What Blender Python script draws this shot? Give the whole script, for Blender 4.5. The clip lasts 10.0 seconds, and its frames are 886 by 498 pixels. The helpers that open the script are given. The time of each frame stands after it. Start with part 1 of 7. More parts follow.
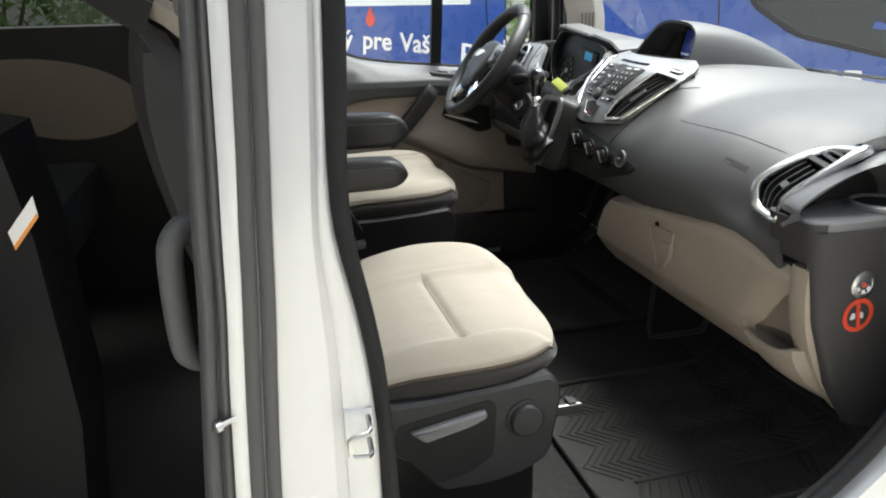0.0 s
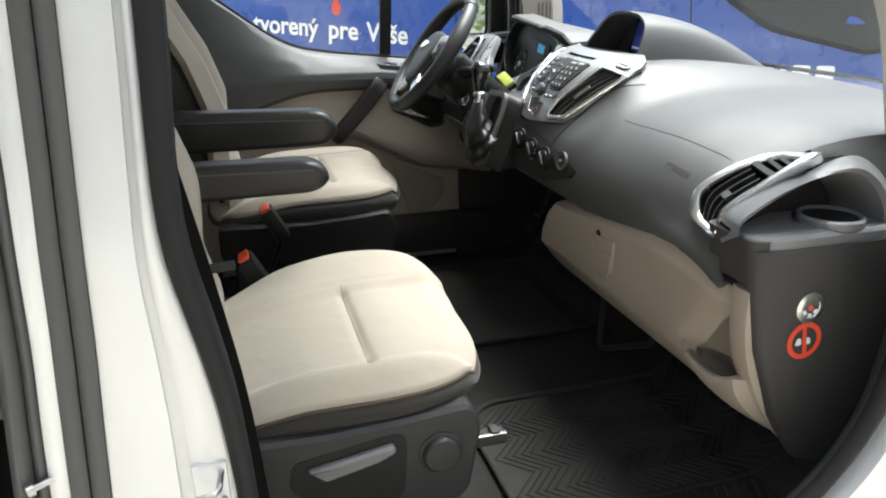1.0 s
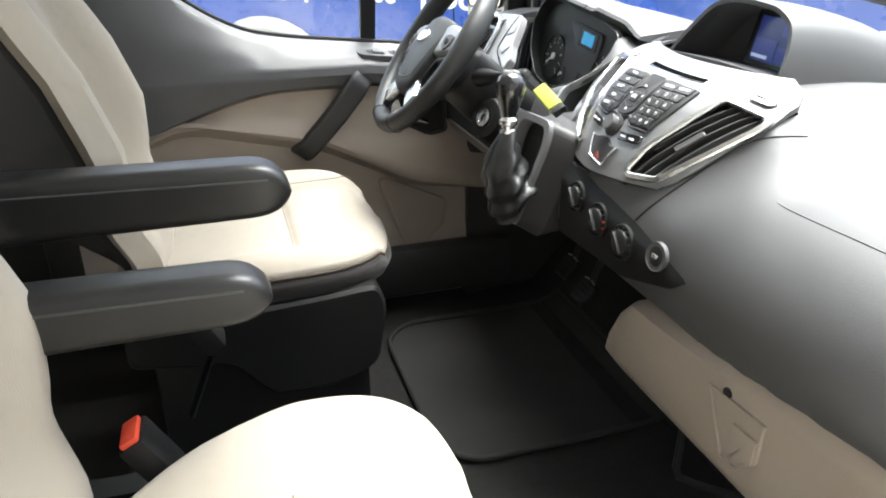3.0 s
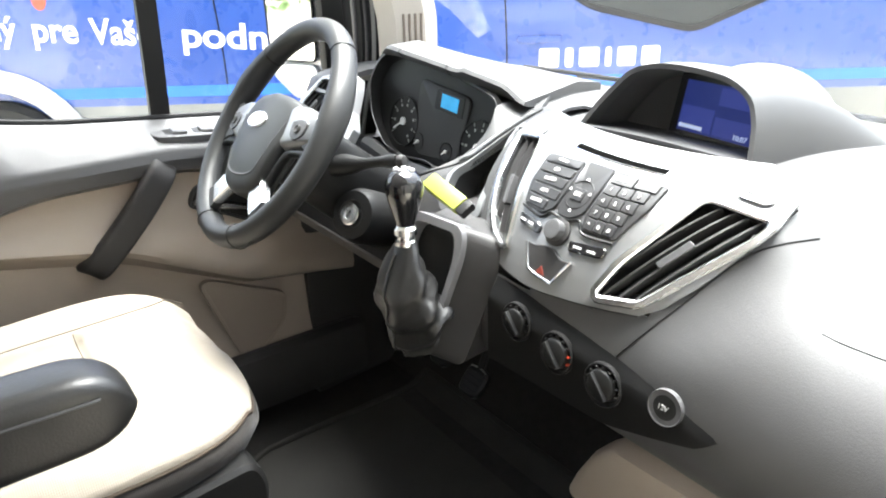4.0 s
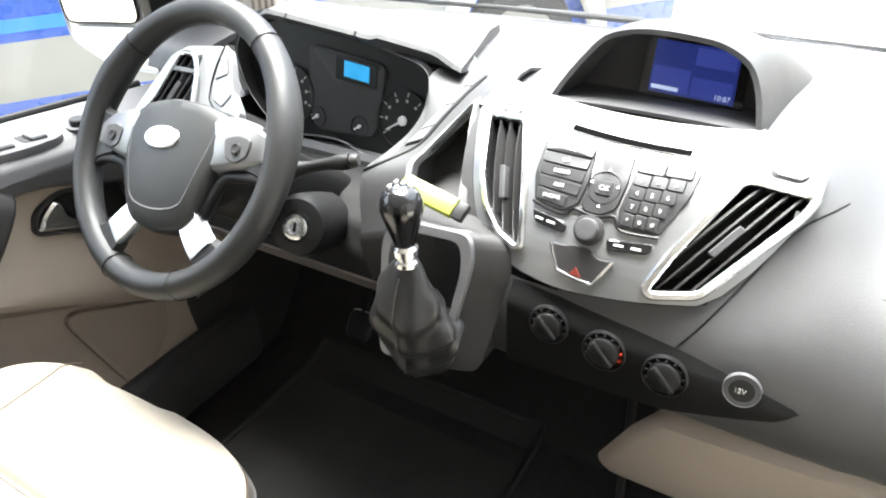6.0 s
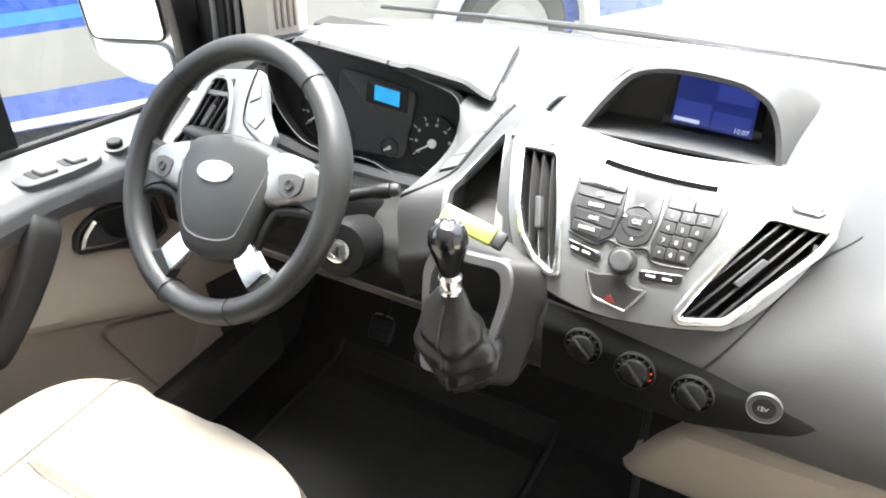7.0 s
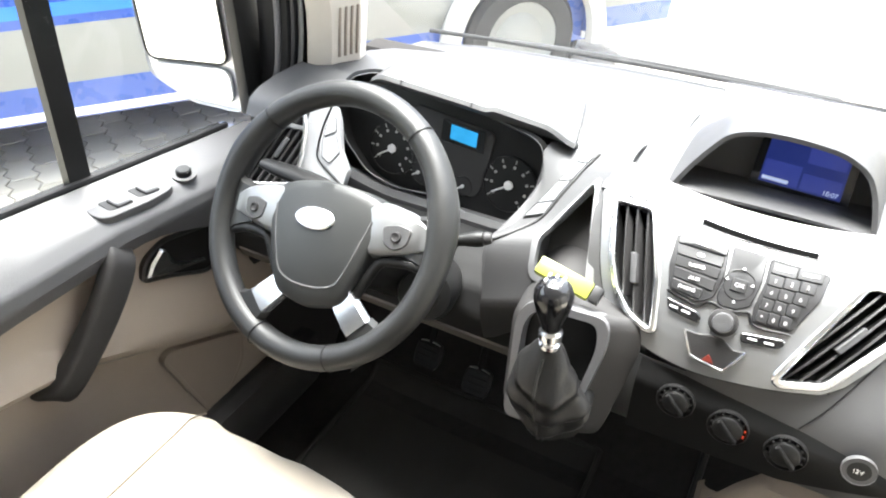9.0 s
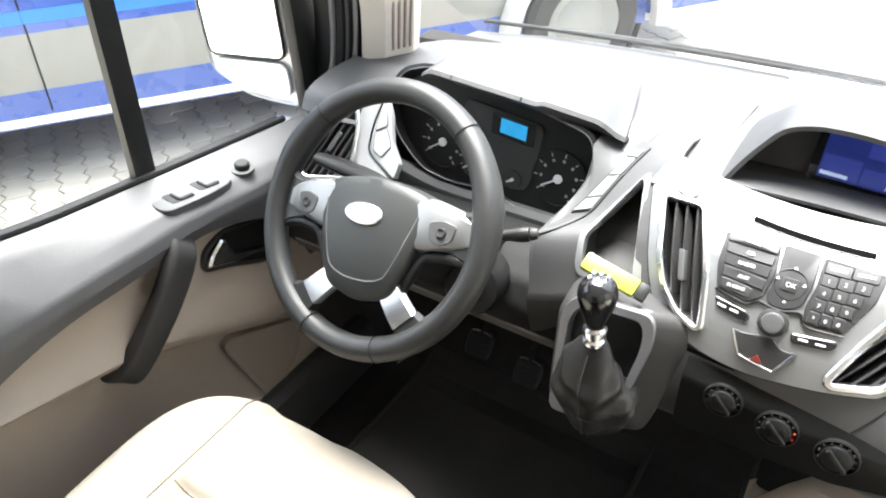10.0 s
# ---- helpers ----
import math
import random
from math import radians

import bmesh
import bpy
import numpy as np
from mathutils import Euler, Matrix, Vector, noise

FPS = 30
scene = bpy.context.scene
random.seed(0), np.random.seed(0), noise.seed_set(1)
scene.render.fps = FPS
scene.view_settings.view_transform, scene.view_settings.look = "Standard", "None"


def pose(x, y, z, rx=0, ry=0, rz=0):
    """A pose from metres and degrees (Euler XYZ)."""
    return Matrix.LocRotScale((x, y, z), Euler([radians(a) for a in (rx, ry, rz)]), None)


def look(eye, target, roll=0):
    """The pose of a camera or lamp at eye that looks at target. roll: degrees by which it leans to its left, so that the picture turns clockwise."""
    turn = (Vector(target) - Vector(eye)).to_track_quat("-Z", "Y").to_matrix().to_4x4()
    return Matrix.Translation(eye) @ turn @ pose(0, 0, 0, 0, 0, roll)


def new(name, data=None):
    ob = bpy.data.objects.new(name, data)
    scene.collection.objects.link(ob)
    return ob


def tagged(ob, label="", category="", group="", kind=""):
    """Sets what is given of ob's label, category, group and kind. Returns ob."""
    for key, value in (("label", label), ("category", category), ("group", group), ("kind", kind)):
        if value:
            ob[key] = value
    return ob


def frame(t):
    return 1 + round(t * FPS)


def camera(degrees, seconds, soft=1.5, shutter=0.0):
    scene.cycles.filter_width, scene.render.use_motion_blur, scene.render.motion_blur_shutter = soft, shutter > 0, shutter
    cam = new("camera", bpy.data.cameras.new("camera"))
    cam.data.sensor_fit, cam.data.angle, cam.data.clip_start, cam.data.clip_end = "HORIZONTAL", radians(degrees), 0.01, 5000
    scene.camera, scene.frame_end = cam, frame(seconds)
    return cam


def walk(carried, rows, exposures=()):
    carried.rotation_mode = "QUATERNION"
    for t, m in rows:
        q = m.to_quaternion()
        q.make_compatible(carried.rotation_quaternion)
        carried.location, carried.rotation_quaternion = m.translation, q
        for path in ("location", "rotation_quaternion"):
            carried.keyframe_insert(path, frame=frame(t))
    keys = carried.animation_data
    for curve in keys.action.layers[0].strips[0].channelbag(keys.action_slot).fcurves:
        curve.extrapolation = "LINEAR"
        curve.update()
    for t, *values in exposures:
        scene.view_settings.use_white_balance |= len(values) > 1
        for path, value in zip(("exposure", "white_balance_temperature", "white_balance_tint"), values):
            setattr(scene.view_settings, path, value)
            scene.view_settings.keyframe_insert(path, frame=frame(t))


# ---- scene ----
cam = camera(63.6, 10.0, soft=2.0)
PATH = [
    (0, (-0.86, -1.567, 1.511), (-0.377, 0.255, 0.843), -1.2),
    (0.5, (-0.759, -1.555, 1.503), (-0.228, 0.255, 0.838), -0.7),
    (1, (-0.718, -1.477, 1.502), (-0.195, 0.325, 0.81), -0.5),
    (1.5, (-0.685, -1.315, 1.52), (-0.158, 0.46, 0.764), -2.1),
    (2, (-0.635, -1.17, 1.514), (-0.082, 0.55, 0.656), -0.8),
    (2.2, (-0.596, -1.108, 1.515), (-0.108, 0.641, 0.676), -0.8),
    (3.3, (-0.581, -0.788, 1.549), (0.028, 0.933, 0.733), -0.2),
    (3.5, (-0.594, -0.713, 1.552), (0.172, 0.952, 0.75), 0.0),
    (4, (-0.6, -0.546, 1.586), (0.482, 0.936, 0.79), -1.7),
    (4.5, (-0.601, -0.425, 1.606), (0.694, 0.838, 0.753), -1.4),
    (5, (-0.606, -0.334, 1.618), (0.789, 0.757, 0.688), -1.3),
    (5.5, (-0.65, -0.271, 1.649), (0.766, 0.747, 0.671), -2.2),
    (5.7, (-0.667, -0.265, 1.662), (0.736, 0.713, 0.623), -2.8),
    (6.8, (-0.712, -0.213, 1.749), (0.706, 0.635, 0.622), -2.5),
    (7, (-0.726, -0.206, 1.766), (0.67, 0.653, 0.62), -2.6),
    (7.5, (-0.75, -0.161, 1.797), (0.673, 0.648, 0.648), -1.6),
    (8, (-0.769, -0.117, 1.817), (0.648, 0.647, 0.63), -0.6),
    (8.5, (-0.77, -0.075, 1.83), (0.672, 0.652, 0.65), 0.6),
    (9, (-0.771, -0.06, 1.834), (0.648, 0.732, 0.669), 0.4),
    (9.5, (-0.77, -0.065, 1.84), (0.594, 0.767, 0.637), -0.5),
    (10, (-0.762, -0.078, 1.852), (0.544, 0.848, 0.654), -2.8),
]
walk(cam, [(t, look(eye, target, roll)) for t, eye, target, roll in PATH], exposures=[(0, 1.6, 6200, 5), (1, 1.72, 6200, 5), (2.2, 1.74, 6200, 6), (3.5, 3.0, 6250, 7), (5, 3.08, 6250, 7), (7, 3.2, 6300, 8), (8.5, 3.2, 6300, 8), (10, 2.95, 6300, 8)])

# ---------- world, sun, exposure ----------
world = bpy.data.worlds.new("world")
scene.world = world
world.use_nodes = True
wn, wl = world.node_tree.nodes, world.node_tree.links
sky = wn.new("ShaderNodeTexSky")
sky.sky_type, sky.sun_disc = "NISHITA", False
sky.sun_elevation, sky.sun_rotation = radians(72), radians(58)
sky.air_density, sky.dust_density, sky.ozone_density = 1.0, 5.0, 1.0
wn["Background"].inputs["Strength"].default_value = 0.15
haze = wn.new("ShaderNodeHueSaturation")
haze.inputs["Saturation"].default_value = 0.35
wl.new(sky.outputs["Color"], haze.inputs["Color"])
wl.new(haze.outputs["Color"], wn["Background"].inputs["Color"])
sun = new("sun", bpy.data.lights.new("sun", "SUN"))
sun.data.energy, sun.data.angle, sun.data.color = 3.0, radians(40), (1.0, 0.97, 0.92)
sun.matrix_world = look((4.2, 2.6, 15.0), (0, 0, 0))


# ---------- materials ----------
def mat(name, col, rough=0.5, metal=0.0, var=0.12, scale=14.0, bump=0.08, bscale=500.0, spec=0.5, coat=0.0, emit=0.0, sheen=0.0):
    m = bpy.data.materials.new(name)
    m.use_nodes = True
    n, l = m.node_tree.nodes, m.node_tree.links
    b = n["Principled BSDF"]
    b.inputs["Roughness"].default_value, b.inputs["Metallic"].default_value = rough, metal
    b.inputs["Specular IOR Level"].default_value, b.inputs["Coat Weight"].default_value = spec, coat
    b.inputs["Coat Roughness"].default_value = 0.08
    b.inputs["Sheen Weight"].default_value = sheen
    tc = n.new("ShaderNodeTexCoord")
    big, fine = n.new("ShaderNodeTexNoise"), n.new("ShaderNodeTexNoise")
    big.inputs["Scale"].default_value, fine.inputs["Scale"].default_value = scale, bscale
    big.inputs["Detail"].default_value, fine.inputs["Detail"].default_value = 5.0, 2.0
    for t in (big, fine):
        l.new(tc.outputs["Object"], t.inputs["Vector"])
    ramp = n.new("ShaderNodeMix")
    ramp.data_type = "RGBA"
    ramp.inputs["A"].default_value = (*[c * (1 - var) for c in col], 1)
    ramp.inputs["B"].default_value = (*[min(1, c * (1 + var)) for c in col], 1)
    l.new(big.outputs["Fac"], ramp.inputs["Factor"])
    l.new(ramp.outputs["Result"], b.inputs["Base Color"])
    rr = n.new("ShaderNodeMapRange")
    rr.inputs["To Min"].default_value, rr.inputs["To Max"].default_value = max(0.02, rough * 0.85), min(1, rough * 1.15)
    l.new(big.outputs["Fac"], rr.inputs["Value"])
    l.new(rr.outputs["Result"], b.inputs["Roughness"])
    if bump:
        bp = n.new("ShaderNodeBump")
        bp.inputs["Strength"].default_value, bp.inputs["Distance"].default_value = bump, 0.002
        l.new(fine.outputs["Fac"], bp.inputs["Height"])
        l.new(bp.outputs["Normal"], b.inputs["Normal"])
    if emit:
        b.inputs["Emission Color"].default_value, b.inputs["Emission Strength"].default_value = (*col, 1), emit
    return m


def glass_mat(name, tint):
    m = bpy.data.materials.new(name)
    m.use_nodes = True
    n, l = m.node_tree.nodes, m.node_tree.links
    n.remove(n["Principled BSDF"])
    tr, gl, fr, mx, pw, ml = (n.new("ShaderNode" + k) for k in ("BsdfTransparent", "BsdfGlossy", "LayerWeight", "MixShader", "Math", "Math"))
    tr.inputs["Color"].default_value = (*tint, 1)
    gl.inputs["Roughness"].default_value = 0.02
    fr.inputs["Blend"].default_value = 0.5
    pw.operation, ml.operation = "POWER", "MULTIPLY_ADD"
    pw.inputs[1].default_value = 4.0
    ml.inputs[1].default_value, ml.inputs[2].default_value = 0.5, 0.04
    l.new(fr.outputs["Facing"], pw.inputs[0])
    l.new(pw.outputs["Value"], ml.inputs[0])
    l.new(ml.outputs["Value"], mx.inputs["Fac"])
    l.new(tr.outputs["BSDF"], mx.inputs[1])
    l.new(gl.outputs["BSDF"], mx.inputs[2])
    l.new(mx.outputs["Shader"], n["Material Output"].inputs["Surface"])
    return m


def weave_mat(name, col, rough=0.85):
    """Woven seat cloth: fine crossing ribs over a soft two-tone colour."""
    m = mat(name, col, rough, var=0.06, scale=9, bump=0.0, sheen=0.15, spec=0.25)
    n, l = m.node_tree.nodes, m.node_tree.links
    tc = n["Texture Coordinate"]
    wa, wb, ad, bp = n.new("ShaderNodeTexWave"), n.new("ShaderNodeTexWave"), n.new("ShaderNodeMath"), n.new("ShaderNodeBump")
    wa.bands_direction, wb.bands_direction = "X", "Y"
    for w in (wa, wb):
        w.inputs["Scale"].default_value, w.inputs["Distortion"].default_value = 130, 1.5
        l.new(tc.outputs["Object"], w.inputs["Vector"])
    l.new(wa.outputs["Fac"], ad.inputs[0])
    l.new(wb.outputs["Fac"], ad.inputs[1])
    l.new(ad.outputs["Value"], bp.inputs["Height"])
    bp.inputs["Strength"].default_value, bp.inputs["Distance"].default_value = 0.12, 0.001
    fold, bf = n.new("ShaderNodeTexNoise"), n.new("ShaderNodeBump")
    fold.inputs["Scale"].default_value, fold.inputs["Detail"].default_value = 9.0, 3.0
    l.new(tc.outputs["Object"], fold.inputs["Vector"])
    bf.inputs["Strength"].default_value, bf.inputs["Distance"].default_value = 0.35, 0.02
    l.new(fold.outputs["Fac"], bf.inputs["Height"])
    l.new(bf.outputs["Normal"], bp.inputs["Normal"])
    l.new(bp.outputs["Normal"], n["Principled BSDF"].inputs["Normal"])
    return m


M_PAD = mat("dash_soft_plastic", (0.045, 0.045, 0.046), 0.54, var=0.1, bump=0.1, bscale=700, spec=0.6)
M_WING = mat("console_grey_plastic", (0.05, 0.05, 0.051), 0.5, var=0.06, bump=0.15, bscale=700, spec=0.3)
M_HOUSE = mat("end_grey_plastic", (0.13, 0.13, 0.135), 0.34, var=0.06, bump=0.12, bscale=700)
M_KEY = mat("key_grey_plastic", (0.03, 0.03, 0.031), 0.4, var=0.05, bump=0.0)
M_TAUPE = mat("taupe_plastic", (0.12, 0.105, 0.092), 0.6, var=0.08, bump=0.2)
M_DARK = mat("dark_plastic", (0.034, 0.033, 0.033), 0.5, bump=0.2, bscale=650, spec=0.25)
M_MIDDARK = mat("grey_plastic", (0.07, 0.07, 0.072), 0.5, bump=0.2, bscale=650, spec=0.3)
M_UPPER = mat("door_grey_plastic", (0.070, 0.070, 0.073), 0.45, bump=0.2, bscale=650, spec=0.4)
M_BLACK = mat("black_plastic", (0.011, 0.011, 0.011), 0.42, bump=0.1, spec=0.25)
M_MATTE = mat("matt_dark_plastic", (0.022, 0.022, 0.022), 0.75, bump=0.2, bscale=650, spec=0.1)
# dead black that stands for shade inside the disc slot
M_SLOT_SHADE = mat("slot_shade_black", (0.004, 0.004, 0.004), 0.95, var=0.2, bump=0.2, spec=0.0)
M_GLOSS = mat("gloss_black", (0.01, 0.01, 0.011), 0.12, bump=0.0, coat=0.5)
M_FIELD = mat("key_field_plastic", (0.022, 0.022, 0.023), 0.42, var=0.06, bump=0.0)
M_SILVER = mat("silver_satin_paint", (0.27, 0.275, 0.28), 0.36, metal=0.6, var=0.05, bump=0.04, bscale=900)
# lit copy of the silver: brightness beside the wheel is in its colour
M_SILVER_LIT = mat("silver_paint_lit", (0.5, 0.51, 0.52), 0.4, metal=0.3, var=0.04, bump=0.03, bscale=900)
M_CHROME = mat("satin_chrome", (0.78, 0.79, 0.8), 0.26, metal=1.0, var=0.04, bump=0.0)
M_TANP = mat("tan_plastic", (0.29, 0.243, 0.2), 0.55, var=0.08, bump=0.25, bscale=600)
# the tan plastic lightened: brighter light on the driver's door, put into colour
M_TAN_LIT = mat("tan_plastic_lit", (0.34, 0.287, 0.238), 0.55, var=0.08, bump=0.25, bscale=600)
M_PILLAR = mat("beige_trim", (0.62, 0.58, 0.52), 0.6, var=0.06, bump=0.15)
M_CLOTH = weave_mat("tan_seat_cloth", (0.35, 0.312, 0.258))
M_CLOTHD = weave_mat("dark_seat_cloth", (0.03, 0.027, 0.025))
M_PIPE = mat("brown_piping", (0.06, 0.042, 0.028), 0.7)
M_SEATP = mat("seat_grey_plastic", (0.026, 0.026, 0.027), 0.5, bump=0.2, spec=0.3)
M_LEATHER = mat("black_leather", (0.018, 0.0185, 0.0185), 0.48, var=0.15, scale=30, bump=0.12, bscale=420)
M_HUB = mat("airbag_vinyl", (0.026, 0.0275, 0.027), 0.5, var=0.08, bump=0.1, bscale=600)
M_DIM = mat("dim_print", (0.3, 0.3, 0.29), 0.6, bump=0.0)
M_BOOT = mat("boot_leather", (0.014, 0.014, 0.014), 0.36, var=0.2, scale=25, bump=0.15, bscale=260)
M_PAINT = mat("white_silver_paint", (0.52, 0.53, 0.545), 0.3, metal=0.25, var=0.03, bump=0.0, coat=0.6)
M_RUBBER = mat("rubber_seal", (0.011, 0.011, 0.012), 0.65, bump=0.1, spec=0.2)
M_RUBBERG = mat("grey_rubber_seal", (0.05, 0.05, 0.052), 0.55, bump=0.1)
M_CARPET = mat("black_carpet", (0.03, 0.029, 0.028), 0.95, var=0.35, scale=60, bump=0.8, bscale=900, spec=0.1)
M_MAT = mat("rubber_mat", (0.03, 0.029, 0.027), 0.75, var=0.35, scale=18, bump=0.3, spec=0.25)
M_HEAD = mat("headliner", (0.55, 0.53, 0.5), 0.95, bump=0.3)
M_BLUE = mat("blue_vehicle_paint", (0.027, 0.076, 0.33), 0.28, var=0.05, bump=0.0, coat=0.7)
M_BLUEL = mat("light_blue_vinyl", (0.03, 0.17, 0.7), 0.35, bump=0.0)
M_VGREY = mat("grey_vinyl", (0.22, 0.225, 0.22), 0.4, var=0.05, bump=0.0)
M_WHITE = mat("white_vinyl", (0.8, 0.8, 0.8), 0.45, var=0.02, bump=0.0)
M_GLASS = glass_mat("clear_glass", (0.95, 0.97, 0.96))
M_TINT = glass_mat("privacy_glass", (0.12, 0.13, 0.12))
M_PANE = mat("dark_window", (0.02, 0.025, 0.025), 0.05, bump=0.0, coat=0.5)
M_MIRROR = mat("mirror", (0.9, 0.9, 0.9), 0.03, metal=1.0, var=0.01, bump=0.0)
M_RED = mat("orange_red_plastic", (0.6, 0.06, 0.025), 0.4, bump=0.0)
M_LIME = mat("lime_plastic", (0.22, 0.25, 0.035), 0.4, bump=0.0)
M_INK = mat("pale_print", (0.6, 0.6, 0.6), 0.6, bump=0.0)
M_TYRE = mat("tyre", (0.02, 0.02, 0.02), 0.8, bump=0.2)
M_STEEL = mat("bare_steel", (0.5, 0.5, 0.5), 0.3, metal=1.0)
M_LCD = mat("blue_display", (0.012, 0.02, 0.11), 0.15, var=0.3, scale=20, bump=0, emit=0.12)
M_LCDP = mat("blue_display_pale", (0.022, 0.032, 0.16), 0.15, var=0.2, scale=20, bump=0, emit=0.14)
M_LCDW = mat("display_text", (0.6, 0.7, 0.95), 0.2, bump=0, emit=0.05)
M_CYAN = mat("cyan_display", (0.02, 0.19, 0.38), 0.2, var=0.35, scale=60, bump=0, emit=0.2)


# ---------- mesh helpers ----------
def bm_new():
    return bmesh.new()


def part(name, bm, material, parent=None, label="", sharp=38):
    """Link a bmesh as one mesh object, under parent if given."""
    bmesh.ops.recalc_face_normals(bm, faces=bm.faces)
    for f in bm.faces:
        f.smooth = True
    lim = radians(sharp)
    for e in bm.edges:
        if len(e.link_faces) == 2 and e.calc_face_angle(0) > lim:
            e.smooth = False
    me = bpy.data.meshes.new(name)
    bm.to_mesh(me)
    bm.free()
    me.materials.append(material)
    ob = new(name, me)
    if parent is not None:
        ob.parent = parent
        if parent.type == "EMPTY":
            ob.matrix_parent_inverse = Matrix.Translation(parent.location).inverted()
    if label:
        tagged(ob, label)
    return ob


def thing(name, base, label, category, group="", kind=""):
    ob = new(name)
    ob.location = base
    ob.empty_display_size = 0.05
    return tagged(ob, label, category, group, kind)


def box(bm, lo, hi, bev=0.004, m=None, seg=2):
    b2 = bmesh.new()
    bmesh.ops.create_cube(b2, size=1)
    lo, hi = Vector(lo), Vector(hi)
    for v in b2.verts:
        v.co = Vector([(lo[i] + hi[i]) / 2 + v.co[i] * (hi[i] - lo[i]) for i in range(3)])
    if bev:
        bmesh.ops.bevel(b2, geom=b2.edges[:], offset=bev, segments=seg, affect="EDGES", profile=0.6)
    if m is not None:
        bmesh.ops.transform(b2, matrix=m, verts=b2.verts)
    me = bpy.data.meshes.new("t")
    b2.to_mesh(me)
    b2.free()
    bm.from_mesh(me)
    bpy.data.meshes.remove(me)
    return bm


def loft(bm, rings, closed=True, cap=True):
    vs = [[bm.verts.new(p) for p in r] for r in rings]
    n = len(rings[0])
    for a, b in zip(vs, vs[1:]):
        for i in range(n if closed else n - 1):
            j = (i + 1) % n
            bm.faces.new((a[i], a[j], b[j], b[i]))
    if cap and closed:
        bm.faces.new(vs[0])
        bm.faces.new(vs[-1])
    return bm


def grid(bm, us, vs, fn):
    vv = [[bm.verts.new(fn(u, v)) for v in vs] for u in us]
    for a, b in zip(vv, vv[1:]):
        for i in range(len(vs) - 1):
            bm.faces.new((a[i], a[i + 1], b[i + 1], b[i]))
    return bm


def thicken(bm, t, away=(-1, 0, 0.7)):
    """Give an open sheet a back side t metres behind the side that looks towards away."""
    bmesh.ops.recalc_face_normals(bm, faces=bm.faces)
    away = Vector(away)
    if sum((f.normal * f.calc_area() for f in bm.faces), Vector()).dot(away) < 0:
        bmesh.ops.reverse_faces(bm, faces=bm.faces)
    bm.normal_update()
    old, rim_edges = bm.faces[:], [e for e in bm.edges if len(e.link_faces) == 1]
    twin = {v: bm.verts.new(v.co - v.normal * t) for v in bm.verts[:]}
    for f in old:
        bm.faces.new([twin[v] for v in reversed(f.verts)])
    for e in rim_edges:
        a, b = e.verts
        bm.faces.new((a, b, twin[b], twin[a]))
    return bm


def tube(bm, pts, rad, n=12, closed=False, flat=1.0):
    """A tube along pts; rad a number or one per point; flat squashes it across its second axis."""
    pts = [Vector(p) for p in pts]
    k = len(pts)
    rads = rad if isinstance(rad, (list, tuple)) else [rad] * k
    rings, up = [], None
    for i, p in enumerate(pts):
        a = pts[i - 1] if (i or closed) else p
        b = pts[(i + 1) % k] if (i < k - 1 or closed) else p
        t = (b - a).normalized()
        if up is None:
            up = Vector((0, 0, 1)) if abs(t.z) < 0.9 else Vector((1, 0, 0))
        s = t.cross(up).normalized()
        up = s.cross(t).normalized()
        rings.append([p + rads[i] * (math.cos(q) * s + flat * math.sin(q) * up) for q in (2 * math.pi * j / n for j in range(n))])
    if closed:
        rings.append(rings[0])
        loft(bm, rings, True, False)
        bmesh.ops.remove_doubles(bm, verts=bm.verts, dist=1e-6)
        return bm
    return loft(bm, rings, True, True)


def lathe(bm, prof, m, n=32):
    """Turn (radius, height) pairs about the local z axis of m."""
    rings = [[m @ Vector((max(r, 1e-4) * math.cos(a), max(r, 1e-4) * math.sin(a), h)) for a in (2 * math.pi * j / n for j in range(n))] for r, h in prof]
    return loft(bm, rings)


def rpoly(pts, r=0.005, n=4):
    """A polygon with rounded corners."""
    out, k = [], len(pts)
    for i in range(k):
        p, a, b = Vector(pts[i]), Vector(pts[i - 1]), Vector(pts[(i + 1) % k])
        ra = min(r, (a - p).length * 0.45)
        rb = min(r, (b - p).length * 0.45)
        s, e = p + (a - p).normalized() * ra, p + (b - p).normalized() * rb
        for j in range(n + 1):
            t = j / n
            out.append(tuple((1 - t) ** 2 * s + 2 * t * (1 - t) * p + t * t * e))
    return out


def inset(pts, d):
    """Move a polygon's outline inwards by d (outwards if negative)."""
    k = len(pts)
    area = sum(pts[i - 1][0] * pts[i][1] - pts[i][0] * pts[i - 1][1] for i in range(k))
    sg = 1 if area > 0 else -1
    out = []
    for i in range(k):
        a, p, b = Vector(pts[i - 1]), Vector(pts[i]), Vector(pts[(i + 1) % k])
        n1, n2 = Vector((-(p - a).y, (p - a).x)), Vector((-(b - p).y, (b - p).x))
        if n1.length < 1e-9 or n2.length < 1e-9:
            n1 = n2 = n1 if n1.length > n2.length else n2
        nn = n1.normalized() + n2.normalized()
        nn = nn.normalized() if nn.length > 1e-6 else n1.normalized()
        out.append(tuple(p + nn * d * sg))
    return out


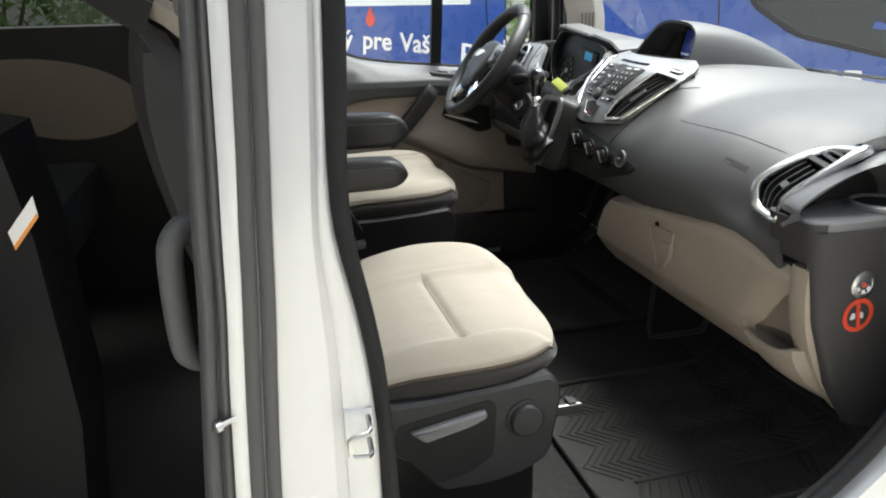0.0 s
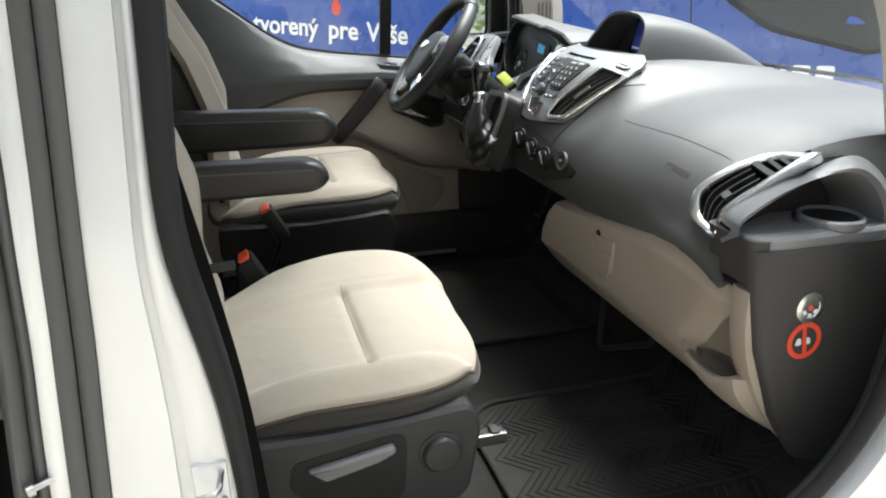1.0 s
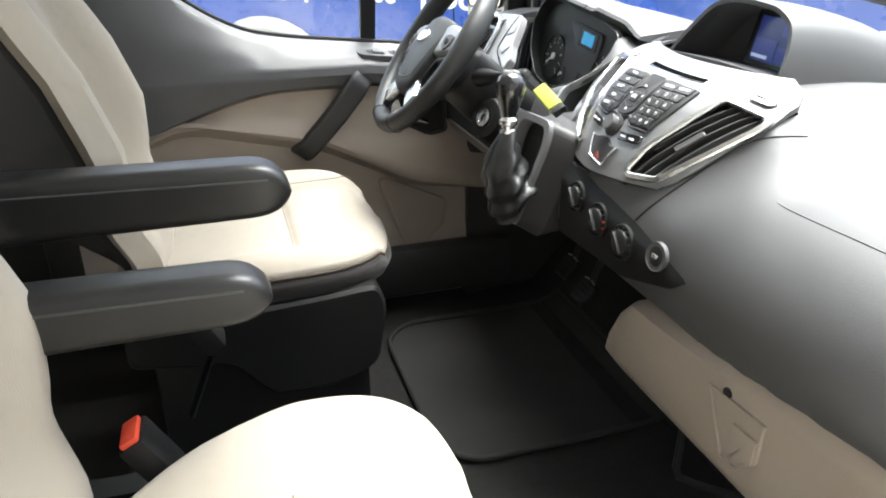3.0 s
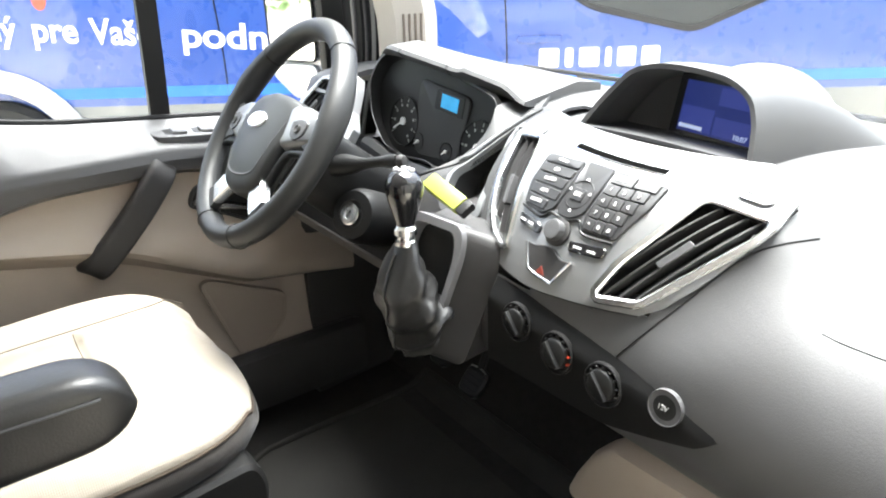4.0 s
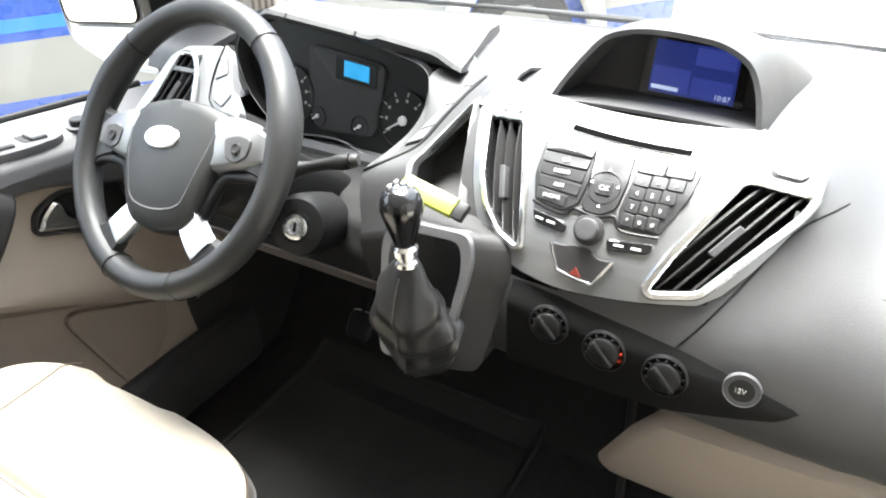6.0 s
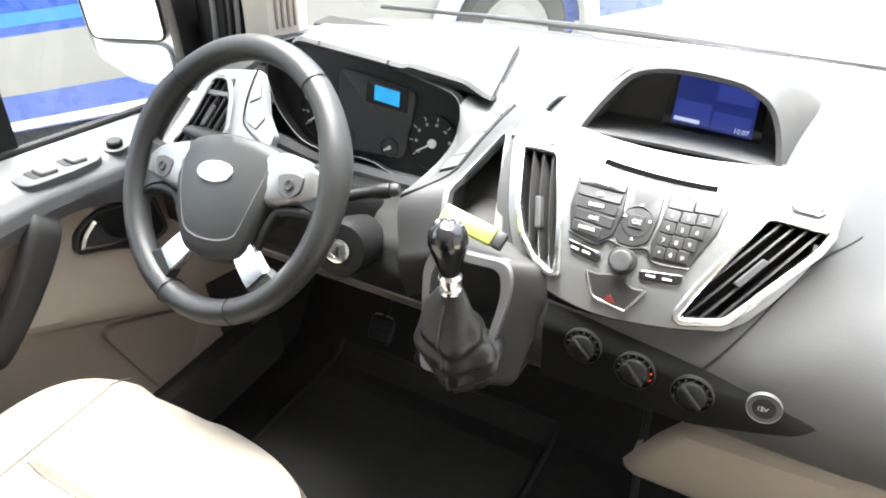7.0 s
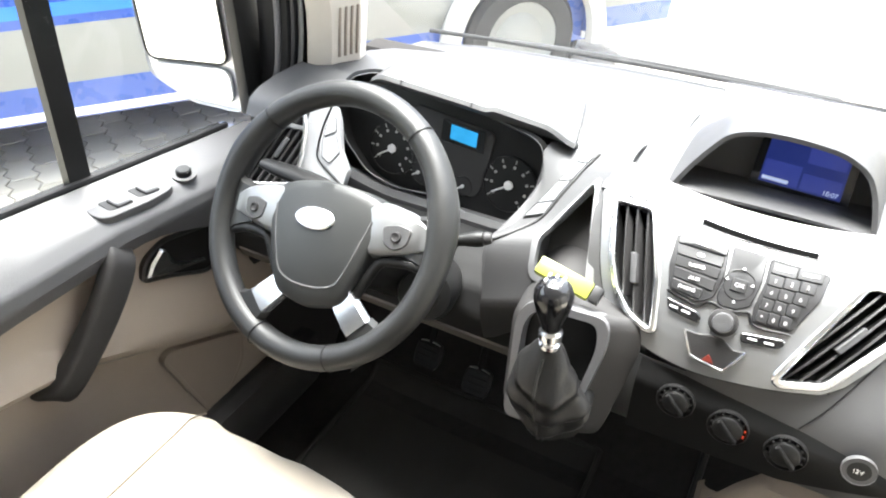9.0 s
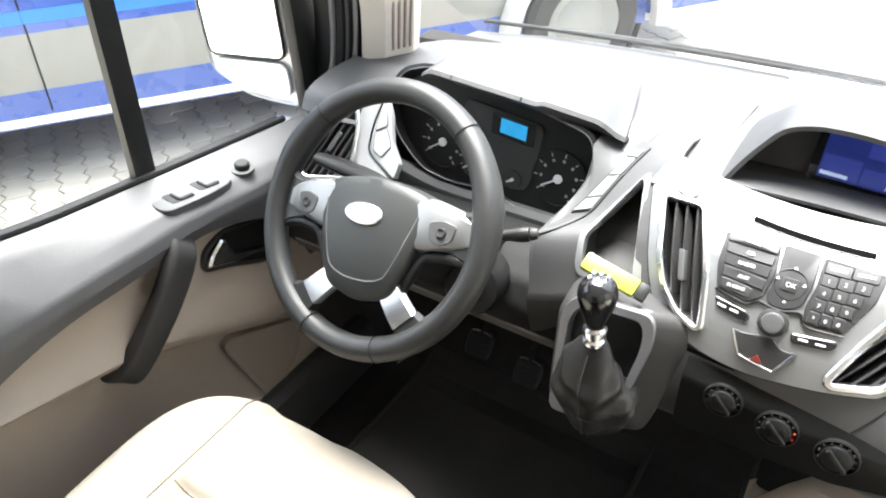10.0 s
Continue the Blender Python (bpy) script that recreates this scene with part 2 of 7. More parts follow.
def slab(bm, pts, fn, h0, h1, bev=0.0015):
    """A plate with a bevelled top: outline pts in (u, v), from height h0 to h1 over the surface fn(u, v, h)."""
    bot = [fn(u, v, h0) for u, v in pts]
    mid = [fn(u, v, h1 - bev) for u, v in pts]
    top2 = inset(pts, bev)
    top = [fn(u, v, h1) for u, v in top2]
    vb, vm, vt = ([bm.verts.new(p) for p in q] for q in (bot, mid, top))
    n = len(pts)
    for a, b in ((vb, vm), (vm, vt)):
        for i in range(n):
            bm.faces.new((a[i], a[(i + 1) % n], b[(i + 1) % n], b[i]))
    cu, cv = sum(p[0] for p in pts) / n, sum(p[1] for p in pts) / n
    c = bm.verts.new(fn(cu, cv, h1))
    for i in range(n):
        bm.faces.new((vt[i], vt[(i + 1) % n], c))
    return bm


def rim(bm, outer, inner, fn, h0, h1, bev=0.0015):
    """A raised frame between two outlines of equal count."""
    rows = [(outer, h0), (outer, h1 - bev), (inset(outer, bev), h1), (inset(inner, -bev), h1), (inner, h1 - bev), (inner, h0)]
    return loft(bm, [[fn(u, v, h) for u, v in o] for o, h in rows] + [[fn(u, v, h0) for u, v in outer]], True, False)


def lerp(a, b, t):
    return a + (b - a) * t


def smooth01(t):
    t = max(0.0, min(1.0, t))
    return t * t * (3 - 2 * t)


def spline(pts, n):
    """n points on a smooth curve through pts (Catmull-Rom)."""
    pts = [Vector(p) for p in pts]
    ext = [2 * pts[0] - pts[1]] + pts + [2 * pts[-1] - pts[-2]]
    out, k = [], len(pts) - 1
    for i in range(n):
        u = i / (n - 1) * k
        j = min(int(u), k - 1)
        t = u - j
        a, b, c, d = ext[j:j + 4]
        out.append(0.5 * ((2 * b) + (c - a) * t + (2 * a - 5 * b + 4 * c - d) * t * t + (3 * b - a - 3 * c + d) * t ** 3))
    return out


def words(name, text, size, m, material, parent, label="", fat=0.0):
    """Flat lettering in the built-in font, as a mesh lying on m's xy plane."""
    cu = bpy.data.curves.new(name, "FONT")
    cu.body, cu.size, cu.extrude, cu.offset = text, size, 0.0008, fat
    tmp = bpy.data.objects.new(name, cu)
    scene.collection.objects.link(tmp)
    me = bpy.data.meshes.new_from_object(tmp.evaluated_get(bpy.context.evaluated_depsgraph_get()))
    bpy.data.objects.remove(tmp)
    bpy.data.curves.remove(cu)
    bm = bmesh.new()
    bm.from_mesh(me)
    bpy.data.meshes.remove(me)
    bmesh.ops.transform(bm, matrix=m, verts=bm.verts)
    return part(name, bm, material, parent, label)


def face_up(origin, xdir, normal):
    """A frame with x along xdir and z along normal."""
    z = Vector(normal).normalized()
    x = (Vector(xdir) - z * Vector(xdir).dot(z)).normalized()
    y = z.cross(x)
    m = Matrix((x, y, z)).transposed().to_4x4()
    m.translation = Vector(origin)
    return m


def interp(t, xs, ys):
    return float(np.interp(t, xs, ys))


def area_poly(a, b, c, d, nu=6, nv=6):
    """A bilinear patch: fn(u, v, h) over the corners a (0,0), b (1,0), c (1,1), d (0,1)."""
    a, b, c, d = Vector(a), Vector(b), Vector(c), Vector(d)
    nrm = (b - a).cross(d - a).normalized()

    def fn(u, v, h=0.0):
        return (1 - v) * ((1 - u) * a + u * b) + v * ((1 - u) * d + u * c) + nrm * h
    return fn

# ---------- ground and parked van outside ----------
GZ = 0.12
M_PAVE = mat("concrete_paver", (0.5, 0.465, 0.39), 0.85, var=0.22, scale=3.0, bump=0.5, bscale=220)
M_JOINT = mat("paver_joint", (0.12, 0.11, 0.09), 0.95, var=0.3, scale=8.0, bump=0.4)
bm = bm_new()
grid(bm, [-400, -30, -8, 0, 8, 30, 400], [-400, -30, -8, 0, 8, 30, 400], lambda u, v: (u, v, GZ - 0.012))
ground = tagged(part("ground", bm, M_JOINT), "sandy joints under pale interlocking concrete paving", "paving", kind="structure")

# unseen wall, added to block low sky light from the open-door side
bm = bm_new()
box(bm, (-16, -5.6, GZ - 0.1), (18, -5.2, GZ + 4.2), 0.03)
tagged(part("wall_light_block", bm, mat("grey_render", (0.3, 0.29, 0.27), 0.9, var=0.1, scale=0.8, bump=0.3)), "unseen grey wall added to hold back side light", "wall", kind="structure")

VA = radians(-37)
VD, VN, VP = Vector((math.cos(VA), math.sin(VA), 0)), Vector((-math.sin(VA), math.cos(VA), 0)), 2.9


def vside(s, z, out=0.0):
    """A place on the parked van's flank: s along it, z up, out towards the viewer."""
    q = VD * s + VN * (VP - out)
    return Vector((q.x, q.y, z))


def vbulge(z):
    return 0.0 + 0.05 * smooth01((z - 0.45) / 0.35) - 0.16 * max(0, z - 1.3) ** 1.5


def parked_van():
    van = thing("parked_van", vside(0, GZ, -0.9), "blue panel van with grey side band and white lettering", "van")
    zs = [0.42, 0.45, 0.5, 0.57, 0.6, 0.7, 0.8, 0.845, 0.85, 0.92, 0.94, 1.0, 1.1, 1.2, 1.3, 1.45, 1.6, 1.8, 2.0, 2.2, 2.4, 2.5, 2.55]
    ss = [-3.4 + i * 0.1 for i in range(59)]
    arches = ((-2.49, 0.53), (1.39, 0.46))

    def hole(s, z):
        return any((s - c) ** 2 + (z - r) ** 2 < 0.46 ** 2 for c, r in arches)

    def strip(name, z0, z1, material, label="", proud=0.0):
        zz = [z0] + [z for z in zs if z0 + 1e-4 < z < z1 - 1e-4] + [z1]
        b = bm_new()
        grid(b, ss, zz, lambda s, z: vside(s, z, vbulge(z) + proud))
        for f in [f for f in b.faces if hole((f.calc_center_median() - VN * VP).dot(VD), f.calc_center_median().z)]:
            b.faces.remove(f)
        thicken(b, 0.02, -VN)
        return part(name, b, material, van, label)
    strip("sill", 0.42, 0.46, M_WHITE, "pale silver sill strip")
    strip("lower_panel", 0.46, 0.585, M_BLUE, "blue lower panel")
    strip("side_band", 0.585, 0.845, M_VGREY, "grey side band")
    strip("body_side", 0.845, 2.55, M_BLUE)
    strip("highlight_stripe", 0.885, 0.94, M_BLUEL, "light blue stripe", 0.004)
    b = bm_new()
    loft(b, [[vside(s, z, o) for s, o in ((-3.4, -0.03), (2.1, -0.03), (2.5, -0.4), (2.5, -1.6), (2.1, -1.95), (-3.4, -1.95))] for z in (0.4, 1.2, 1.5, 2.5, 2.56)])
    part("body", b, M_BLUE, van)
    for c, r in arches:
        b = bm_new()
        tube(b, [vside(c + 0.46 * math.cos(a), r + 0.46 * math.sin(a), 0.055) for a in (math.pi * (j / 20 * 1.06 - 0.03) for j in range(21))], 0.06, 8)
        part("wheel_arch", b, mat("arch_plastic", (0.4, 0.4, 0.39), 0.5), van, "pale grey arch moulding")
        m = face_up(vside(c, r, -0.08), VD, -VN)
        b = bm_new()
        lathe(b, [(0.2, -0.11), (0.31, -0.11), (0.34, -0.08), (0.345, 0.0), (0.34, 0.08), (0.31, 0.11), (0.22, 0.11), (0.2, 0.06)], m, 40)
        wheel = part("wheel", b, M_TYRE, van, "black tyre")
        b = bm_new()
        lathe(b, [(0.215, 0.05), (0.215, 0.1), (0.2, 0.085), (0.15, 0.06), (0.12, 0.075), (0.06, 0.09), (0.0, 0.092)], m, 24)
        part("hub_cap", b, M_VGREY, wheel, "grey hub cap")
        b = bm_new()
        lathe(b, [(0.45, -0.5), (0.46, -0.02), (0.44, -0.02), (0.43, -0.45), (0.0, -0.47)], m, 32)
        part("arch_liner", b, M_BLACK, van)
    for s in (-1.3, 0.11):
        b = bm_new()
        tube(b, [vside(s + 0.03 * math.sin((z - 0.5) * 3), z, vbulge(z) + 0.0005) for z in [0.48 + 0.06 * i for i in range(30)]], 0.004, 6)
        part("door_seam", b, M_BLACK, van)
    # front door window and cargo trim
    pts = rpoly([(0.34, 1.98), (0.30, 1.45), (0.55, 1.28), (1.05, 1.16), (1.5, 1.35), (1.15, 1.98)], 0.06, 5)
    b = bm_new()
    slab(b, pts, lambda u, v, h: vside(u, v, vbulge(v) + h), -0.01, 0.006, 0.002)
    win = part("window", b, M_PANE, van, "dark reflecting door glass")
    b = bm_new()
    rim(b, inset(pts, -0.03), pts, lambda u, v, h: vside(u, v, vbulge(v) + h), -0.005, 0.01, 0.003)
    part("window_frame", b, M_BLACK, win)
    b = bm_new()
    box(b, (-0.11, -0.018, 0), (0.11, 0.018, 0.035), 0.012, face_up(vside(0.3, 1.12, 0.03), VD, -VN))
    part("door_handle", b, M_BLUE, van)
    # lettering
    for txt, s0, wid in (("tvorený", -2.79, 0.52), ("pre", -2.2, 0.22), ("Vaše", -1.91, 0.3), ("podnikat", -1.47, 0.74)):
        z = 1.165 - 0.06 * (s0 + 2.0)
        o = words("lettering", txt, 0.18, Matrix(), M_WHITE, van, "white lettering", 0.0035)
        xs = [v.co.x for v in o.data.vertices]
        k = wid / (max(xs) - min(xs))
        m = face_up(vside(s0, z, vbulge(z) + 0.005), VD - Vector((0, 0, 0.06)), -VN) @ Matrix.Diagonal((k, 0.95, 1, 1))
        o.data.transform(m)
    for s0, s1 in ((0.30, 0.40), (0.43, 0.47), (0.50, 0.60), (0.63, 0.66), (0.69, 0.78), (0.81, 0.90)):
        b = bm_new()
        slab(b, rpoly([(s0, 0.98), (s1, 0.98), (s1, 1.075), (s0, 1.075)], 0.015), lambda u, v, h: vside(u, v, vbulge(v) + h), 0.0, 0.005, 0.001)
        part("lettering_bar", b, M_WHITE, van, "white unreadable lettering")
    b = bm_new()
    slab(b, [(-2.35, 1.455), (-1.4, 1.455), (-1.4, 1.5), (-2.35, 1.5)], lambda u, v, h: vside(u, v, vbulge(v) + h), 0.0, 0.005, 0.001)
    part("stripe", b, M_WHITE, van, "white stripe")
    b = bm_new()
    slab(b, [(-2.13 + 0.035 * math.cos(a) * (1.0 if math.sin(a) < 0 else 1 - 0.75 * math.sin(a)), 1.37 + 0.05 * math.sin(a) * (1 if math.sin(a) < 0 else 1.6)) for a in (2 * math.pi * j / 24 for j in range(24))], lambda u, v, h: vside(u, v, vbulge(v) + h), 0.0, 0.005, 0.001)
    part("drop_emblem", b, M_RED, van, "red drop shape")
    return van


parked_van()

# ---------- van shell: nose, floor, firewall, roof, pillars ----------
FZ = 0.60
bm = bm_new()
grid(bm, [-3.2, -2, -1.2, -0.9, -0.6, -0.3, 0.0, 0.2, 0.32, 0.42, 0.5], [-0.86, -0.6, -0.3, 0, 0.3, 0.6, 0.86],
     lambda u, v: (u, v, FZ + 0.28 * smooth01((u - 0.16) / 0.3)))
thicken(bm, 0.04, (0, 0, 1))
tagged(part("floor", bm, M_CARPET), "black carpeted cab floor rising to the bulkhead", "floor", kind="structure")
bm = bm_new()
box(bm, (0.47, -0.84, 0.6), (0.53, 0.84, 1.29), 0.01)
tagged(part("wall_front", bm, M_CARPET), "black insulated bulkhead below the windscreen", "wall", kind="structure")
bm = bm_new()
box(bm, (-3.3, -0.95, 0.3), (-3.2, 0.95, 2.12), 0.02)
tagged(part("wall_rear", bm, M_MIDDARK), "grey rear door trim of the van", "wall", kind="structure")
bm = bm_new()
grid(bm, [-3.3, -2.5, -1.6, -0.9, -0.45, -0.2], [-0.9, -0.8, -0.6, -0.3, 0, 0.3, 0.6, 0.8, 0.9], lambda u, v: (u, v, 2.06 - 0.12 * abs(v / 0.9) ** 4))
thicken(bm, 0.05, (0, 0, -1))
tagged(part("ceiling", bm, M_HEAD), "pale grey cloth headliner", "ceiling", kind="structure")
# side shell behind the front doors
bm = bm_new()
box(bm, (-3.2, 0.86, 0.3), (-0.93, 0.96, 1.45), 0.02)
box(bm, (-3.2, 0.80, 1.86), (-0.2, 0.93, 2.06), 0.02)
box(bm, (-3.2, 0.84, 1.35), (-2.4, 0.94, 1.88), 0.02)
box(bm, (-1.08, 0.80, 1.30), (-0.86, 0.94, 1.9), 0.03)
box(bm, (-1.02, 0.80, 0.6), (-0.80, 0.90, 1.34), 0.03)
tagged(part("wall_left", bm, M_DARK), "dark plastic side trim behind the driver's door", "wall", kind="structure")
bm = bm_new()
grid(bm, [-2.4, -1.7, -1.08], [1.44, 1.6, 1.87], lambda u, v: (u, 0.9, v))
o = tagged(part("window_1", bm, M_TINT), "side window of the rear cabin", "window", kind="structure")
o.visible_shadow = False
bm = bm_new()
box(bm, (-3.2, -0.96, 0.3), (-2.3, -0.86, 2.06), 0.02)
box(bm, (-3.2, -0.93, 1.84), (-0.2, -0.80, 2.06), 0.02)
box(bm, (-3.2, -0.96, 0.3), (0.5, -0.84, 0.56), 0.02)
tagged(part("wall_right", bm, M_PAINT), "white painted side of the van round the open doors", "wall", kind="structure")


PZ = (0.56, 0.94, 1.04, 1.13, 1.21, 1.25, 1.29, 1.35, 1.46, 1.85)
PX = ((-0.985, -0.957, -0.948, -0.940, -0.932, -0.930, -0.928, -0.924, -0.915, -0.890),
      (-0.945, -0.922, -0.916, -0.910, -0.903, -0.901, -0.899, -0.895, -0.889, -0.866),
      (-0.930, -0.906, -0.900, -0.894, -0.888, -0.885, -0.883, -0.878, -0.871, -0.848),
      (-0.890, -0.871, -0.866, -0.860, -0.854, -0.852, -0.850, -0.846, -0.839, -0.815),
      (-0.800, -0.800, -0.799, -0.799, -0.803, -0.806, -0.807, -0.803, -0.796, -0.776),
      (-0.750, -0.7535, -0.7542, -0.7615, -0.774, -0.783, -0.7895, -0.7905, -0.785, -0.765),
      (-0.730, -0.733, -0.737, -0.743, -0.7555, -0.764, -0.7705, -0.771, -0.7633, -0.745))


def pillar_x(z, f):
    """x of the door pillar's edges at height z, counted from its rear edge: seal 0, flange 1, rubber 2, panel 3, groove 4, front seal 5 to 6."""
    return interp(f, range(7), [sum(interp(z + d, PZ, r) for d in (-0.02, 0, 0.02)) / 3 for r in PX])


def pillar_strip(name, f0, f1, y0, y1, material, label, bulge=0.0, parent=None):
    """f0, f1 the edges across the pillar."""
    b = bm_new()
    zz = [0.56 + 0.03 * i for i in range(44)]
    loft(b, [[(lerp(pillar_x(z, f0), pillar_x(z, f1), k), (y0 + bulge * math.sin(math.pi * k)) + 0.05 * max(0, z - 1.3) ** 1.3, z) for k in (0, 0.15, 0.35, 0.5, 0.65, 0.85, 1)]
             + [(pillar_x(z, f1), y1, z), (pillar_x(z, f0), y1, z)] for z in zz])
    o = part(name, b, material, parent, label)
    return o if parent else tagged(o, label, "pillar", kind="structure")


pill = pillar_strip("pillar", 0.4, 5.6, -0.853, -0.81, M_PAINT, "white painted door pillar between the open doors")
pillar_strip("rear_seal", 0.0, 0.6, -0.858, -0.79, M_RUBBERG, "grey sliding-door seal", -0.012, pill)
pillar_strip("seal_lip", 0.62, 0.97, -0.858, -0.79, M_MIDDARK, "grey inner seal lip", -0.004, pill)
pillar_strip("white_flange", 1.0, 1.98, -0.863, -0.84, M_PAINT, "white flange", -0.003, pill)
pillar_strip("rubber_strip", 2.0, 2.48, -0.863, -0.84, M_RUBBERG, "grey rubber strip", -0.004, pill)
pillar_strip("rubber_strip", 2.52, 2.98, -0.863, -0.84, M_RUBBERG, "grey rubber strip", -0.006, pill)
pillar_strip("white_panel", 3.0, 3.9, -0.860, -0.84, M_PAINT, "white panel", -0.003, pill)
pillar_strip("white_lip", 4.15, 4.95, -0.857, -0.83, M_PAINT, "white lip beside the seal", -0.004, pill)
pillar_strip("front_seal", 5.0, 6.0, -0.860, -0.82, M_RUBBER, "black front-door seal", -0.008, pill)
pillar_strip("inner_trim", 0.1, 5.2, -0.812, -0.76, M_MIDDARK, "grey inner trim", 0.0, pill)
bm = bm_new()
tube(bm, [(-0.765, -0.856, 1.061), (-0.768, -0.890, 1.061), (-0.772, -0.895, 1.060), (-0.788, -0.896, 1.058), (-0.792, -0.896, 1.054), (-0.792, -0.896, 1.036), (-0.788, -0.896, 1.032), (-0.772, -0.895, 1.030), (-0.768, -0.890, 1.030), (-0.765, -0.856, 1.030)], 0.0032, 8)
striker = tagged(part("door_striker", bm, M_STEEL), "bright steel door striker loop on the pillar", "striker")
bm = bm_new()
box(bm, (-0.793, -0.863, 1.020), (-0.760, -0.852, 1.072), 0.003)
part("plate", bm, M_PAINT, striker)
bm = bm_new()
tube(bm, [(-0.900, -0.860, 1.088), (-0.928, -0.870, 1.082)], 0.0034, 10)
lathe(bm, [(0.006, 0), (0.006, 0.006), (0.003, 0.008)], face_up((-0.924, -0.869, 1.083), (0, 0, 1), (-0.9, -0.35, -0.15)), 12)
tagged(part("door_pin", bm, M_STEEL), "steel locating pin beside the sliding door seal", "pin")
bm = bm_new()
tube(bm, spline([(-0.915, -0.80, 1.292), (-0.938, -0.81, 1.290), (-0.950, -0.82, 1.279), (-0.955, -0.82, 1.262), (-0.957, -0.82, 1.215), (-0.956, -0.82, 1.165), (-0.952, -0.82, 1.148), (-0.938, -0.81, 1.133), (-0.915, -0.80, 1.125)], 32), 0.0135, 12)
grab = tagged(part("grab_handle", bm, M_MIDDARK), "grey plastic grab handle on the door pillar", "handle")
for z in (1.292, 1.125):
    bm = bm_new()
    box(bm, (-0.925, -0.825, z - 0.028), (-0.905, -0.775, z + 0.028), 0.009)
    part("mount", bm, M_MIDDARK, grab)

for sy in (1, -1):
    bm = bm_new()
    box(bm, (0.0 if sy > 0 else 0.18, min(0.79 * sy, 0.87 * sy), 0.5), (0.5, max(0.79 * sy, 0.87 * sy), 1.19), 0.01)
    tagged(part("kick_panel", bm, M_DARK), "dark plastic kick panel in the footwell", "trim", kind="structure")

# sill of the passenger door and front pillar foot
bm = bm_new()
ring = spline([(-0.72, -0.87, 0.66), (-0.3, -0.87, 0.71), (-0.14, -0.87, 0.775), (-0.03, -0.87, 0.862), (0.032, -0.87, 0.945), (0.062, -0.87, 1.04), (0.085, -0.86, 1.2), (0.075, -0.84, 1.36), (0.02, -0.82, 1.50), (-0.12, -0.79, 1.72), (-0.3, -0.76, 1.88)], 40)
tube(bm, [p + Vector((-0.012, 0, 0)) for p in ring], 0.011, 10)
seal = tagged(part("door_seal", bm, M_RUBBER), "black rubber seal round the passenger door opening", "seal", kind="structure")
bm = bm_new()
loft(bm, [[(p.x + dx, p.y + dy, p.z + dz) for dx, dy, dz in ((0.02, -0.02, -0.01), (0.10, -0.03, -0.06), (0.16, 0.0, -0.06), (0.10, 0.06, -0.03), (0.02, 0.03, -0.01))] for p in ring])
tagged(part("trim", bm, M_PAINT), "silver-white painted door frame and sill", "door frame", kind="structure")
bm = bm_new()
loft(bm, [[(x, y, z) for x, y in ((-0.75, -0.86), (0.02, -0.86), (0.02, -0.78), (-0.75, -0.78))] for z in (0.58, 0.615)])
tagged(part("door_sill", bm, M_MIDDARK), "black plastic step sill of the passenger door", "sill", kind="structure")
bm = bm_new()
loft(bm, [[(p.x + dx, p.y + dy, p.z + dz) for dx, dy, dz in ((0.0, 0.01, 0.0), (0.035, 0.05, -0.015), (0.07, 0.095, -0.07), (0.08, 0.08, -0.12), (0.05, 0.0, -0.05))] for p in ring[:24]])
tagged(part("sill_trim", bm, M_MIDDARK), "dark plastic trim inside the door seal", "trim", kind="structure")
# windscreen pillars, trims
for sy, sx in ((1, 0.058), (-1, -0.005)):
    dy_ = 0.0 if sy > 0 else 0.07
    pts = spline([(0.22, 0.765 * sy + dy_, 1.20), (0.195, 0.752 * sy + dy_, 1.32), (0.168, 0.722 * sy + dy_, 1.48), (0.06, 0.69 * sy + dy_, 1.66), (-0.16, 0.65 * sy + dy_, 1.9), (-0.26, 0.64 * sy + dy_, 2.0)], 18)
    bm = bm_new()
    loft(bm, [[(p.x + sx + dx, p.y + dy * sy, p.z) for dx, dy in ((-0.035, 0.03), (-0.016, -0.010), (0.04, -0.034), (0.08, -0.02), (0.09, 0.05), (0.0, 0.06))] for p in pts])
    pil = tagged(part("pillar_trim", bm, M_PILLAR), "beige windscreen pillar trim with a slotted grille", "pillar trim", kind="structure")
    for j in range(4):
        bm = bm_new()
        p, q = pts[4], pts[6]
        d = Vector((sx + 0.011 * j, (-0.0165 - 0.0052 * j) * sy, 0.0))
        tube(bm, [p.lerp(q, 0.1) + d, p.lerp(q, 1.1) + d], 0.003, 6)
        part("grille_slot", bm, M_TANP, pil)
bm = bm_new()
grid(bm, [0, 0.2, 0.4, 0.6, 0.8, 1], [-0.74, -0.6, -0.4, -0.2, 0, 0.2, 0.4, 0.6, 0.74],
     lambda u, v: (lerp(0.632, -0.3, u) - 0.04 * (abs(v) / 0.74) ** 2.5 * (1 - 0.5 * u), v * (1 - 0.1 * u), lerp(1.285, 2.0, u) - 0.02 * (v / 0.74) ** 2))
o = tagged(part("window_2", bm, M_GLASS), "clear windscreen", "windscreen", kind="structure")
o.visible_shadow = False
bm = bm_new()
tube(bm, [(0.636 - 0.04 * (abs(v) / 0.74) ** 2.5, v, 1.300) for v in [-0.74 + 0.074 * i for i in range(21)]], 0.005, 8)
tagged(part("windscreen_seal", bm, M_RUBBER), "thin black rubber edge of the windscreen", "seal", kind="structure")
bm = bm_new()
tube(bm, spline([(0.655, 0.62, 1.285), (0.665, 0.45, 1.290), (0.668, 0.2, 1.295), (0.66, -0.1, 1.295)], 14), 0.007, 8, flat=0.6)
tagged(part("wiper", bm, M_BLACK), "black wiper blade at the foot of the windscreen", "wiper")
bm = bm_new()
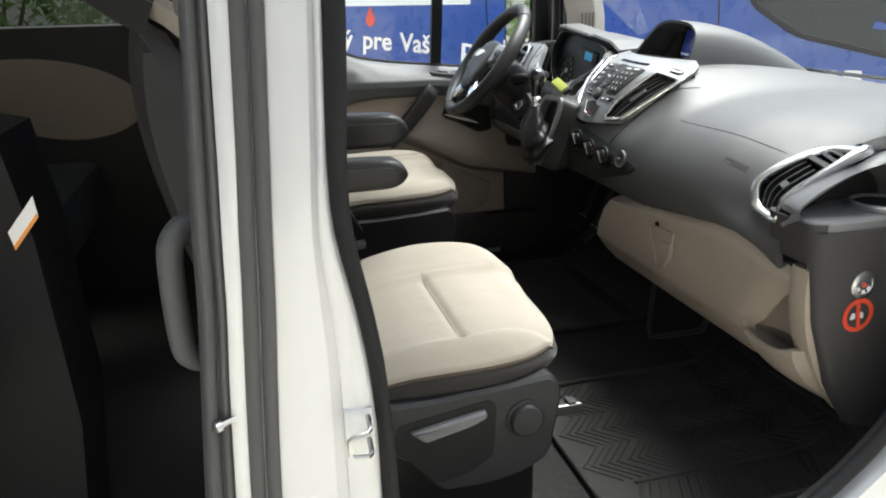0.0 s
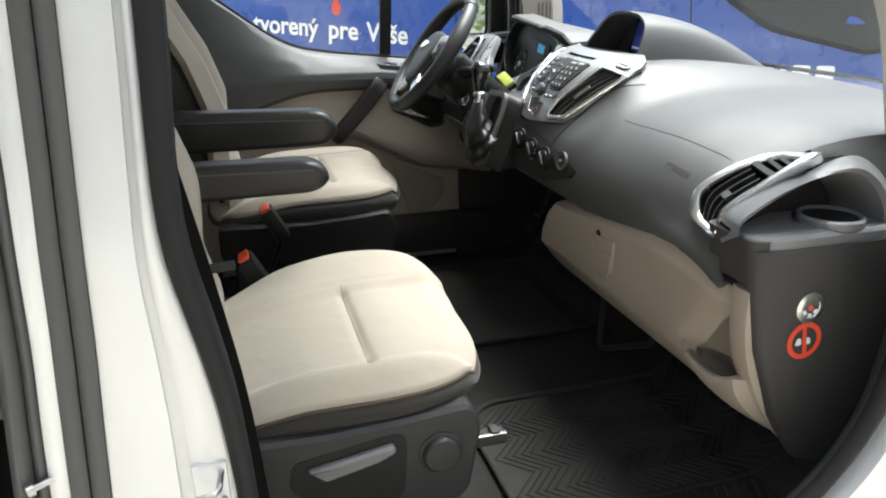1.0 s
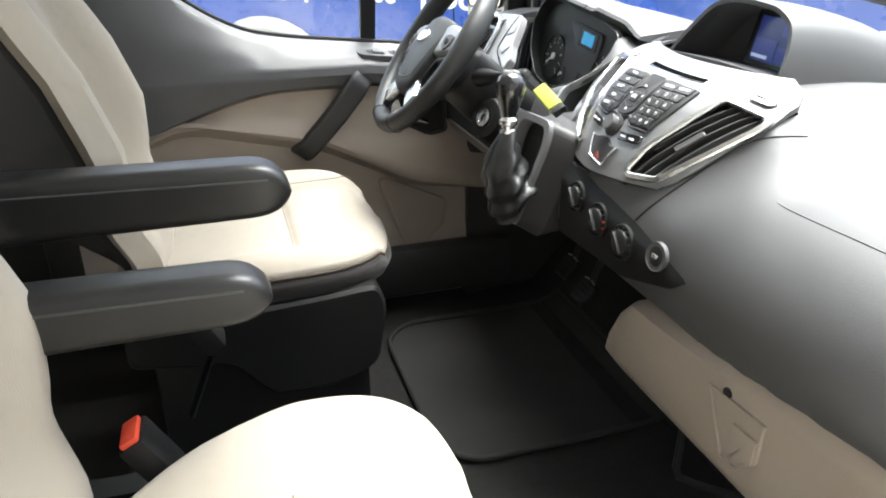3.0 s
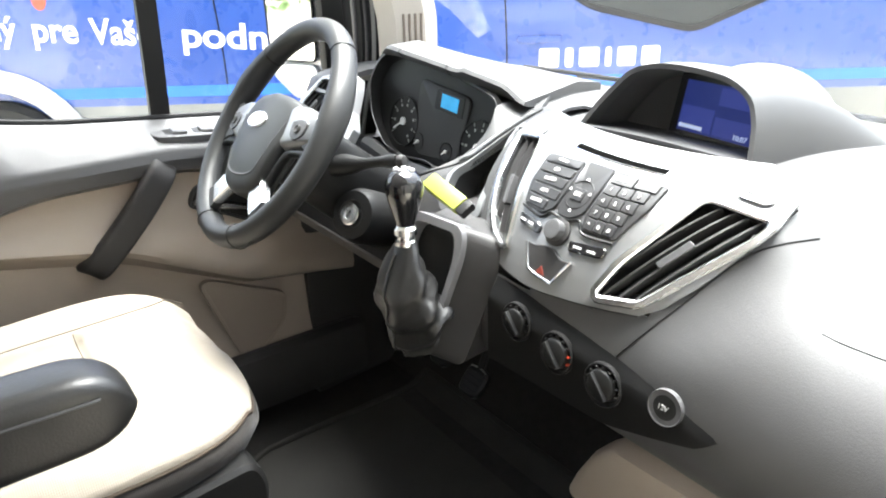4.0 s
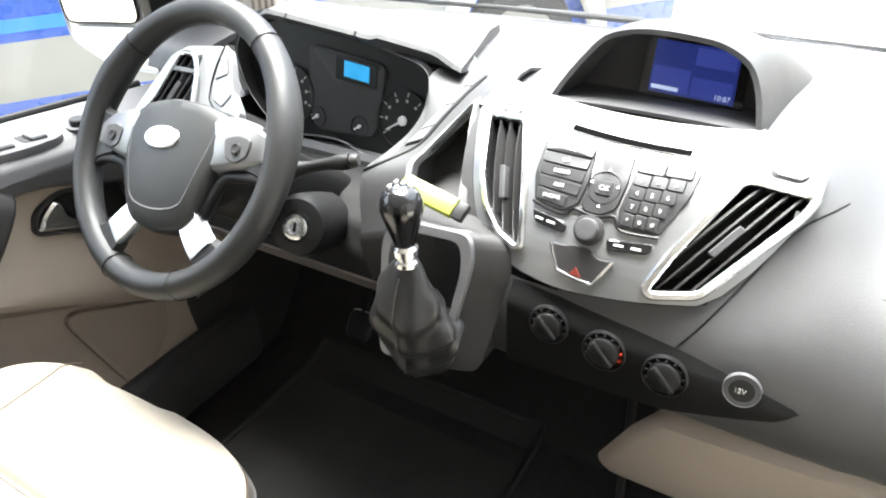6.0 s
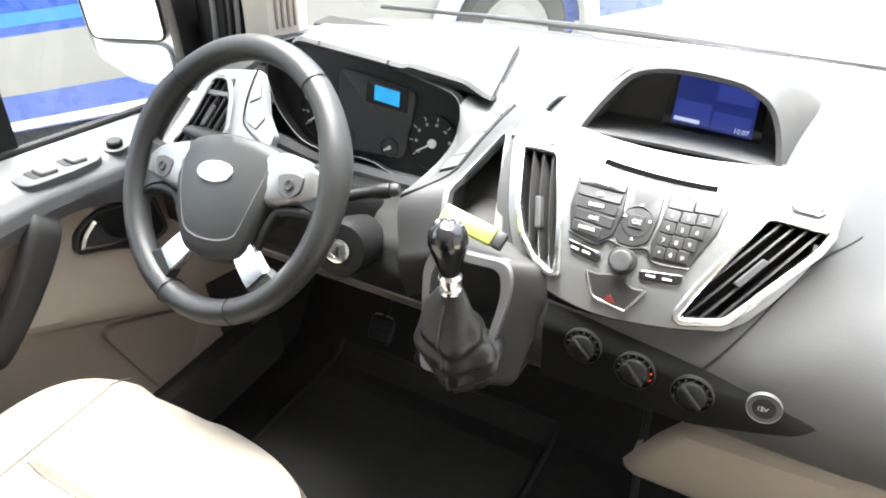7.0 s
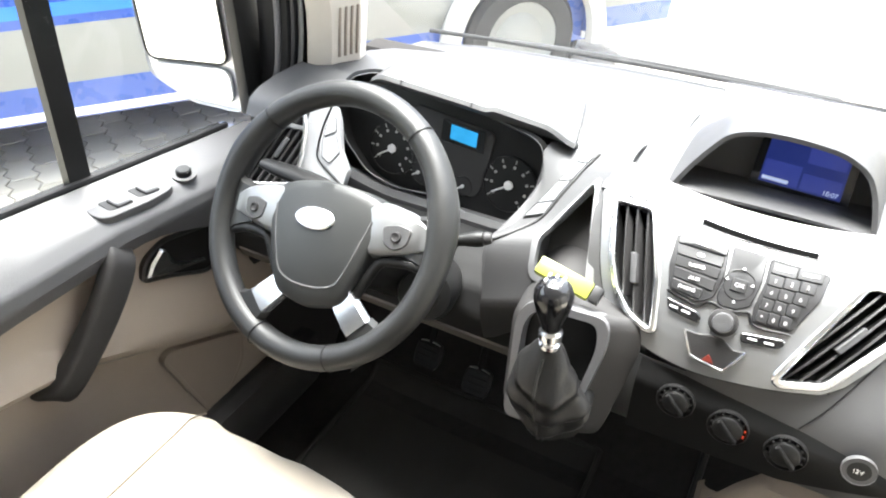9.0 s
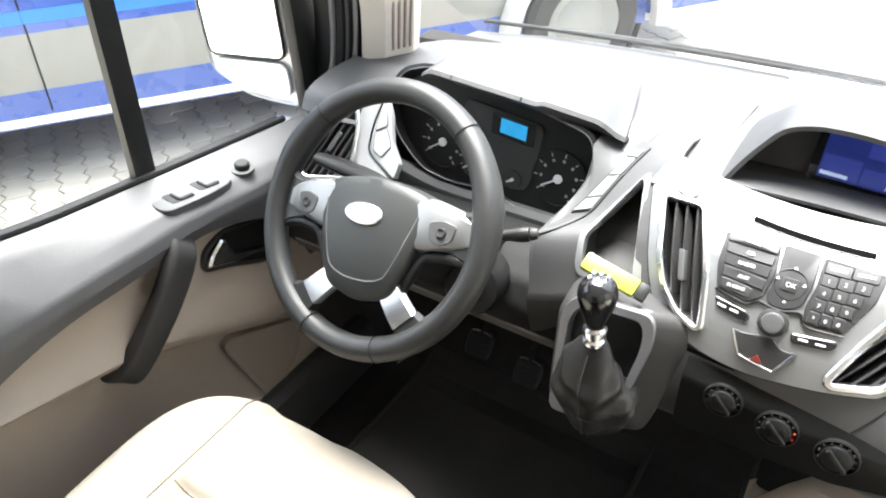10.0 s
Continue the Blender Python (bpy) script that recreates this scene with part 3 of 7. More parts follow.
grid(bm, [0.55, 0.8, 1.0, 1.15, 1.25], [-0.85, -0.5, 0, 0.5, 0.85], lambda u, v: (u - 0.2 * (v / 0.85) ** 2, v, 1.27 - 0.25 * (u - 0.55) - 0.4 * max(0, u - 1.0) ** 1.3))
thicken(bm, 0.02, (0, 0, 1))
bonnet_ = bm
bm = bm_new()
loft(bm, [[(0.56 + 0.62 * s - 0.18 * abs(t) ** 3 * s, 0.84 * t, z) for s, t in ((0, -1), (1, -1), (1, -0.5), (1, 0), (1, 0.5), (1, 1), (0, 1))] for z in (0.34, 0.4, 0.9, 1.0)])
tagged(part("wall_nose", bm, M_PAINT), "white painted nose of the van under the bonnet", "body", kind="structure")
bm = bonnet_
tagged(part("bonnet", bm, M_PAINT), "white painted bonnet beyond the windscreen", "bonnet", kind="structure")

# ---------- dashboard ----------
dash = thing("dashboard", (0.1, 0, 0.9), "grey soft-plastic dashboard with silver centre stack and tan glovebox", "dashboard")
PROF_P = ((-0.055, 1.068), (-0.088, 1.092), (-0.102, 1.130), (-0.103, 1.165), (-0.094, 1.200), (-0.074, 1.233), (-0.036, 1.267), (0.02, 1.293), (0.10, 1.310), (0.22, 1.316), (0.38, 1.312), (0.635, 1.28))
PROF_C = ((-0.06, 1.075), (-0.090, 1.095), (-0.106, 1.130), (-0.106, 1.165), (-0.096, 1.205), (-0.080, 1.250), (-0.040, 1.315), (0.01, 1.347), (0.07, 1.358), (0.2, 1.358), (0.38, 1.335), (0.635, 1.285))

FX = (-0.104, -0.099, -0.090, -0.078, -0.062, -0.043, -0.018, 0.012, 0.060)
FZZ = (1.215, 1.235, 1.262, 1.285, 1.310, 1.332, 1.350, 1.3615, 1.373)
FV = (0.0, 0.0206, 0.0491, 0.075, 0.1047, 0.1338, 0.1646, 0.1967, 0.2461)

VB = (0.011, 0.012, 0.015, 0.019, 0.024, 0.037, 0.063, 0.083, 0.132, 0.17, 0.2, 0.232)
YL = (0.005, 0.028, 0.052, 0.071, 0.085, 0.100, 0.115, 0.124, 0.140, 0.152, 0.150, 0.135)
YR = (-0.02, -0.04, -0.066, -0.11, -0.158, -0.178, -0.199, -0.212, -0.238, -0.238, -0.222, -0.188)


def glove_rise(y):
    """How far the glovebox lid climbs towards the door."""
    return interp(y, (-0.72, -0.70, -0.66, -0.60, -0.55, -0.48, -0.38, -0.30, -0.22, -0.14), (0.022, 0.030, 0.050, 0.061, 0.059, 0.050, 0.034, 0.021, 0.008, 0.0))


def dash_pt(y, k):
    w = smooth01((y + 0.32) / 0.12)
    a = [lerp(p[0], q[0], w) for p, q in zip(PROF_P, PROF_C)]
    b = [lerp(p[1], q[1], w) for p, q in zip(PROF_P, PROF_C)]
    i = list(range(12))
    x, z = interp(k, i, a), interp(k, i, b)
    x -= 0.045 * (max(0, abs(y) - 0.15) / 0.6) ** 2.2 * max(0, (k - 8) / 3)
    yb = interp(interp(z, FZZ, FV), VB, YR)
    near = smooth01((y - yb + 0.10) / 0.09) * (1 - smooth01((k - 6.2) / 1.2)) * smooth01((k - 4.2) / 0.6)
    x = lerp(x, interp(z, FZZ, FX) + 1.5 * (y + 0.05) ** 2 + 0.004, near)
    z -= 0.02 * smooth01((abs(y) - 0.45) / 0.3) * smooth01((k - 8) / 1.5)
    if y < -0.56:  # the end rolls towards the side vent
        z -= 0.006 * smooth01((-0.56 - y) / 0.18) + 0.016 * smooth01((-0.57 - y) / 0.08) * smooth01((k - 5.6) / 0.9) * (1 - smooth01((k - 7.3) / 1.2))
    e = 0.019 * smooth01((-0.47 - y) / 0.13) * smooth01((k - 2.2) / 1.2) * (1 - 0.5 * smooth01((k - 6.5) / 1.5))
    return Vector((x + 0.7 * e, y, z - 0.7 * e))


ks = [i * 0.25 for i in range(45)]
ys = [-0.745 + 0.0075 * i for i in range(121)]
rows = [[dash_pt(y, k) for k in ks] for y in ys]
for _ in range(2):
    rows = [[(r[max(0, i - 1)] + 2 * r[i] + r[min(len(r) - 1, i + 1)]) / 4 for i in range(len(r))] for r in rows]
for _ in range(10):
    rows = [rows[0]] + [[(a + 2 * b + c) / 4 for a, b, c in zip(rows[j - 1], rows[j], rows[j + 1])] for j in range(1, len(rows) - 1)] + [rows[-1]]
    rows = [[r[0]] + [(r[i - 1] + 2 * r[i] + r[i + 1]) / 4 for i in range(1, len(r) - 1)] + [r[-1]] for r in rows] if _ < 3 else rows
CUT = [interp(k, (0.0, 3.25, 3.5, 3.75, 4.6, 5.8, 7.0, 7.25), (-0.70, -0.70, -0.66, -0.622, -0.602, -0.615, -0.646, -0.702)) for k in ks]
PAD = rows
for r in rows:  # the pad ends at the side vent and above the glovebox
    for p, c in zip(r, CUT):
        p.y = max(p.y, c)
        p.z = max(p.z, 1.070 + glove_rise(p.y)) if p.y < -0.25 else p.z
bm = bm_new()
vv = [[bm.verts.new(p) for p in r] for r in rows]
for a, b in zip(vv, vv[1:]):
    for i in range(len(ks) - 1):
        c = (a[i].co + b[i + 1].co) / 2
        v = interp(c.z, FZZ, FV)
        under = c.z > 1.222 and c.x < 0.05 and interp(v, VB, YR) + 0.006 < c.y
        if not under and max(b[i].co.y - a[i].co.y, b[i + 1].co.y - a[i + 1].co.y) > 0.0005:
            bm.faces.new((a[i], a[i + 1], b[i + 1], b[i]))
for v in [v for v in bm.verts if not v.link_faces]:
    bm.verts.remove(v)
thicken(bm, 0.012)
pad = part("upper_pad", bm, M_PAD, dash)


def pad_pt(y, k):
    """A point of the smoothed pad."""
    a, b = (y + 0.745) / 0.0075, k / 0.25
    i, j = int(a), int(b)
    return PAD[i][j].lerp(PAD[i][j + 1], b - j).lerp(PAD[i + 1][j].lerp(PAD[i + 1][j + 1], b - j), a - i)


def dash_at(y, k, h=0.0):
    n = (pad_pt(y + 0.01, k) - pad_pt(y - 0.01, k)).cross(pad_pt(y, k + 0.2) - pad_pt(y, k - 0.2)).normalized()
    if n.x > 0.3 or n.z < -0.5:
        n = -n
    return pad_pt(y, k) + n * h


# pressed crease of the airbag lid, and its plain mark
bm = bm_new()
tube(bm, [dash_at(-0.310 - 0.0143 * i, 6.03 + 0.0065 * i, 0.0002) for i in range(21)], [0.0004] + [0.0008] * 19 + [0.0004], 8)
part("crease", bm, M_PAD, dash)
bm = bm_new()
slab(bm, rpoly([(-0.508, 4.93), (-0.562, 4.93), (-0.562, 5.18), (-0.508, 5.18)], 0.004), dash_at, -0.001, 0.0002, 0.0001)
part("airbag_mark", bm, M_DARK, dash, "plain embossed mark")
# ---- centre stack ----


def fas0(y, v):
    return Vector((interp(v, FV, FX) + 1.5 * (y + 0.05) ** 2, y, interp(v, FV, FZZ)))


def fas(y, v, h=0.0):
    n = (fas0(y, v + 0.012) - fas0(y, v - 0.012)).cross(fas0(y + 0.005, v) - fas0(y - 0.005, v)).normalized()
    if n.z < 0:
        n = -n
    return (fas0(y, v - 0.006) + fas0(y, v + 0.006)) / 2 + n * h


LV = rpoly([(0.125, 0.160), (0.079, 0.172), (0.048, 0.098), (0.036, 0.040), (0.063, 0.047), (0.087, 0.066), (0.103, 0.095)], 0.006)
RV = rpoly([(-0.172, 0.152), (-0.230, 0.136), (-0.222, 0.118), (-0.155, 0.040), (-0.112, 0.034), (-0.128, 0.07)], 0.006)


def inside(pts, u, v):
    c = False
    for i in range(len(pts)):
        (x1, y1), (x2, y2) = pts[i - 1], pts[i]
        if (y1 > v) != (y2 > v) and u < (x2 - x1) * (v - y1) / (y2 - y1) + x1:
            c = not c
    return c


CD = [(0.018, 0.196), (-0.113, 0.190), (-0.113, 0.181), (0.018, 0.186)]
holes = [inset(LV, -0.004), inset(RV, -0.004)]
vs_ = [0.011, 0.0115, 0.012, 0.0135, 0.015, 0.017, 0.019, 0.0215] + [0.024 + 0.0026 * i for i in range(81)]
bm = bm_new()
rows = []
for v in vs_:
    a, b = interp(v, VB, YL), interp(v, VB, YR)
    rows.append([(lerp(a, b, i / 120), v) for i in range(121)])
vv = [[bm.verts.new(fas(*p)) for p in r] for r in rows]
for j in range(len(rows) - 1):
    for i in range(120):
        c = ((rows[j][i][0] + rows[j + 1][i + 1][0]) / 2, (rows[j][i][1] + rows[j + 1][i + 1][1]) / 2)
        if not any(inside(p_, *c) for p_ in holes):
            bm.faces.new((vv[j][i], vv[j][i + 1], vv[j + 1][i + 1], vv[j + 1][i]))
for v in [v for v in bm.verts if not v.link_faces]:
    bm.verts.remove(v)
thicken(bm, 0.008)
fascia = part("centre_fascia", bm, M_SILVER, dash, "satin silver centre fascia")
bm = bm_new()
tube(bm, [fas(interp(v, VB, YL), v, -0.001) for v in reversed(vs_[:60])] + [fas(interp(v, VB, YR), v, -0.001) for v in vs_[:9]], 0.0012, 6)
tube(bm, [dash_at(p.x, p.y, 0.0003) for p in spline([(-0.150, 3.75, 0), (-0.160, 4.1, 0), (-0.180, 4.75, 0), (-0.199, 5.3, 0), (-0.222, 6.0, 0), (-0.241, 6.6, 0), (-0.262, 7.3, 0)], 40)], 0.0010, 6)
part("edge_joint", bm, M_BLACK, fascia)


def vent(outline, chrome_out, slat_dir, n_slats, parent, fn, label):
    v_ = bm_new()
    rim(v_, chrome_out, outline, fn, -0.004, 0.006, 0.002)
    o = part("air_vent", v_, M_CHROME, parent, label)
    v_ = bm_new()
    loft(v_, [[fn(u, w, h) for u, w in outline] for h in (-0.002, -0.045)], True, False)
    v_.faces.new([v_.verts.new(fn(u, w, -0.045)) for u, w in outline])
    part("vent_well", v_, M_BLACK, o)
    cu, cv = sum(p[0] for p in outline) / len(outline), sum(p[1] for p in outline) / len(outline)
    du, dv = slat_dir
    ln = math.hypot(du, dv)
    du, dv = du / ln, dv / ln
    nu, nv = -dv, du
    offs = [(p[0] - cu) * nu + (p[1] - cv) * nv for p in outline]
    lo, hi = min(offs), max(offs)
    for k in range(n_slats):
        o_ = lerp(lo, hi, (k + 0.9) / (n_slats + 0.8))
        ts = [t for t in [i * 0.002 - 0.12 for i in range(121)] if inside(outline, cu + nu * o_ + du * t, cv + nv * o_ + dv * t)]
        if len(ts) < 4:
            continue
        a, b = ts[0] - 0.003, ts[-1] + 0.003
        v_ = bm_new()
        rings = []
        for i in range(9):
            t = lerp(a, b, i / 8)
            u, w = cu + nu * o_ + du * t, cv + nv * o_ + dv * t
            rings.append([fn(u + nu * x, w + nv * x, h) for x, h in ((-0.0012, -0.001), (0.0012, 0.0), (0.0042, -0.016), (0.0018, -0.017))])
        loft(v_, rings)
        part("slat", v_, M_DARK, o)
    v_ = bm_new()
    slab(v_, rpoly([(cu + du * t + nu * s, cv + dv * t + nv * s) for t, s in ((-0.018, -0.004), (0.018, -0.004), (0.018, 0.004), (-0.018, 0.004))], 0.002), fn, -0.006, 0.0025, 0.001)
    part("slider", v_, M_MIDDARK, o)
    return o


vent(LV, inset(LV, -0.0085), (0.3, 1.0), 3, fascia, fas, "tall slatted vent in a satin chrome frame")
vent(RV, inset(RV, -0.0095), (-0.72, 1.0), 4, fascia, fas, "slanted slatted vent in a satin chrome frame")
for pts in ([(0.120, 0.184), (0.096, 0.194), (0.090, 0.186), (0.096, 0.178), (0.112, 0.176)], [(-0.189, 0.176), (-0.217, 0.167), (-0.222, 0.161), (-0.216, 0.157), (-0.192, 0.164)]):
    bm = bm_new()
    p = rpoly(pts, 0.004)
    rim(bm, inset(p, -0.0022), inset(p, 0.0008), fas, -0.001, 0.0012, 0.0003)
    part("shutter_gap", bm, M_DARK, fascia)
    bm = bm_new()
    rim(bm, p, inset(p, 0.0022), fas, 0, 0.0036, 0.001)
    w = part("vent_shutter", bm, M_CHROME, fascia, "small chrome-edged shutter wheel")
    bm = bm_new()
    slab(bm, inset(p, 0.002), fas, 0.0, 0.002, 0.0006)
    part("shutter_face", bm, M_SILVER, w)
# disc slot: a raised black strip paints the shade of an opening
CDN = 24
bm = bm_new()
loft(bm, [[fas(y, lerp(v0, v1, k), h) for k, h in ((0, -0.002), (0, 0.0005), (0.1, 0.0009), (0.9, 0.0009), (1, 0.0005), (1, -0.002))] for y, v0, v1 in [(lerp(0.018, -0.113, i / CDN), lerp(0.186, 0.181, i / CDN), lerp(0.196, 0.190, i / CDN)) for i in range(CDN + 1)]])
slot = part("disc_slot", bm, M_SLOT_SHADE, fascia, "dark disc slot")
bm = bm_new()
tube(bm, [fas(lerp(0.0195, -0.1145, i / CDN), lerp(0.185, 0.180, i / CDN), 0.0004) for i in range(CDN + 1)], 0.0011, 6)
part("slot_edge", bm, M_CHROME, slot)
# keypad
KL = rpoly([(0.040, 0.160), (-0.021, 0.169), (-0.026, 0.132), (-0.022, 0.104), (-0.006, 0.092), (0.029, 0.094), (0.037, 0.12)], 0.005)
KM = rpoly([(-0.0245, 0.171), (-0.0635, 0.170), (-0.0655, 0.135), (-0.062, 0.108), (-0.048, 0.0985), (-0.030, 0.0985), (-0.0235, 0.107), (-0.0285, 0.132)], 0.005)
KR = rpoly([(-0.0665, 0.169), (-0.131, 0.162), (-0.127, 0.13), (-0.109, 0.090), (-0.068, 0.0905), (-0.0645, 0.108), (-0.0685, 0.135)], 0.005)
for nm, p in (("keypad_left", KL), ("keypad_middle", KM), ("keypad_right", KR)):
    bm = bm_new()
    slab(bm, p, fas, -0.001, 0.003, 0.001)
    kp = part(nm.split("_")[0], bm, M_FIELD, fascia, "dark grey key field")
    keys = []
    if nm == "keypad_left":
        for j in range(5):
            v0 = 0.0965 + 0.0133 * j
            yl, yr = 0.0255 + 0.0022 * j, -0.0185 - 0.0006 * j
            if j == 0:
                yr = -0.008
            keys.append([(yl, v0), (yr, v0 + 0.0012 * j), (yr - 0.0005, v0 + 0.0121 + 0.0012 * j), (yl + 0.002, v0 + 0.0121)])
    elif nm == "keypad_right":
        for j in range(5):
            v0 = 0.0935 + 0.0142 * j
            yr = -0.1065 - 0.0045 * j
            cols = 2 if j == 4 else 3
            for c in range(cols):
                a, b = lerp(-0.0705, yr, c / cols), lerp(-0.0705, yr, (c + 0.97) / cols)
                keys.append([(a, v0), (b, v0 - 0.001), (b, v0 + 0.0122), (a, v0 + 0.0134)])
    else:
        c0 = (-0.0435, 0.1265)
        keys.append([(c0[0] + x, c0[1] + y) for x, y in ((0.0085, -0.0075), (-0.0085, -0.0075), (-0.0085, 0.0075), (0.0085, 0.0075))])
    caps = {"keypad_left": ["PHONE", "AUX", "RADIO", "CD", ""], "keypad_right": ["*", "0", "#", "7", "8", "9", "4", "5", "6", "1", "2", "3", "", ""], "keypad_middle": ["OK"]}[nm]
    for q, txt in zip(keys, caps):
        bm = bm_new()
        slab(bm, rpoly(q, 0.002, 3), fas, 0.002, 0.0043, 0.0008)
        key = part("key", bm, M_KEY, kp)
        cx, cy = sum(p_[0] for p_ in q) / 4, sum(p_[1] for p_ in q) / 4
        wd = abs(q[0][0] - q[1][0])
        bm = bm_new()
        ww = 0.0035 if wd < 0.02 else 0.0085
        if nm == "keypad_left" and 0 < cy:
            ww = 0.008
        slab(bm, [(cx + ww, cy - 0.0014), (cx - ww, cy - 0.0014), (cx - ww, cy + 0.0014), (cx + ww, cy + 0.0014)] if wd > 0.02 else [(cx + 0.0016, cy - 0.002), (cx - 0.0016, cy - 0.002), (cx - 0.0016, cy + 0.002), (cx + 0.0016, cy + 0.002)], fas, 0.0045, 0.0049, 0.0001)
        if not txt:
            part("key_print", bm, M_INK, key)
        else:
            bm.free()
            sz = 0.0075 if nm == "keypad_middle" else 0.0062 if nm == "keypad_left" else 0.0068
            words("key_print", txt, sz, face_up(fas(cx + 0.31 * sz * len(txt), cy - 0.35 * sz, 0.0049), (0, -1, 0), fas(cx, cy, 1) - fas(cx, cy, 0)), M_INK, key)
    if nm == "keypad_middle":
        bm = bm_new()
        tube(bm, [fas(-0.0435 + 0.0165 * math.cos(a), 0.1275 + 0.0175 * math.sin(a), 0.0022) for a in (2 * math.pi * i / 28 for i in range(28))], 0.001, 5, True)
        part("pad_ring", bm, M_BLACK, kp)
        for dx, dy in ((0, 0.02), (0, -0.019), (0.014, 0.004), (-0.014, 0.004)):
            bm = bm_new()
            slab(bm, [(-0.0435 + dx + 0.002, 0.1265 + dy - 0.0015), (-0.0435 + dx - 0.002, 0.1265 + dy - 0.0015), (-0.0435 + dx, 0.1265 + dy + 0.002)], fas, 0.002, 0.0038, 0.0002)
            part("arrow_print", bm, M_INK, kp)
# swept key-field border line below, rotary knob, call keys
bm = bm_new()
tube(bm, [fas(p.x, p.y, 0.002) for p in spline([(0.03, 0.0925, 0), (-0.005, 0.089, 0), (-0.018, 0.098, 0), (-0.032, 0.0965, 0), (-0.046, 0.0965, 0), (-0.062, 0.1, 0), (-0.072, 0.088, 0), (-0.109, 0.0875, 0)], 40)], 0.0016, 6)
part("border_line", bm, M_BLACK, fascia)
bm = bm_new()
nrm = fas(-0.04, 0.082, 1) - fas(-0.04, 0.082, 0)
kf = face_up(fas(-0.04, 0.0815), (0, -1, 0), nrm)
lathe(bm, [(0.016, -0.002), (0.0165, 0.002), (0.0145, 0.0035)], kf, 36)
ring_ = part("knob_ring", bm, M_DARK, fascia)
bm = bm_new()
lathe(bm, [(0.0115, 0.002), (0.0118, 0.011), (0.0108, 0.013), (0.0085, 0.0135), (0.0, 0.0125)], kf, 36)
part("rotary_knob", bm, M_MIDDARK, ring_, "round grey volume knob")
for q in ([(0.028, 0.085), (-0.010, 0.083), (-0.016, 0.078), (-0.014, 0.070), (0.022, 0.072)], [(-0.060, 0.077), (-0.106, 0.081), (-0.107, 0.074), (-0.102, 0.069), (-0.063, 0.066)]):
    bm = bm_new()
    slab(bm, rpoly(q, 0.004), fas, 0.0, 0.0035, 0.0012)
    k_ = part("call_key", bm, M_GLOSS, fascia, "gloss black call key")
    for s in (0.3, 0.68):
        bm = bm_new()
        cx, cy = lerp(q[0][0], q[1][0], s), lerp(q[0][1], q[3][1], 0.5)
        slab(bm, [(cx + 0.005, cy - 0.0012), (cx - 0.005, cy - 0.0012), (cx - 0.005, cy + 0.0012), (cx + 0.005, cy + 0.0012)], fas, 0.0032, 0.0039, 0.0001)
        part("key_print", bm, M_INK, k_)
# hazard switch panel
HZ = rpoly([(-0.003, 0.058), (-0.017, 0.031), (-0.055, 0.027), (-0.072, 0.056), (-0.058, 0.0545), (-0.045, 0.063), (-0.03, 0.063), (-0.018, 0.059)], 0.003)
bm = bm_new()
slab(bm, HZ, fas, 0.0, 0.0025, 0.001)
hz = part("hazard_panel", bm, M_DARK, fascia, "dark switch panel")
bm = bm_new()
tube(bm, [fas(u, v, 0.0025) for u, v in ((-0.003, 0.0585), (-0.008, 0.048), (-0.0165, 0.0315), (-0.03, 0.029), (-0.055, 0.0265), (-0.064, 0.042), (-0.0725, 0.056))], 0.0018, 8)
part("chrome_edge", bm, M_CHROME, hz)
bm = bm_new()
slab(bm, [(-0.03, 0.032), (-0.043, 0.0315), (-0.036, 0.0405)], fas, 0.002, 0.0034, 0.0004)
part("hazard_triangle", bm, mat("dull_red", (0.2, 0.03, 0.02), 0.5, bump=0), hz, "dull red triangle")

# ---- screen hood ----
HY = (0.080, 0.074, 0.060, 0.042, 0.022, -0.010, -0.045, -0.080, -0.110, -0.138, -0.153, -0.162, -0.168)
HH = (1.358, 1.366, 1.390, 1.415, 1.436, 1.446, 1.448, 1.446, 1.441, 1.427, 1.406, 1.380, 1.352)
bm = bm_new()
front, mid, back = [], [], []
for p in spline([(y, z, 0) for y, z in zip(HY, HH)], 41):
    y, z = p.x, p.y
    prof = (z - 1.352) / 0.096
    x = 0.058 + 0.048 * prof
    front.append(Vector((x + 0.6 * (y + 0.05) ** 2, y, z)))
    mid.append(Vector((x + 0.12, lerp(y, -0.046, -0.05), 1.345 + 0.085 * prof)))
    back.append(Vector((0.42, lerp(y, -0.046, -0.35), 1.285 + 0.03 * prof)))
rings = []
for j in range(13):
    t = j / 12
    rings.append([(1 - t) ** 2 * a + 2 * t * (1 - t) * (b + Vector((0.05, 0, 0.012))) + t * t * c for a, b, c in zip(front, mid, back)])
loft(bm, rings, False, False)
thicken(bm, 0.006)
hood = part("screen_hood", bm, M_PAD, dash, "rounded grey hood over the screen")
bm = bm_new()
inner0 = [p + Vector((0.002, 0, -0.004)) for p in front]
inner1 = [Vector((0.153 + 0.02 * (p.z - 1.36) / 0.08, lerp(p.y, -0.046, 0.05), 1.346 + (p.z - 1.358) * 0.9)) for p in front]
loft(bm, [inner0, inner1], False, False)
bm.faces.new([bm.verts.new(p) for p in inner1])
part("screen_recess", bm, M_MIDDARK, hood)
bm = bm_new()
loft(bm, [[Vector((lerp(front[0].x, 0.15, k), lerp(lerp(0.078, -0.046, 0.08 * k), lerp(-0.170, -0.046, 0.08 * k), i / 10), lerp(1.3665, 1.352, k) + 0.003 * math.sin(math.pi * i / 10))) for i in range(11)] for k in (-0.12, 0, 0.5, 1)], False, False)
thicken(bm, 0.004)
part("screen_shelf", bm, M_PAD, hood)
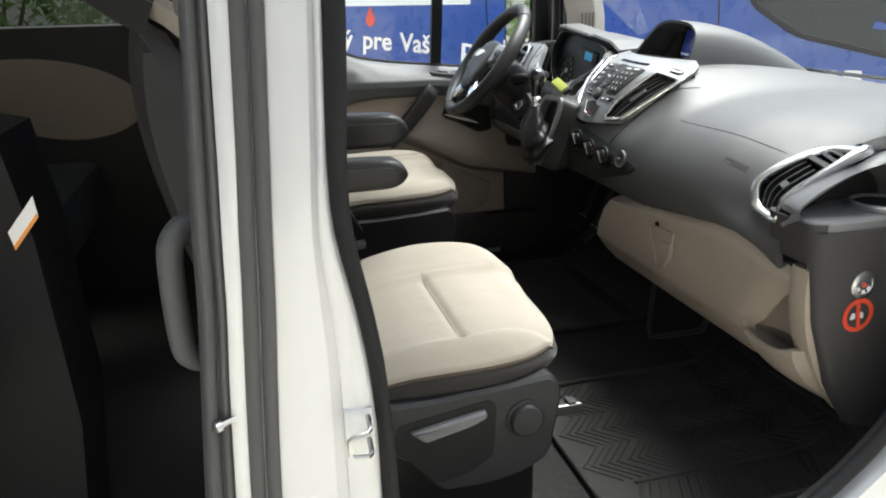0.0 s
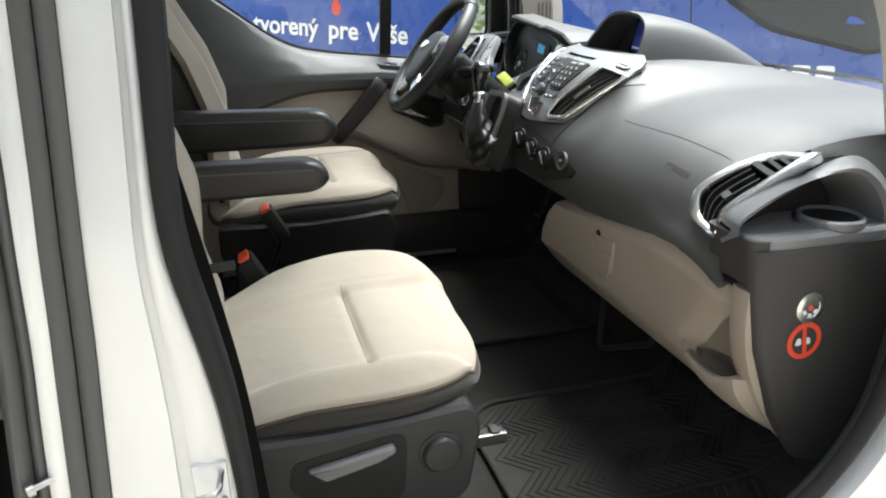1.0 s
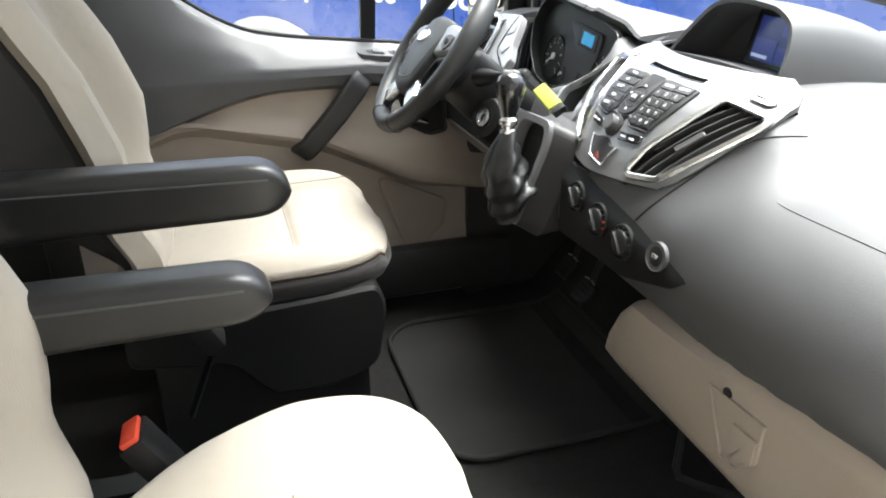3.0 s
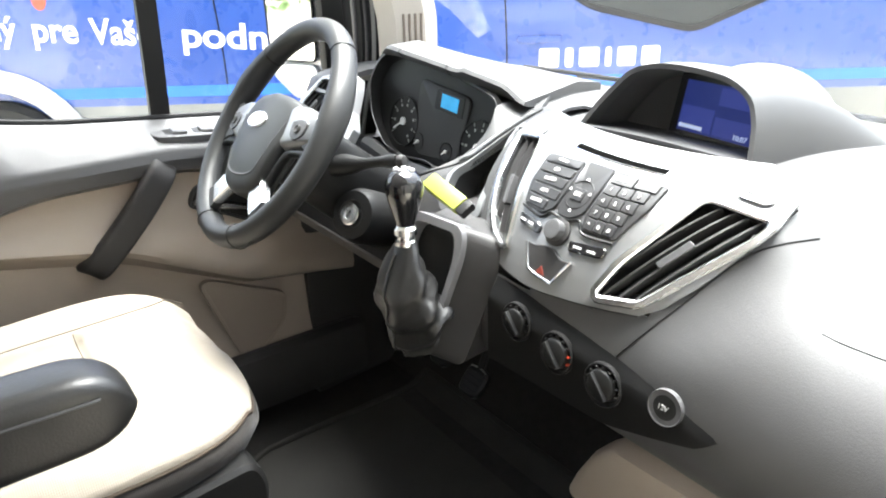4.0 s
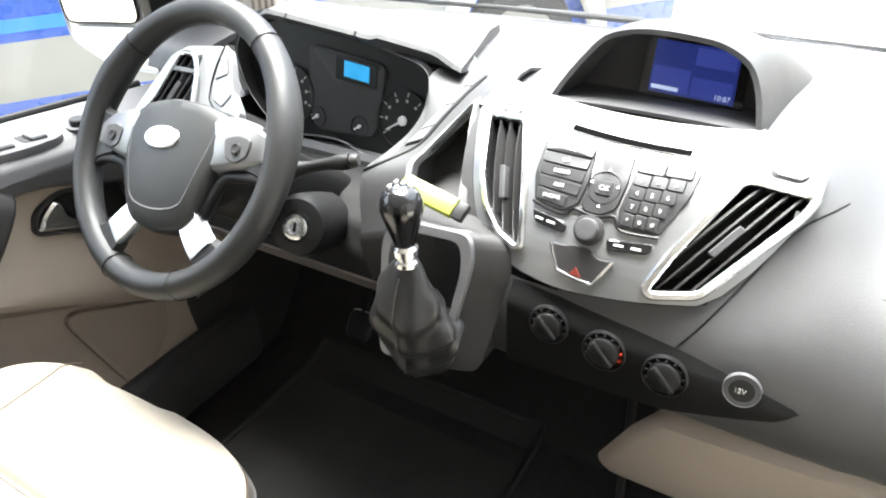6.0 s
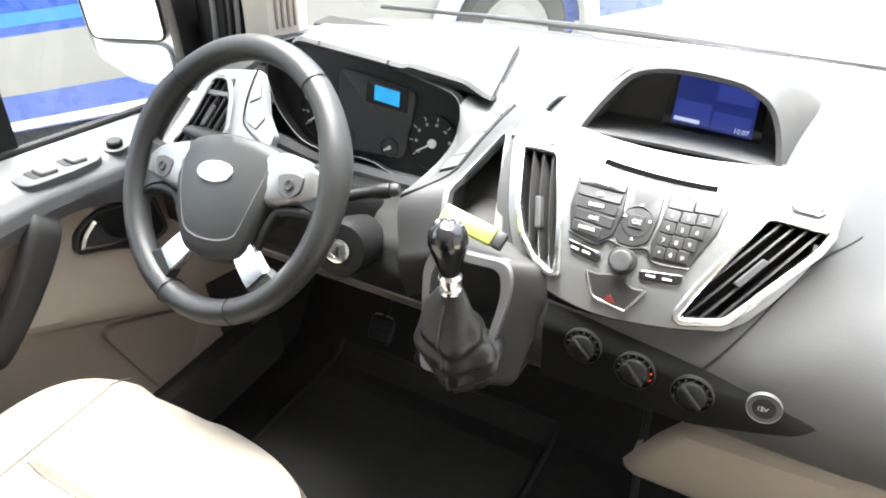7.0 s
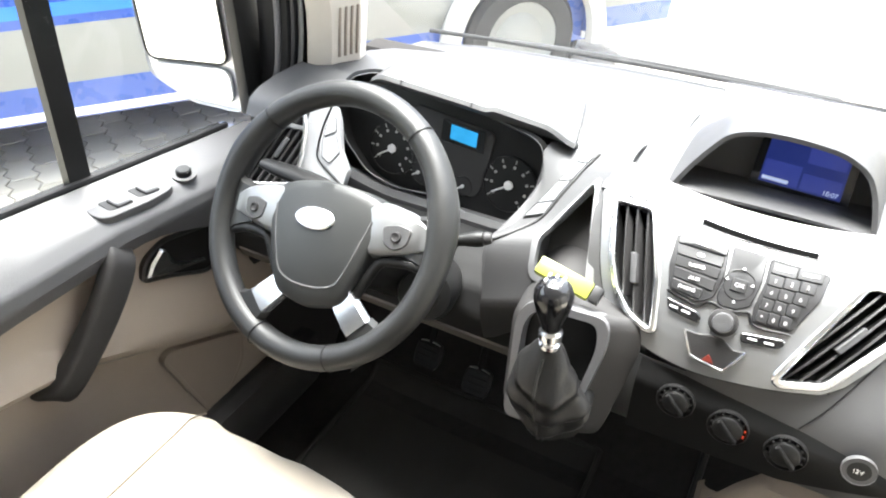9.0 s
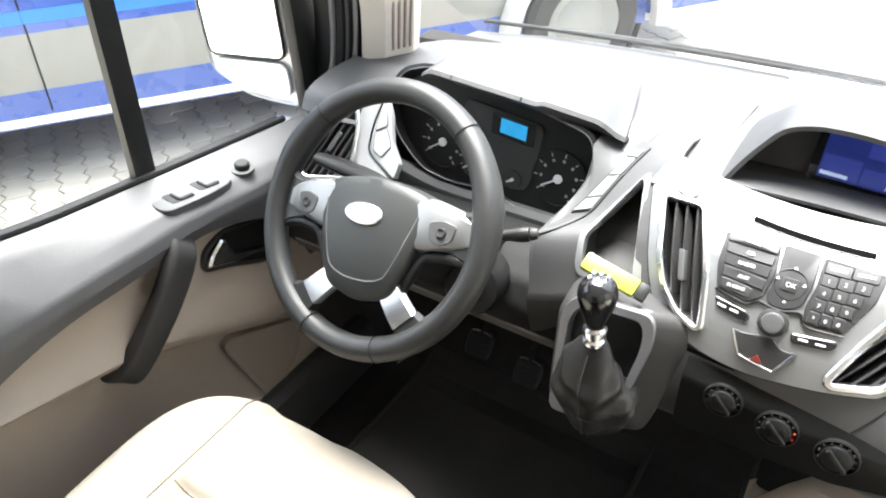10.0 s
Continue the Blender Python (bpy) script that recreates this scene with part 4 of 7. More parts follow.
scr = area_poly((0.144, -0.020, 1.362), (0.142, -0.124, 1.358), (0.156, -0.122, 1.424), (0.158, -0.022, 1.427))
bm = bm_new()
slab(bm, rpoly([(-0.08, -0.06), (1.08, -0.06), (1.08, 1.06), (-0.08, 1.06)], 0.05), lambda u, v, h=0: scr(u, v, h), -0.004, 0.002, 0.001)
lcd = part("display", bm, M_GLOSS, hood, "gloss black display bezel")
sc2 = lambda u, v, h=0: scr(u, v, h)
for nm, q, mt in (("lit_screen", (0.02, 0.04, 0.98, 0.94), M_LCD), ("screen_block", (0.04, 0.08, 0.47, 0.5), M_LCDP), ("screen_block", (0.5, 0.08, 0.95, 0.4), M_LCDP), ("screen_block", (0.5, 0.6, 0.95, 0.9), M_LCDP)):
    bm = bm_new()
    e = 0.0024 if nm == "lit_screen" else 0.0032
    slab(bm, [(q[0], q[1]), (q[2], q[1]), (q[2], q[3]), (q[0], q[3])], sc2, 0.0015, e, 0.0002)
    part(nm, bm, mt, lcd)
words("screen_text", "10:07", 0.0085, face_up(sc2(0.76, 0.09, 0.0036), scr(1, 0) - scr(0, 0), sc2(0.5, 0.5, 1) - sc2(0.5, 0.5, 0)), M_LCDW, lcd)
bm = bm_new()
slab(bm, [(0.05, 0.1), (0.36, 0.1), (0.36, 0.17), (0.05, 0.17)], sc2, 0.003, 0.0037, 0.0001)
part("screen_text_bar", bm, M_LCDW, lcd)

# ---- climate panel below the stack ----
def cp_top(y):
    return interp(-y, (-0.036, 0.16, 0.29), (1.216, 1.199, 1.181))


def cp(y, z, h=0.0):
    x = -0.094 - 0.017 * smooth01((cp_top(y) - z + 0.004) / 0.03) + 0.25 * max(0, -y - 0.2) ** 1.5
    return Vector((x - h, y, z))


bm = bm_new()
gx = [0.036 - 0.0107 * i for i in range(31)]
grid(bm, gx, [0, 0.15, 0.3, 0.5, 0.7, 0.76, 0.82, 0.88, 0.94, 1], lambda y, k: cp(y, lerp(interp(-y, (-0.036, 0.15, 0.255, 0.29), (1.11, 1.118, 1.15, 1.18)), cp_top(y), k)))
thicken(bm, 0.012)
clim = part("climate_panel", bm, mat("panel_black_plastic", (0.007, 0.007, 0.007), 0.45, bump=0.1, spec=0.15), dash, "black climate control panel")
for y, z, r in ((-0.016, 1.182, 0.0195), (-0.080, 1.171, 0.0205), (-0.146, 1.165, 0.0205)):
    kf = face_up(cp(y, z), (0, -1, 0), (-1, 0, 0.12))
    bm = bm_new()
    lathe(bm, [(r + 0.0038, -0.002), (r + 0.0036, 0.002), (r + 0.0024, 0.0032), (r + 0.0012, 0.002), (r, -0.001)], kf, 36)
    ring_ = part("dial_ring", bm, M_BLACK, clim)
    bm = bm_new()
    lathe(bm, [(r - 0.003, 0.0), (r - 0.004, 0.006), (r - 0.006, 0.0075), (0.0, 0.008)], kf, 36)
    kn = part("dial", bm, M_BLACK, ring_, "black rotary climate dial")
    bm = bm_new()
    box(bm, (-r + 0.005, -0.0028, 0.006), (r - 0.004, 0.0028, 0.0125), 0.0012, kf @ Matrix.Rotation(radians(-45), 4, "Z"))
    part("dial_grip", bm, M_BLACK, ring_)
    for j in range(9):
        a = radians(200 - 27 * j)
        bm = bm_new()
        c = kf @ Vector(((r - 0.0012) * math.cos(a), (r - 0.0012) * math.sin(a), 0.0035))
        box(bm, (-0.0012, -0.0009, -0.004), (0.0012, 0.0009, 0.0006), 0, face_up(c, (0, -1, 0), (-1, 0, 0.12)))
        part("dial_mark", bm, M_RED if (y == -0.08 and j > 6) else M_DARK, ring_)
kf = face_up(cp(-0.219, 1.176), (0, -1, 0), (-1, -0.05, 0.2))
bm = bm_new()
lathe(bm, [(0.0182, 0.0), (0.0182, 0.004), (0.0178, 0.0058), (0.0170, 0.005)], kf, 36)
sock = part("power_socket", bm, M_MIDDARK, clim, "dark-ringed power socket cap")
bm = bm_new()
lathe(bm, [(0.0171, 0.0), (0.0171, 0.0048), (0.0, 0.0055)], kf, 36)
part("socket_cap", bm, M_BLACK, sock)
words("socket_print", "12V", 0.0072, kf @ Matrix.Translation((-0.0072, -0.0025, 0.0062)), M_DIM, sock)

# ---- glovebox ----
GP = ((-0.062, 1.078), (-0.086, 1.066), (-0.091, 1.04), (-0.091, 0.995), (-0.086, 0.965), (-0.060, 0.93), (-0.030, 0.898), (0.02, 0.885))


def glove_end(k):
    return interp(k, (0, 1, 2, 3, 3.7, 7), (-0.735, -0.728, -0.700, -0.665, -0.640, -0.6345))


def glove(y, k):
    i = list(range(8))
    x, z = interp(k, i, [p[0] for p in GP]), interp(k, i, [p[1] for p in GP])
    r = glove_rise(y)
    x, z = x - 0.5 * r * max(0, 1 - k / 2), z + r * max(0, 1 - k / 3)
    x += 0.02 * smooth01((glove_end(k) + 0.03 - y) / 0.03) ** 2 * smooth01((k - 0.6) / 0.8)
    d = max(0, 1 - max(0, interp(k, (0, 1, 2, 3, 4, 7), (-0.155, -0.134, -0.112, -0.088, -0.074, -0.070)) - y) / 0.022)
    return Vector((x + 0.022 * (1 - math.sqrt(1 - min(1, d) ** 2 * 0.98)), y, z))


bm = bm_new()
us = [0, 0.002, 0.005, 0.01, 0.018, 0.03] + [0.06 + 0.04 * i for i in range(24)]
us[-1] = 1.0
grid(bm, us, [i * 0.25 for i in range(29)], lambda u, k: glove(lerp(interp(k, (0, 1, 2, 3, 4, 7), (-0.155, -0.134, -0.112, -0.088, -0.074, -0.070)), glove_end(k), u), k))
thicken(bm, 0.012)
gb = part("glovebox", bm, M_TANP, dash, "tan plastic glovebox lid")
gfn = lambda y, k, h=0.0: glove(y, k) + Vector((-h, 0, h * 0.1))
bm = bm_new()
p = rpoly([(-0.325, 1.55), (-0.42, 1.55), (-0.415, 2.6), (-0.385, 3.3), (-0.36, 3.3)], 0.02, 4)
rim(bm, p, [(lerp(u, -0.38, 0.12), lerp(v, 2.3, 0.12)) for u, v in p], gfn, 0.0, 0.004, 0.0012)
hn = part("latch_recess", bm, M_TANP, gb)
bm = bm_new()
slab(bm, [(lerp(u, -0.38, 0.14), lerp(v, 2.3, 0.14)) for u, v in p], gfn, 0.0, 0.0012, 0.0003)
part("recess_floor", bm, M_TANP, hn)
bm = bm_new()
slab(bm, rpoly([(-0.375, 2.15), (-0.415, 2.15), (-0.412, 2.7), (-0.38, 2.9)], 0.005), gfn, 0.0, 0.006, 0.002)
part("latch", bm, M_TANP, gb)
bm = bm_new()
lathe(bm, [(0.0065, 0), (0.0065, 0.0022), (0.0, 0.0024)], face_up(glove(-0.357, 1.45), (0, -1, 0), (-1, 0, 0.1)), 16)
part("lock", bm, M_BLACK, gb, "black key lock")
# pocket at the door end of the glovebox
def pouch(u, t):
    y = lerp(lerp(-0.618, -0.675, t), -0.745, u)
    mz = 0.955 + 0.022 * abs((u - 0.45) / 0.55) ** 2.5
    x = lerp(-0.082, 0.045, t ** 1.7) + 0.06 * smooth01((0.18 - u) / 0.18) ** 2
    return Vector((x, y, lerp(mz, 0.848, t)))


bm = bm_new()
grid(bm, [i / 20 for i in range(21)], [i / 14 for i in range(15)], pouch)
thicken(bm, 0.005)
pocket = part("door_end_pocket", bm, M_TANP, dash, "tan storage pocket with rounded lip")
bm = bm_new()
tube(bm, [pouch(i / 20, 0.0) + Vector((0.002 + 0.012 * smooth01((i - 16) / 4), 0, 0)) for i in range(21)], 0.0055, 8)
part("pocket_lip", bm, M_TANP, pocket)
bm = bm_new()
loft(bm, [[(-0.084, -0.630, z), (-0.066, -0.630, z), (-0.044, -0.645, z), (-0.034, -0.67, z), (-0.033, -0.70, z), (-0.042, -0.745, z)] for z in (1.10, 1.05, 0.97)] + [[(0.0, -0.630, 0.91), (0.01, -0.628, 0.91), (0.02, -0.64, 0.91), (0.03, -0.67, 0.91), (0.03, -0.70, 0.91), (0.03, -0.745, 0.91)]], False, False)
thicken(bm, 0.006, (-1, -0.5, 0))
part("pocket_back", bm, M_TANP, pocket)
bm = bm_new()
band = spline([(-0.085, -0.742, 1.118), (-0.082, -0.742, 1.06), (-0.068, -0.742, 1.0), (-0.038, -0.742, 0.935), (-0.008, -0.74, 0.895), (0.035, -0.735, 0.85)], 18)
loft(bm, [[p + Vector(d) for d in ((-0.004, 0.016, 0), (-0.008, 0.0, 0), (-0.004, -0.018, 0), (0.05, -0.02, 0.0), (0.05, 0.016, 0.0))] for p in band])
part("pocket_flange", bm, M_TANP, pocket)
bm = bm_new()
loft(bm, [[pouch(1.0, i / 14) for i in range(15)], [Vector((interp(-pouch(1.0, i / 14).z, (-1.118, -1.06, -1.0, -0.935, -0.895, -0.85), (-0.090, -0.088, -0.074, -0.044, -0.014, 0.03)), -0.752, pouch(1.0, i / 14).z)) for i in range(15)]], False, False)
thicken(bm, 0.004)
part("pocket_side", bm, M_TANP, pocket)

# ---- door end of the dash: side vent, cup holder, end panel, badges ----
bm = bm_new()
EP = [(-0.0965, 1.177), (-0.0925, 1.13), (-0.072, 1.03), (-0.03, 0.92), (0.025, 0.84), (0.16, 0.80), (0.17, 1.177)]
loft(bm, [[(lerp(x, 0.16, s), y, z) for x, z in EP] for y, s in ((-0.757, 0.0), (-0.765, 0.012), (-0.771, 0.04), (-0.7745, 0.08))])
EB = rpoly([(0.15, -0.664), (-0.1, -0.664), (-0.1, -0.768), (0.15, -0.768)], 0.02, 6)
loft(bm, [[(x + dx * (1 if x < 0 else 0), y, z) for x, y in EB] for z, dx in ((1.127, 0.008), (1.145, 0.005), (1.165, 0.003), (1.19, 0.0))])
part("end_panel", bm, M_DARK, dash, "dark end panel of the dashboard")
bm = bm_new()
CUPZ = 1.192
tray = rpoly([(-0.095, -0.715), (-0.096, -0.752), (-0.075, -0.771), (0.12, -0.771), (0.15, -0.70), (0.10, -0.665), (0.0, -0.665)], 0.02, 5)
slab(bm, tray, lambda u, v, h: Vector((u, v, CUPZ + h)), -0.016, 0.002, 0.005)
tr_ = part("cup_tray", bm, M_HOUSE, dash, "grey tray with a cup holder")
bm = bm_new()
kf = face_up((0.053, -0.728, CUPZ), (1, 0, 0), (0, 0, 1))
lathe(bm, [(0.044, 0.0), (0.044, 0.01), (0.040, 0.013), (0.0365, 0.010), (0.035, -0.02)], kf, 36)
cup = part("cup_ring", bm, M_HOUSE, tr_)
bm = bm_new()
lathe(bm, [(0.0355, 0.009), (0.035, 0.001), (0.0, 0.001)], kf, 36)
part("cup_well", bm, M_BLACK, cup)
# housing over the tray: rounded border, arched opening, niche behind it
ao = spline([(-0.103, -0.742, 1.196), (-0.098, -0.738, 1.212), (-0.065, -0.742, 1.236), (-0.022, -0.746, 1.256), (0.03, -0.75, 1.268), (0.065, -0.752, 1.264), (0.093, -0.754, 1.243), (0.112, -0.756, 1.215), (0.116, -0.758, 1.190)], 41)
hb = spline([(-0.100, -0.716, 1.178), (-0.095, -0.709, 1.187), (-0.060, -0.710, 1.214), (-0.016, -0.717, 1.246), (0.032, -0.723, 1.275), (0.08, -0.728, 1.283), (0.118, -0.738, 1.257), (0.138, -0.742, 1.22), (0.142, -0.745, 1.186)], 41)
bm = bm_new()
loft(bm, [[b + Vector((0, 0.01, -0.008)) for b in hb], hb, [a.lerp(b, 0.72) + Vector((-0.002, -0.006, 0.002)) for a, b in zip(ao, hb)], [a.lerp(b, 0.3) + Vector((0, -0.007, 0.001)) for a, b in zip(ao, hb)], ao,
          [a + Vector((0.001, 0.006, -0.002)) for a in ao], [Vector((lerp(a.x, 0.03, 0.06), -0.70, lerp(a.z, 1.19, 0.12))) for a in ao], [Vector((lerp(a.x, 0.03, 0.14), -0.672, lerp(a.z, 1.19, 0.22))) for a in ao]], False, False)
part("cup_housing", bm, M_HOUSE, dash, "grey rounded housing arched over the cup holder")
bm = bm_new()
bm.faces.new([bm.verts.new((lerp(a.x, 0.03, 0.12), -0.673, lerp(a.z, 1.19, 0.2))) for a in ao])
part("niche_back", bm, M_DARK, dash, "dark back of the niche")
lower_ = spline([(0.033, -0.712, 1.279), (0.08, -0.722, 1.281), (0.118, -0.732, 1.255), (0.138, -0.738, 1.21), (0.142, -0.74, 1.15)], 20)
upper_ = spline([(0.028, -0.699, 1.288), (0.09, -0.70, 1.300), (0.15, -0.70, 1.302), (0.20, -0.70, 1.294), (0.23, -0.70, 1.15)], 20)
bm = bm_new()
loft(bm, [lower_, [a.lerp(b, 0.5) + Vector((0, -0.003, 0.0)) for a, b in zip(lower_, upper_)], upper_, [p + Vector((0.01, 0.02, -0.006)) for p in upper_]], False, False)
thicken(bm, 0.003, (-0.2, -0.6, 1))
part("end_cap", bm, M_DARK, dash, "dark cap at the end of the dashboard")
# side vent between pad and housing
VO = [Vector(p) for p in ((-0.098, -0.687, 1.172), (-0.094, -0.650, 1.171), (-0.088, -0.617, 1.180), (-0.073, -0.597, 1.212), (-0.040, -0.606, 1.240), (0.0, -0.624, 1.262), (0.027, -0.643, 1.272), (0.036, -0.68, 1.279), (0.031, -0.717, 1.285), (-0.014, -0.709, 1.260), (-0.057, -0.700, 1.230), (-0.088, -0.692, 1.201))]
WID = (0.012, 0.014, 0.016, 0.016, 0.016, 0.016, 0.016, 0.018, 0.018, 0.009, 0.009, 0.010)
VNR = Vector((-0.66, -0.2, 0.72)).normalized()
vo, vi = [], []
for i in range(12):
    p0, p1, p2, p3 = (VO[(i + d) % 12] for d in (-1, 0, 1, 2))
    for j in range(4):
        t = j / 4
        p = 0.5 * (2 * p1 + (p2 - p0) * t + (2 * p0 - 5 * p1 + 4 * p2 - p3) * t * t + (3 * p1 - p0 - 3 * p2 + p3) * t ** 3)
        tg = ((p2 - p0) * (1 - t) + (p3 - p1) * t).normalized()
        inn = VNR.cross(tg).normalized()
        if inn.dot(Vector((-0.03, -0.66, 1.225)) - p) < 0:
            inn = -inn
        vo.append(p)
        vi.append(p + inn * lerp(WID[i], WID[(i + 1) % 12], t))
bm = bm_new()
loft(bm, [[p + VNR * h for p in r] for r, h in ((vo, -0.012), (vo, 0.002))] + [[a.lerp(b, k) + VNR * h for a, b in zip(vo, vi)] for k, h in ((0.2, 0.0055), (0.6, 0.0065), (0.9, 0.0045))] + [vi, [p - VNR * 0.006 for p in vi]], True, False)
sv = part("side_vent", bm, M_CHROME, dash, "slatted side vent in a satin chrome frame")
bm = bm_new()
loft(bm, [vi, [p - VNR * 0.032 for p in vi]], True, False)
bm.faces.new([bm.verts.new(p - VNR * 0.032) for p in vi])
part("vent_well", bm, M_BLACK, sv)


def vent_at(u, v, h=0.0):
    """u across the vent (0 at the pad), v along it (0 low, 1 high)."""
    a = spline([(-0.083, -0.628, 1.186), (-0.066, -0.612, 1.216), (-0.035, -0.620, 1.243), (0.0, -0.637, 1.264), (0.026, -0.662, 1.276)], 21)
    b = spline([(-0.090, -0.682, 1.184), (-0.078, -0.686, 1.204), (-0.052, -0.692, 1.224), (-0.012, -0.700, 1.250), (0.024, -0.708, 1.274)], 21)
    i = max(0, min(19, int(v * 20)))
    f = v * 20 - i
    return a[i].lerp(a[i + 1], f).lerp(b[i].lerp(b[i + 1], f), u) + VNR * h


for j in range(4):
    bm = bm_new()
    u = 0.16 + 0.2 * j
    loft(bm, [[vent_at(u + a, v, h) for a, h in ((-0.03, -0.004), (0.03, -0.003), (0.09, -0.016), (0.03, -0.017))] for v in [0.02 + 0.07 * i for i in range(10)]])
    part("slat", bm, M_BLACK, sv)
for j in range(2):
    bm = bm_new()
    v = 0.82 + 0.09 * j
    loft(bm, [[vent_at(u, v + a, h) for a, h in ((-0.02, -0.003), (0.02, -0.003), (0.03, -0.012), (0.0, -0.012))] for u in (0.02, 0.5, 0.98)])
    part("slat", bm, M_BLACK, sv)
bm = bm_new()
loft(bm, [[vent_at(u, 0.70 + a + 0.05 * u, h) for a, h in ((-0.025, 0.0), (0.025, 0.0), (0.025, -0.01), (-0.025, -0.01))] for u in (-0.03, 0.5, 1.02)])
part("vent_bar", bm, M_DARK, sv)
bm = bm_new()
loft(bm, [[vent_at(0.52 + a, v, h) for a, h in ((-0.09, 0.001), (0.09, 0.001), (0.09, -0.006), (-0.09, -0.006))] for v in (0.33, 0.37, 0.41)])
part("slider", bm, M_MIDDARK, sv)
for z, c1 in ((1.091, 0), (1.041, 1)):
    kf = face_up((0.0, -0.7745, z), (1, 0, 0), (0, -1, 0))
    bm = bm_new()
    if c1:
        lathe(bm, [(0.0275, 0), (0.0275, 0.0015), (0.0205, 0.0015), (0.0205, 0)], kf, 36)
        bdg = part("warning_sticker", bm, M_RED, dash, "round red and white warning sticker")
        bm = bm_new()
        lathe(bm, [(0.021, 0), (0.021, 0.0008), (0, 0.0009)], kf, 28)
        part("sticker_face", bm, M_DARK, bdg)
        bm = bm_new()
        box(bm, (-0.021, -0.003, 0.0005), (0.021, 0.003, 0.0018), 0, kf @ Matrix.Rotation(radians(-80), 4, "Z"))
        part("sticker_bar", bm, M_RED, bdg)
        for dx in (-0.009, 0.006):
            bm = bm_new()
            slab(bm, rpoly([(dx - 0.006, -0.006), (dx + 0.005, -0.006), (dx + 0.003, 0.004), (dx - 0.003, 0.005)], 0.003), lambda u, v, h: kf @ Vector((u, v, h)), 0.0, 0.0014, 0.0003)
            part("sticker_mark", bm, M_INK, bdg)
    else:
        lathe(bm, [(0.0225, 0), (0.0225, 0.002), (0.015, 0.003), (0.0145, 0.002)], kf, 36)
        bdg = part("airbag_switch", bm, M_CHROME, dash, "round key switch with a pale ring")
        bm = bm_new()
        lathe(bm, [(0.0148, 0), (0.0148, 0.0018), (0, 0.002)], kf, 28)
        part("switch_face", bm, M_DARK, bdg)
        bm = bm_new()
        lathe(bm, [(0.0038, 0.001), (0.0038, 0.0028), (0.0, 0.003)], kf, 16)
        part("switch_mark", bm, M_RED, bdg)
        for a in (215, 270, 325):
            bm = bm_new()
            box(bm, (0.0085, -0.003, 0.001), (0.0135, 0.003, 0.0027), 0.0005, kf @ Matrix.Rotation(radians(a), 4, "Z"))
            part("switch_print", bm, M_INK, bdg)

# ---- driver's side of the dashboard ----
bm = bm_new()
grid(bm, [0.13, 0.18, 0.25, 0.35, 0.45, 0.55, 0.645], [0.10, 0.16, 0.2, 0.3, 0.4, 0.5, 0.6, 0.68, 0.765],
     lambda u, v: (u - 0.04 * smooth01((v - 0.3) / 0.5) * max(0, (u - 0.2) / 0.42), v, 1.352 - 0.07 * smooth01((u - 0.25) / 0.4) - 0.012 * smooth01((v - 0.6) / 0.16)))
thicken(bm, 0.012)
part("driver_top_pad", bm, M_PAD, dash)
bm = bm_new()
grid(bm, [0.632 + 0.02 * i for i in range(8)], [0, 0.5, 1, 1.5, 2, 2.5, 3, 3.5, 4], lambda y, k: (interp(k, range(5), (0.015, 0.03, 0.055, 0.10, 0.17)) + 0.02 * smooth01((y - 0.7) / 0.08), y, interp(k, range(5), (1.325, 1.350, 1.360, 1.366, 1.366)) - 0.01 * smooth01((y - 0.70) / 0.08)))
thicken(bm, 0.01)
part("corner_pad", bm, M_PAD, dash)
bm = bm_new()
KN = ((0.05, 1.04), (-0.035, 1.075), (-0.062, 1.11), (-0.062, 1.15), (-0.045, 1.19), (-0.012, 1.210), (0.03, 1.215), (0.12, 1.215))
grid(bm, [0.205 + 0.035 * i for i in range(17)], [i * 0.25 for i in range(29)], lambda y, k: (interp(k, range(8), [p[0] for p in KN]), y, interp(k, range(8), [p[1] for p in KN])))
thicken(bm, 0.01)
part("knee_panel", bm, M_MATTE, dash, "dark knee panel under the wheel")
bm = bm_new()
KT = ((0.05, 1.032), (-0.03, 1.068), (-0.058, 1.095), (-0.064, 1.112), (-0.060, 1.118))
grid(bm, [0.215 + 0.025 * i for i in range(22)], [0, 0.5, 1, 1.5, 2, 2.5, 3, 3.5, 4], lambda y, k: (interp(k, range(5), [p[0] for p in KT]), y, interp(k, range(5), [p[1] for p in KT])))
thicken(bm, 0.008)
part("taupe_knee_trim", bm, M_TAUPE, dash, "taupe lower trim")

# binnacle and instruments
bino = rpoly([(0.628, 1.345), (0.600, 1.392), (0.55, 1.408), (0.40, 1.392), (0.268, 1.364), (0.256, 1.335), (0.268, 1.265), (0.295, 1.228), (0.36, 1.225), (0.415, 1.242), (0.50, 1.235), (0.555, 1.246), (0.605, 1.29)], 0.02, 5)
bop = [Vector((0.072 + 0.24 * (z - 1.24), y, z)) for y, z in bino]
bip = [Vector((0.105 + 0.25 * (z - 1.3), lerp(y, 0.43, 0.03), lerp(z, 1.30, 0.03) - 0.012)) for y, z in bino]
bm = bm_new()
loft(bm, [[p + Vector((0.004, 0, 0)) for p in [Vector((q.x, lerp(q.y, 0.43, -0.04), lerp(q.z, 1.315, -0.05))) for q in bop]], bop, [a.lerp(b, 0.5) for a, b in zip(bop, bip)], bip], True, False)
thicken(bm, 0.003)
bn = part("binnacle", bm, M_BLACK, dash, "dark instrument binnacle")


def cl(y, z, h=0.0):
    return Vector((0.108 + 0.25 * (z - 1.3) - h, y, z))


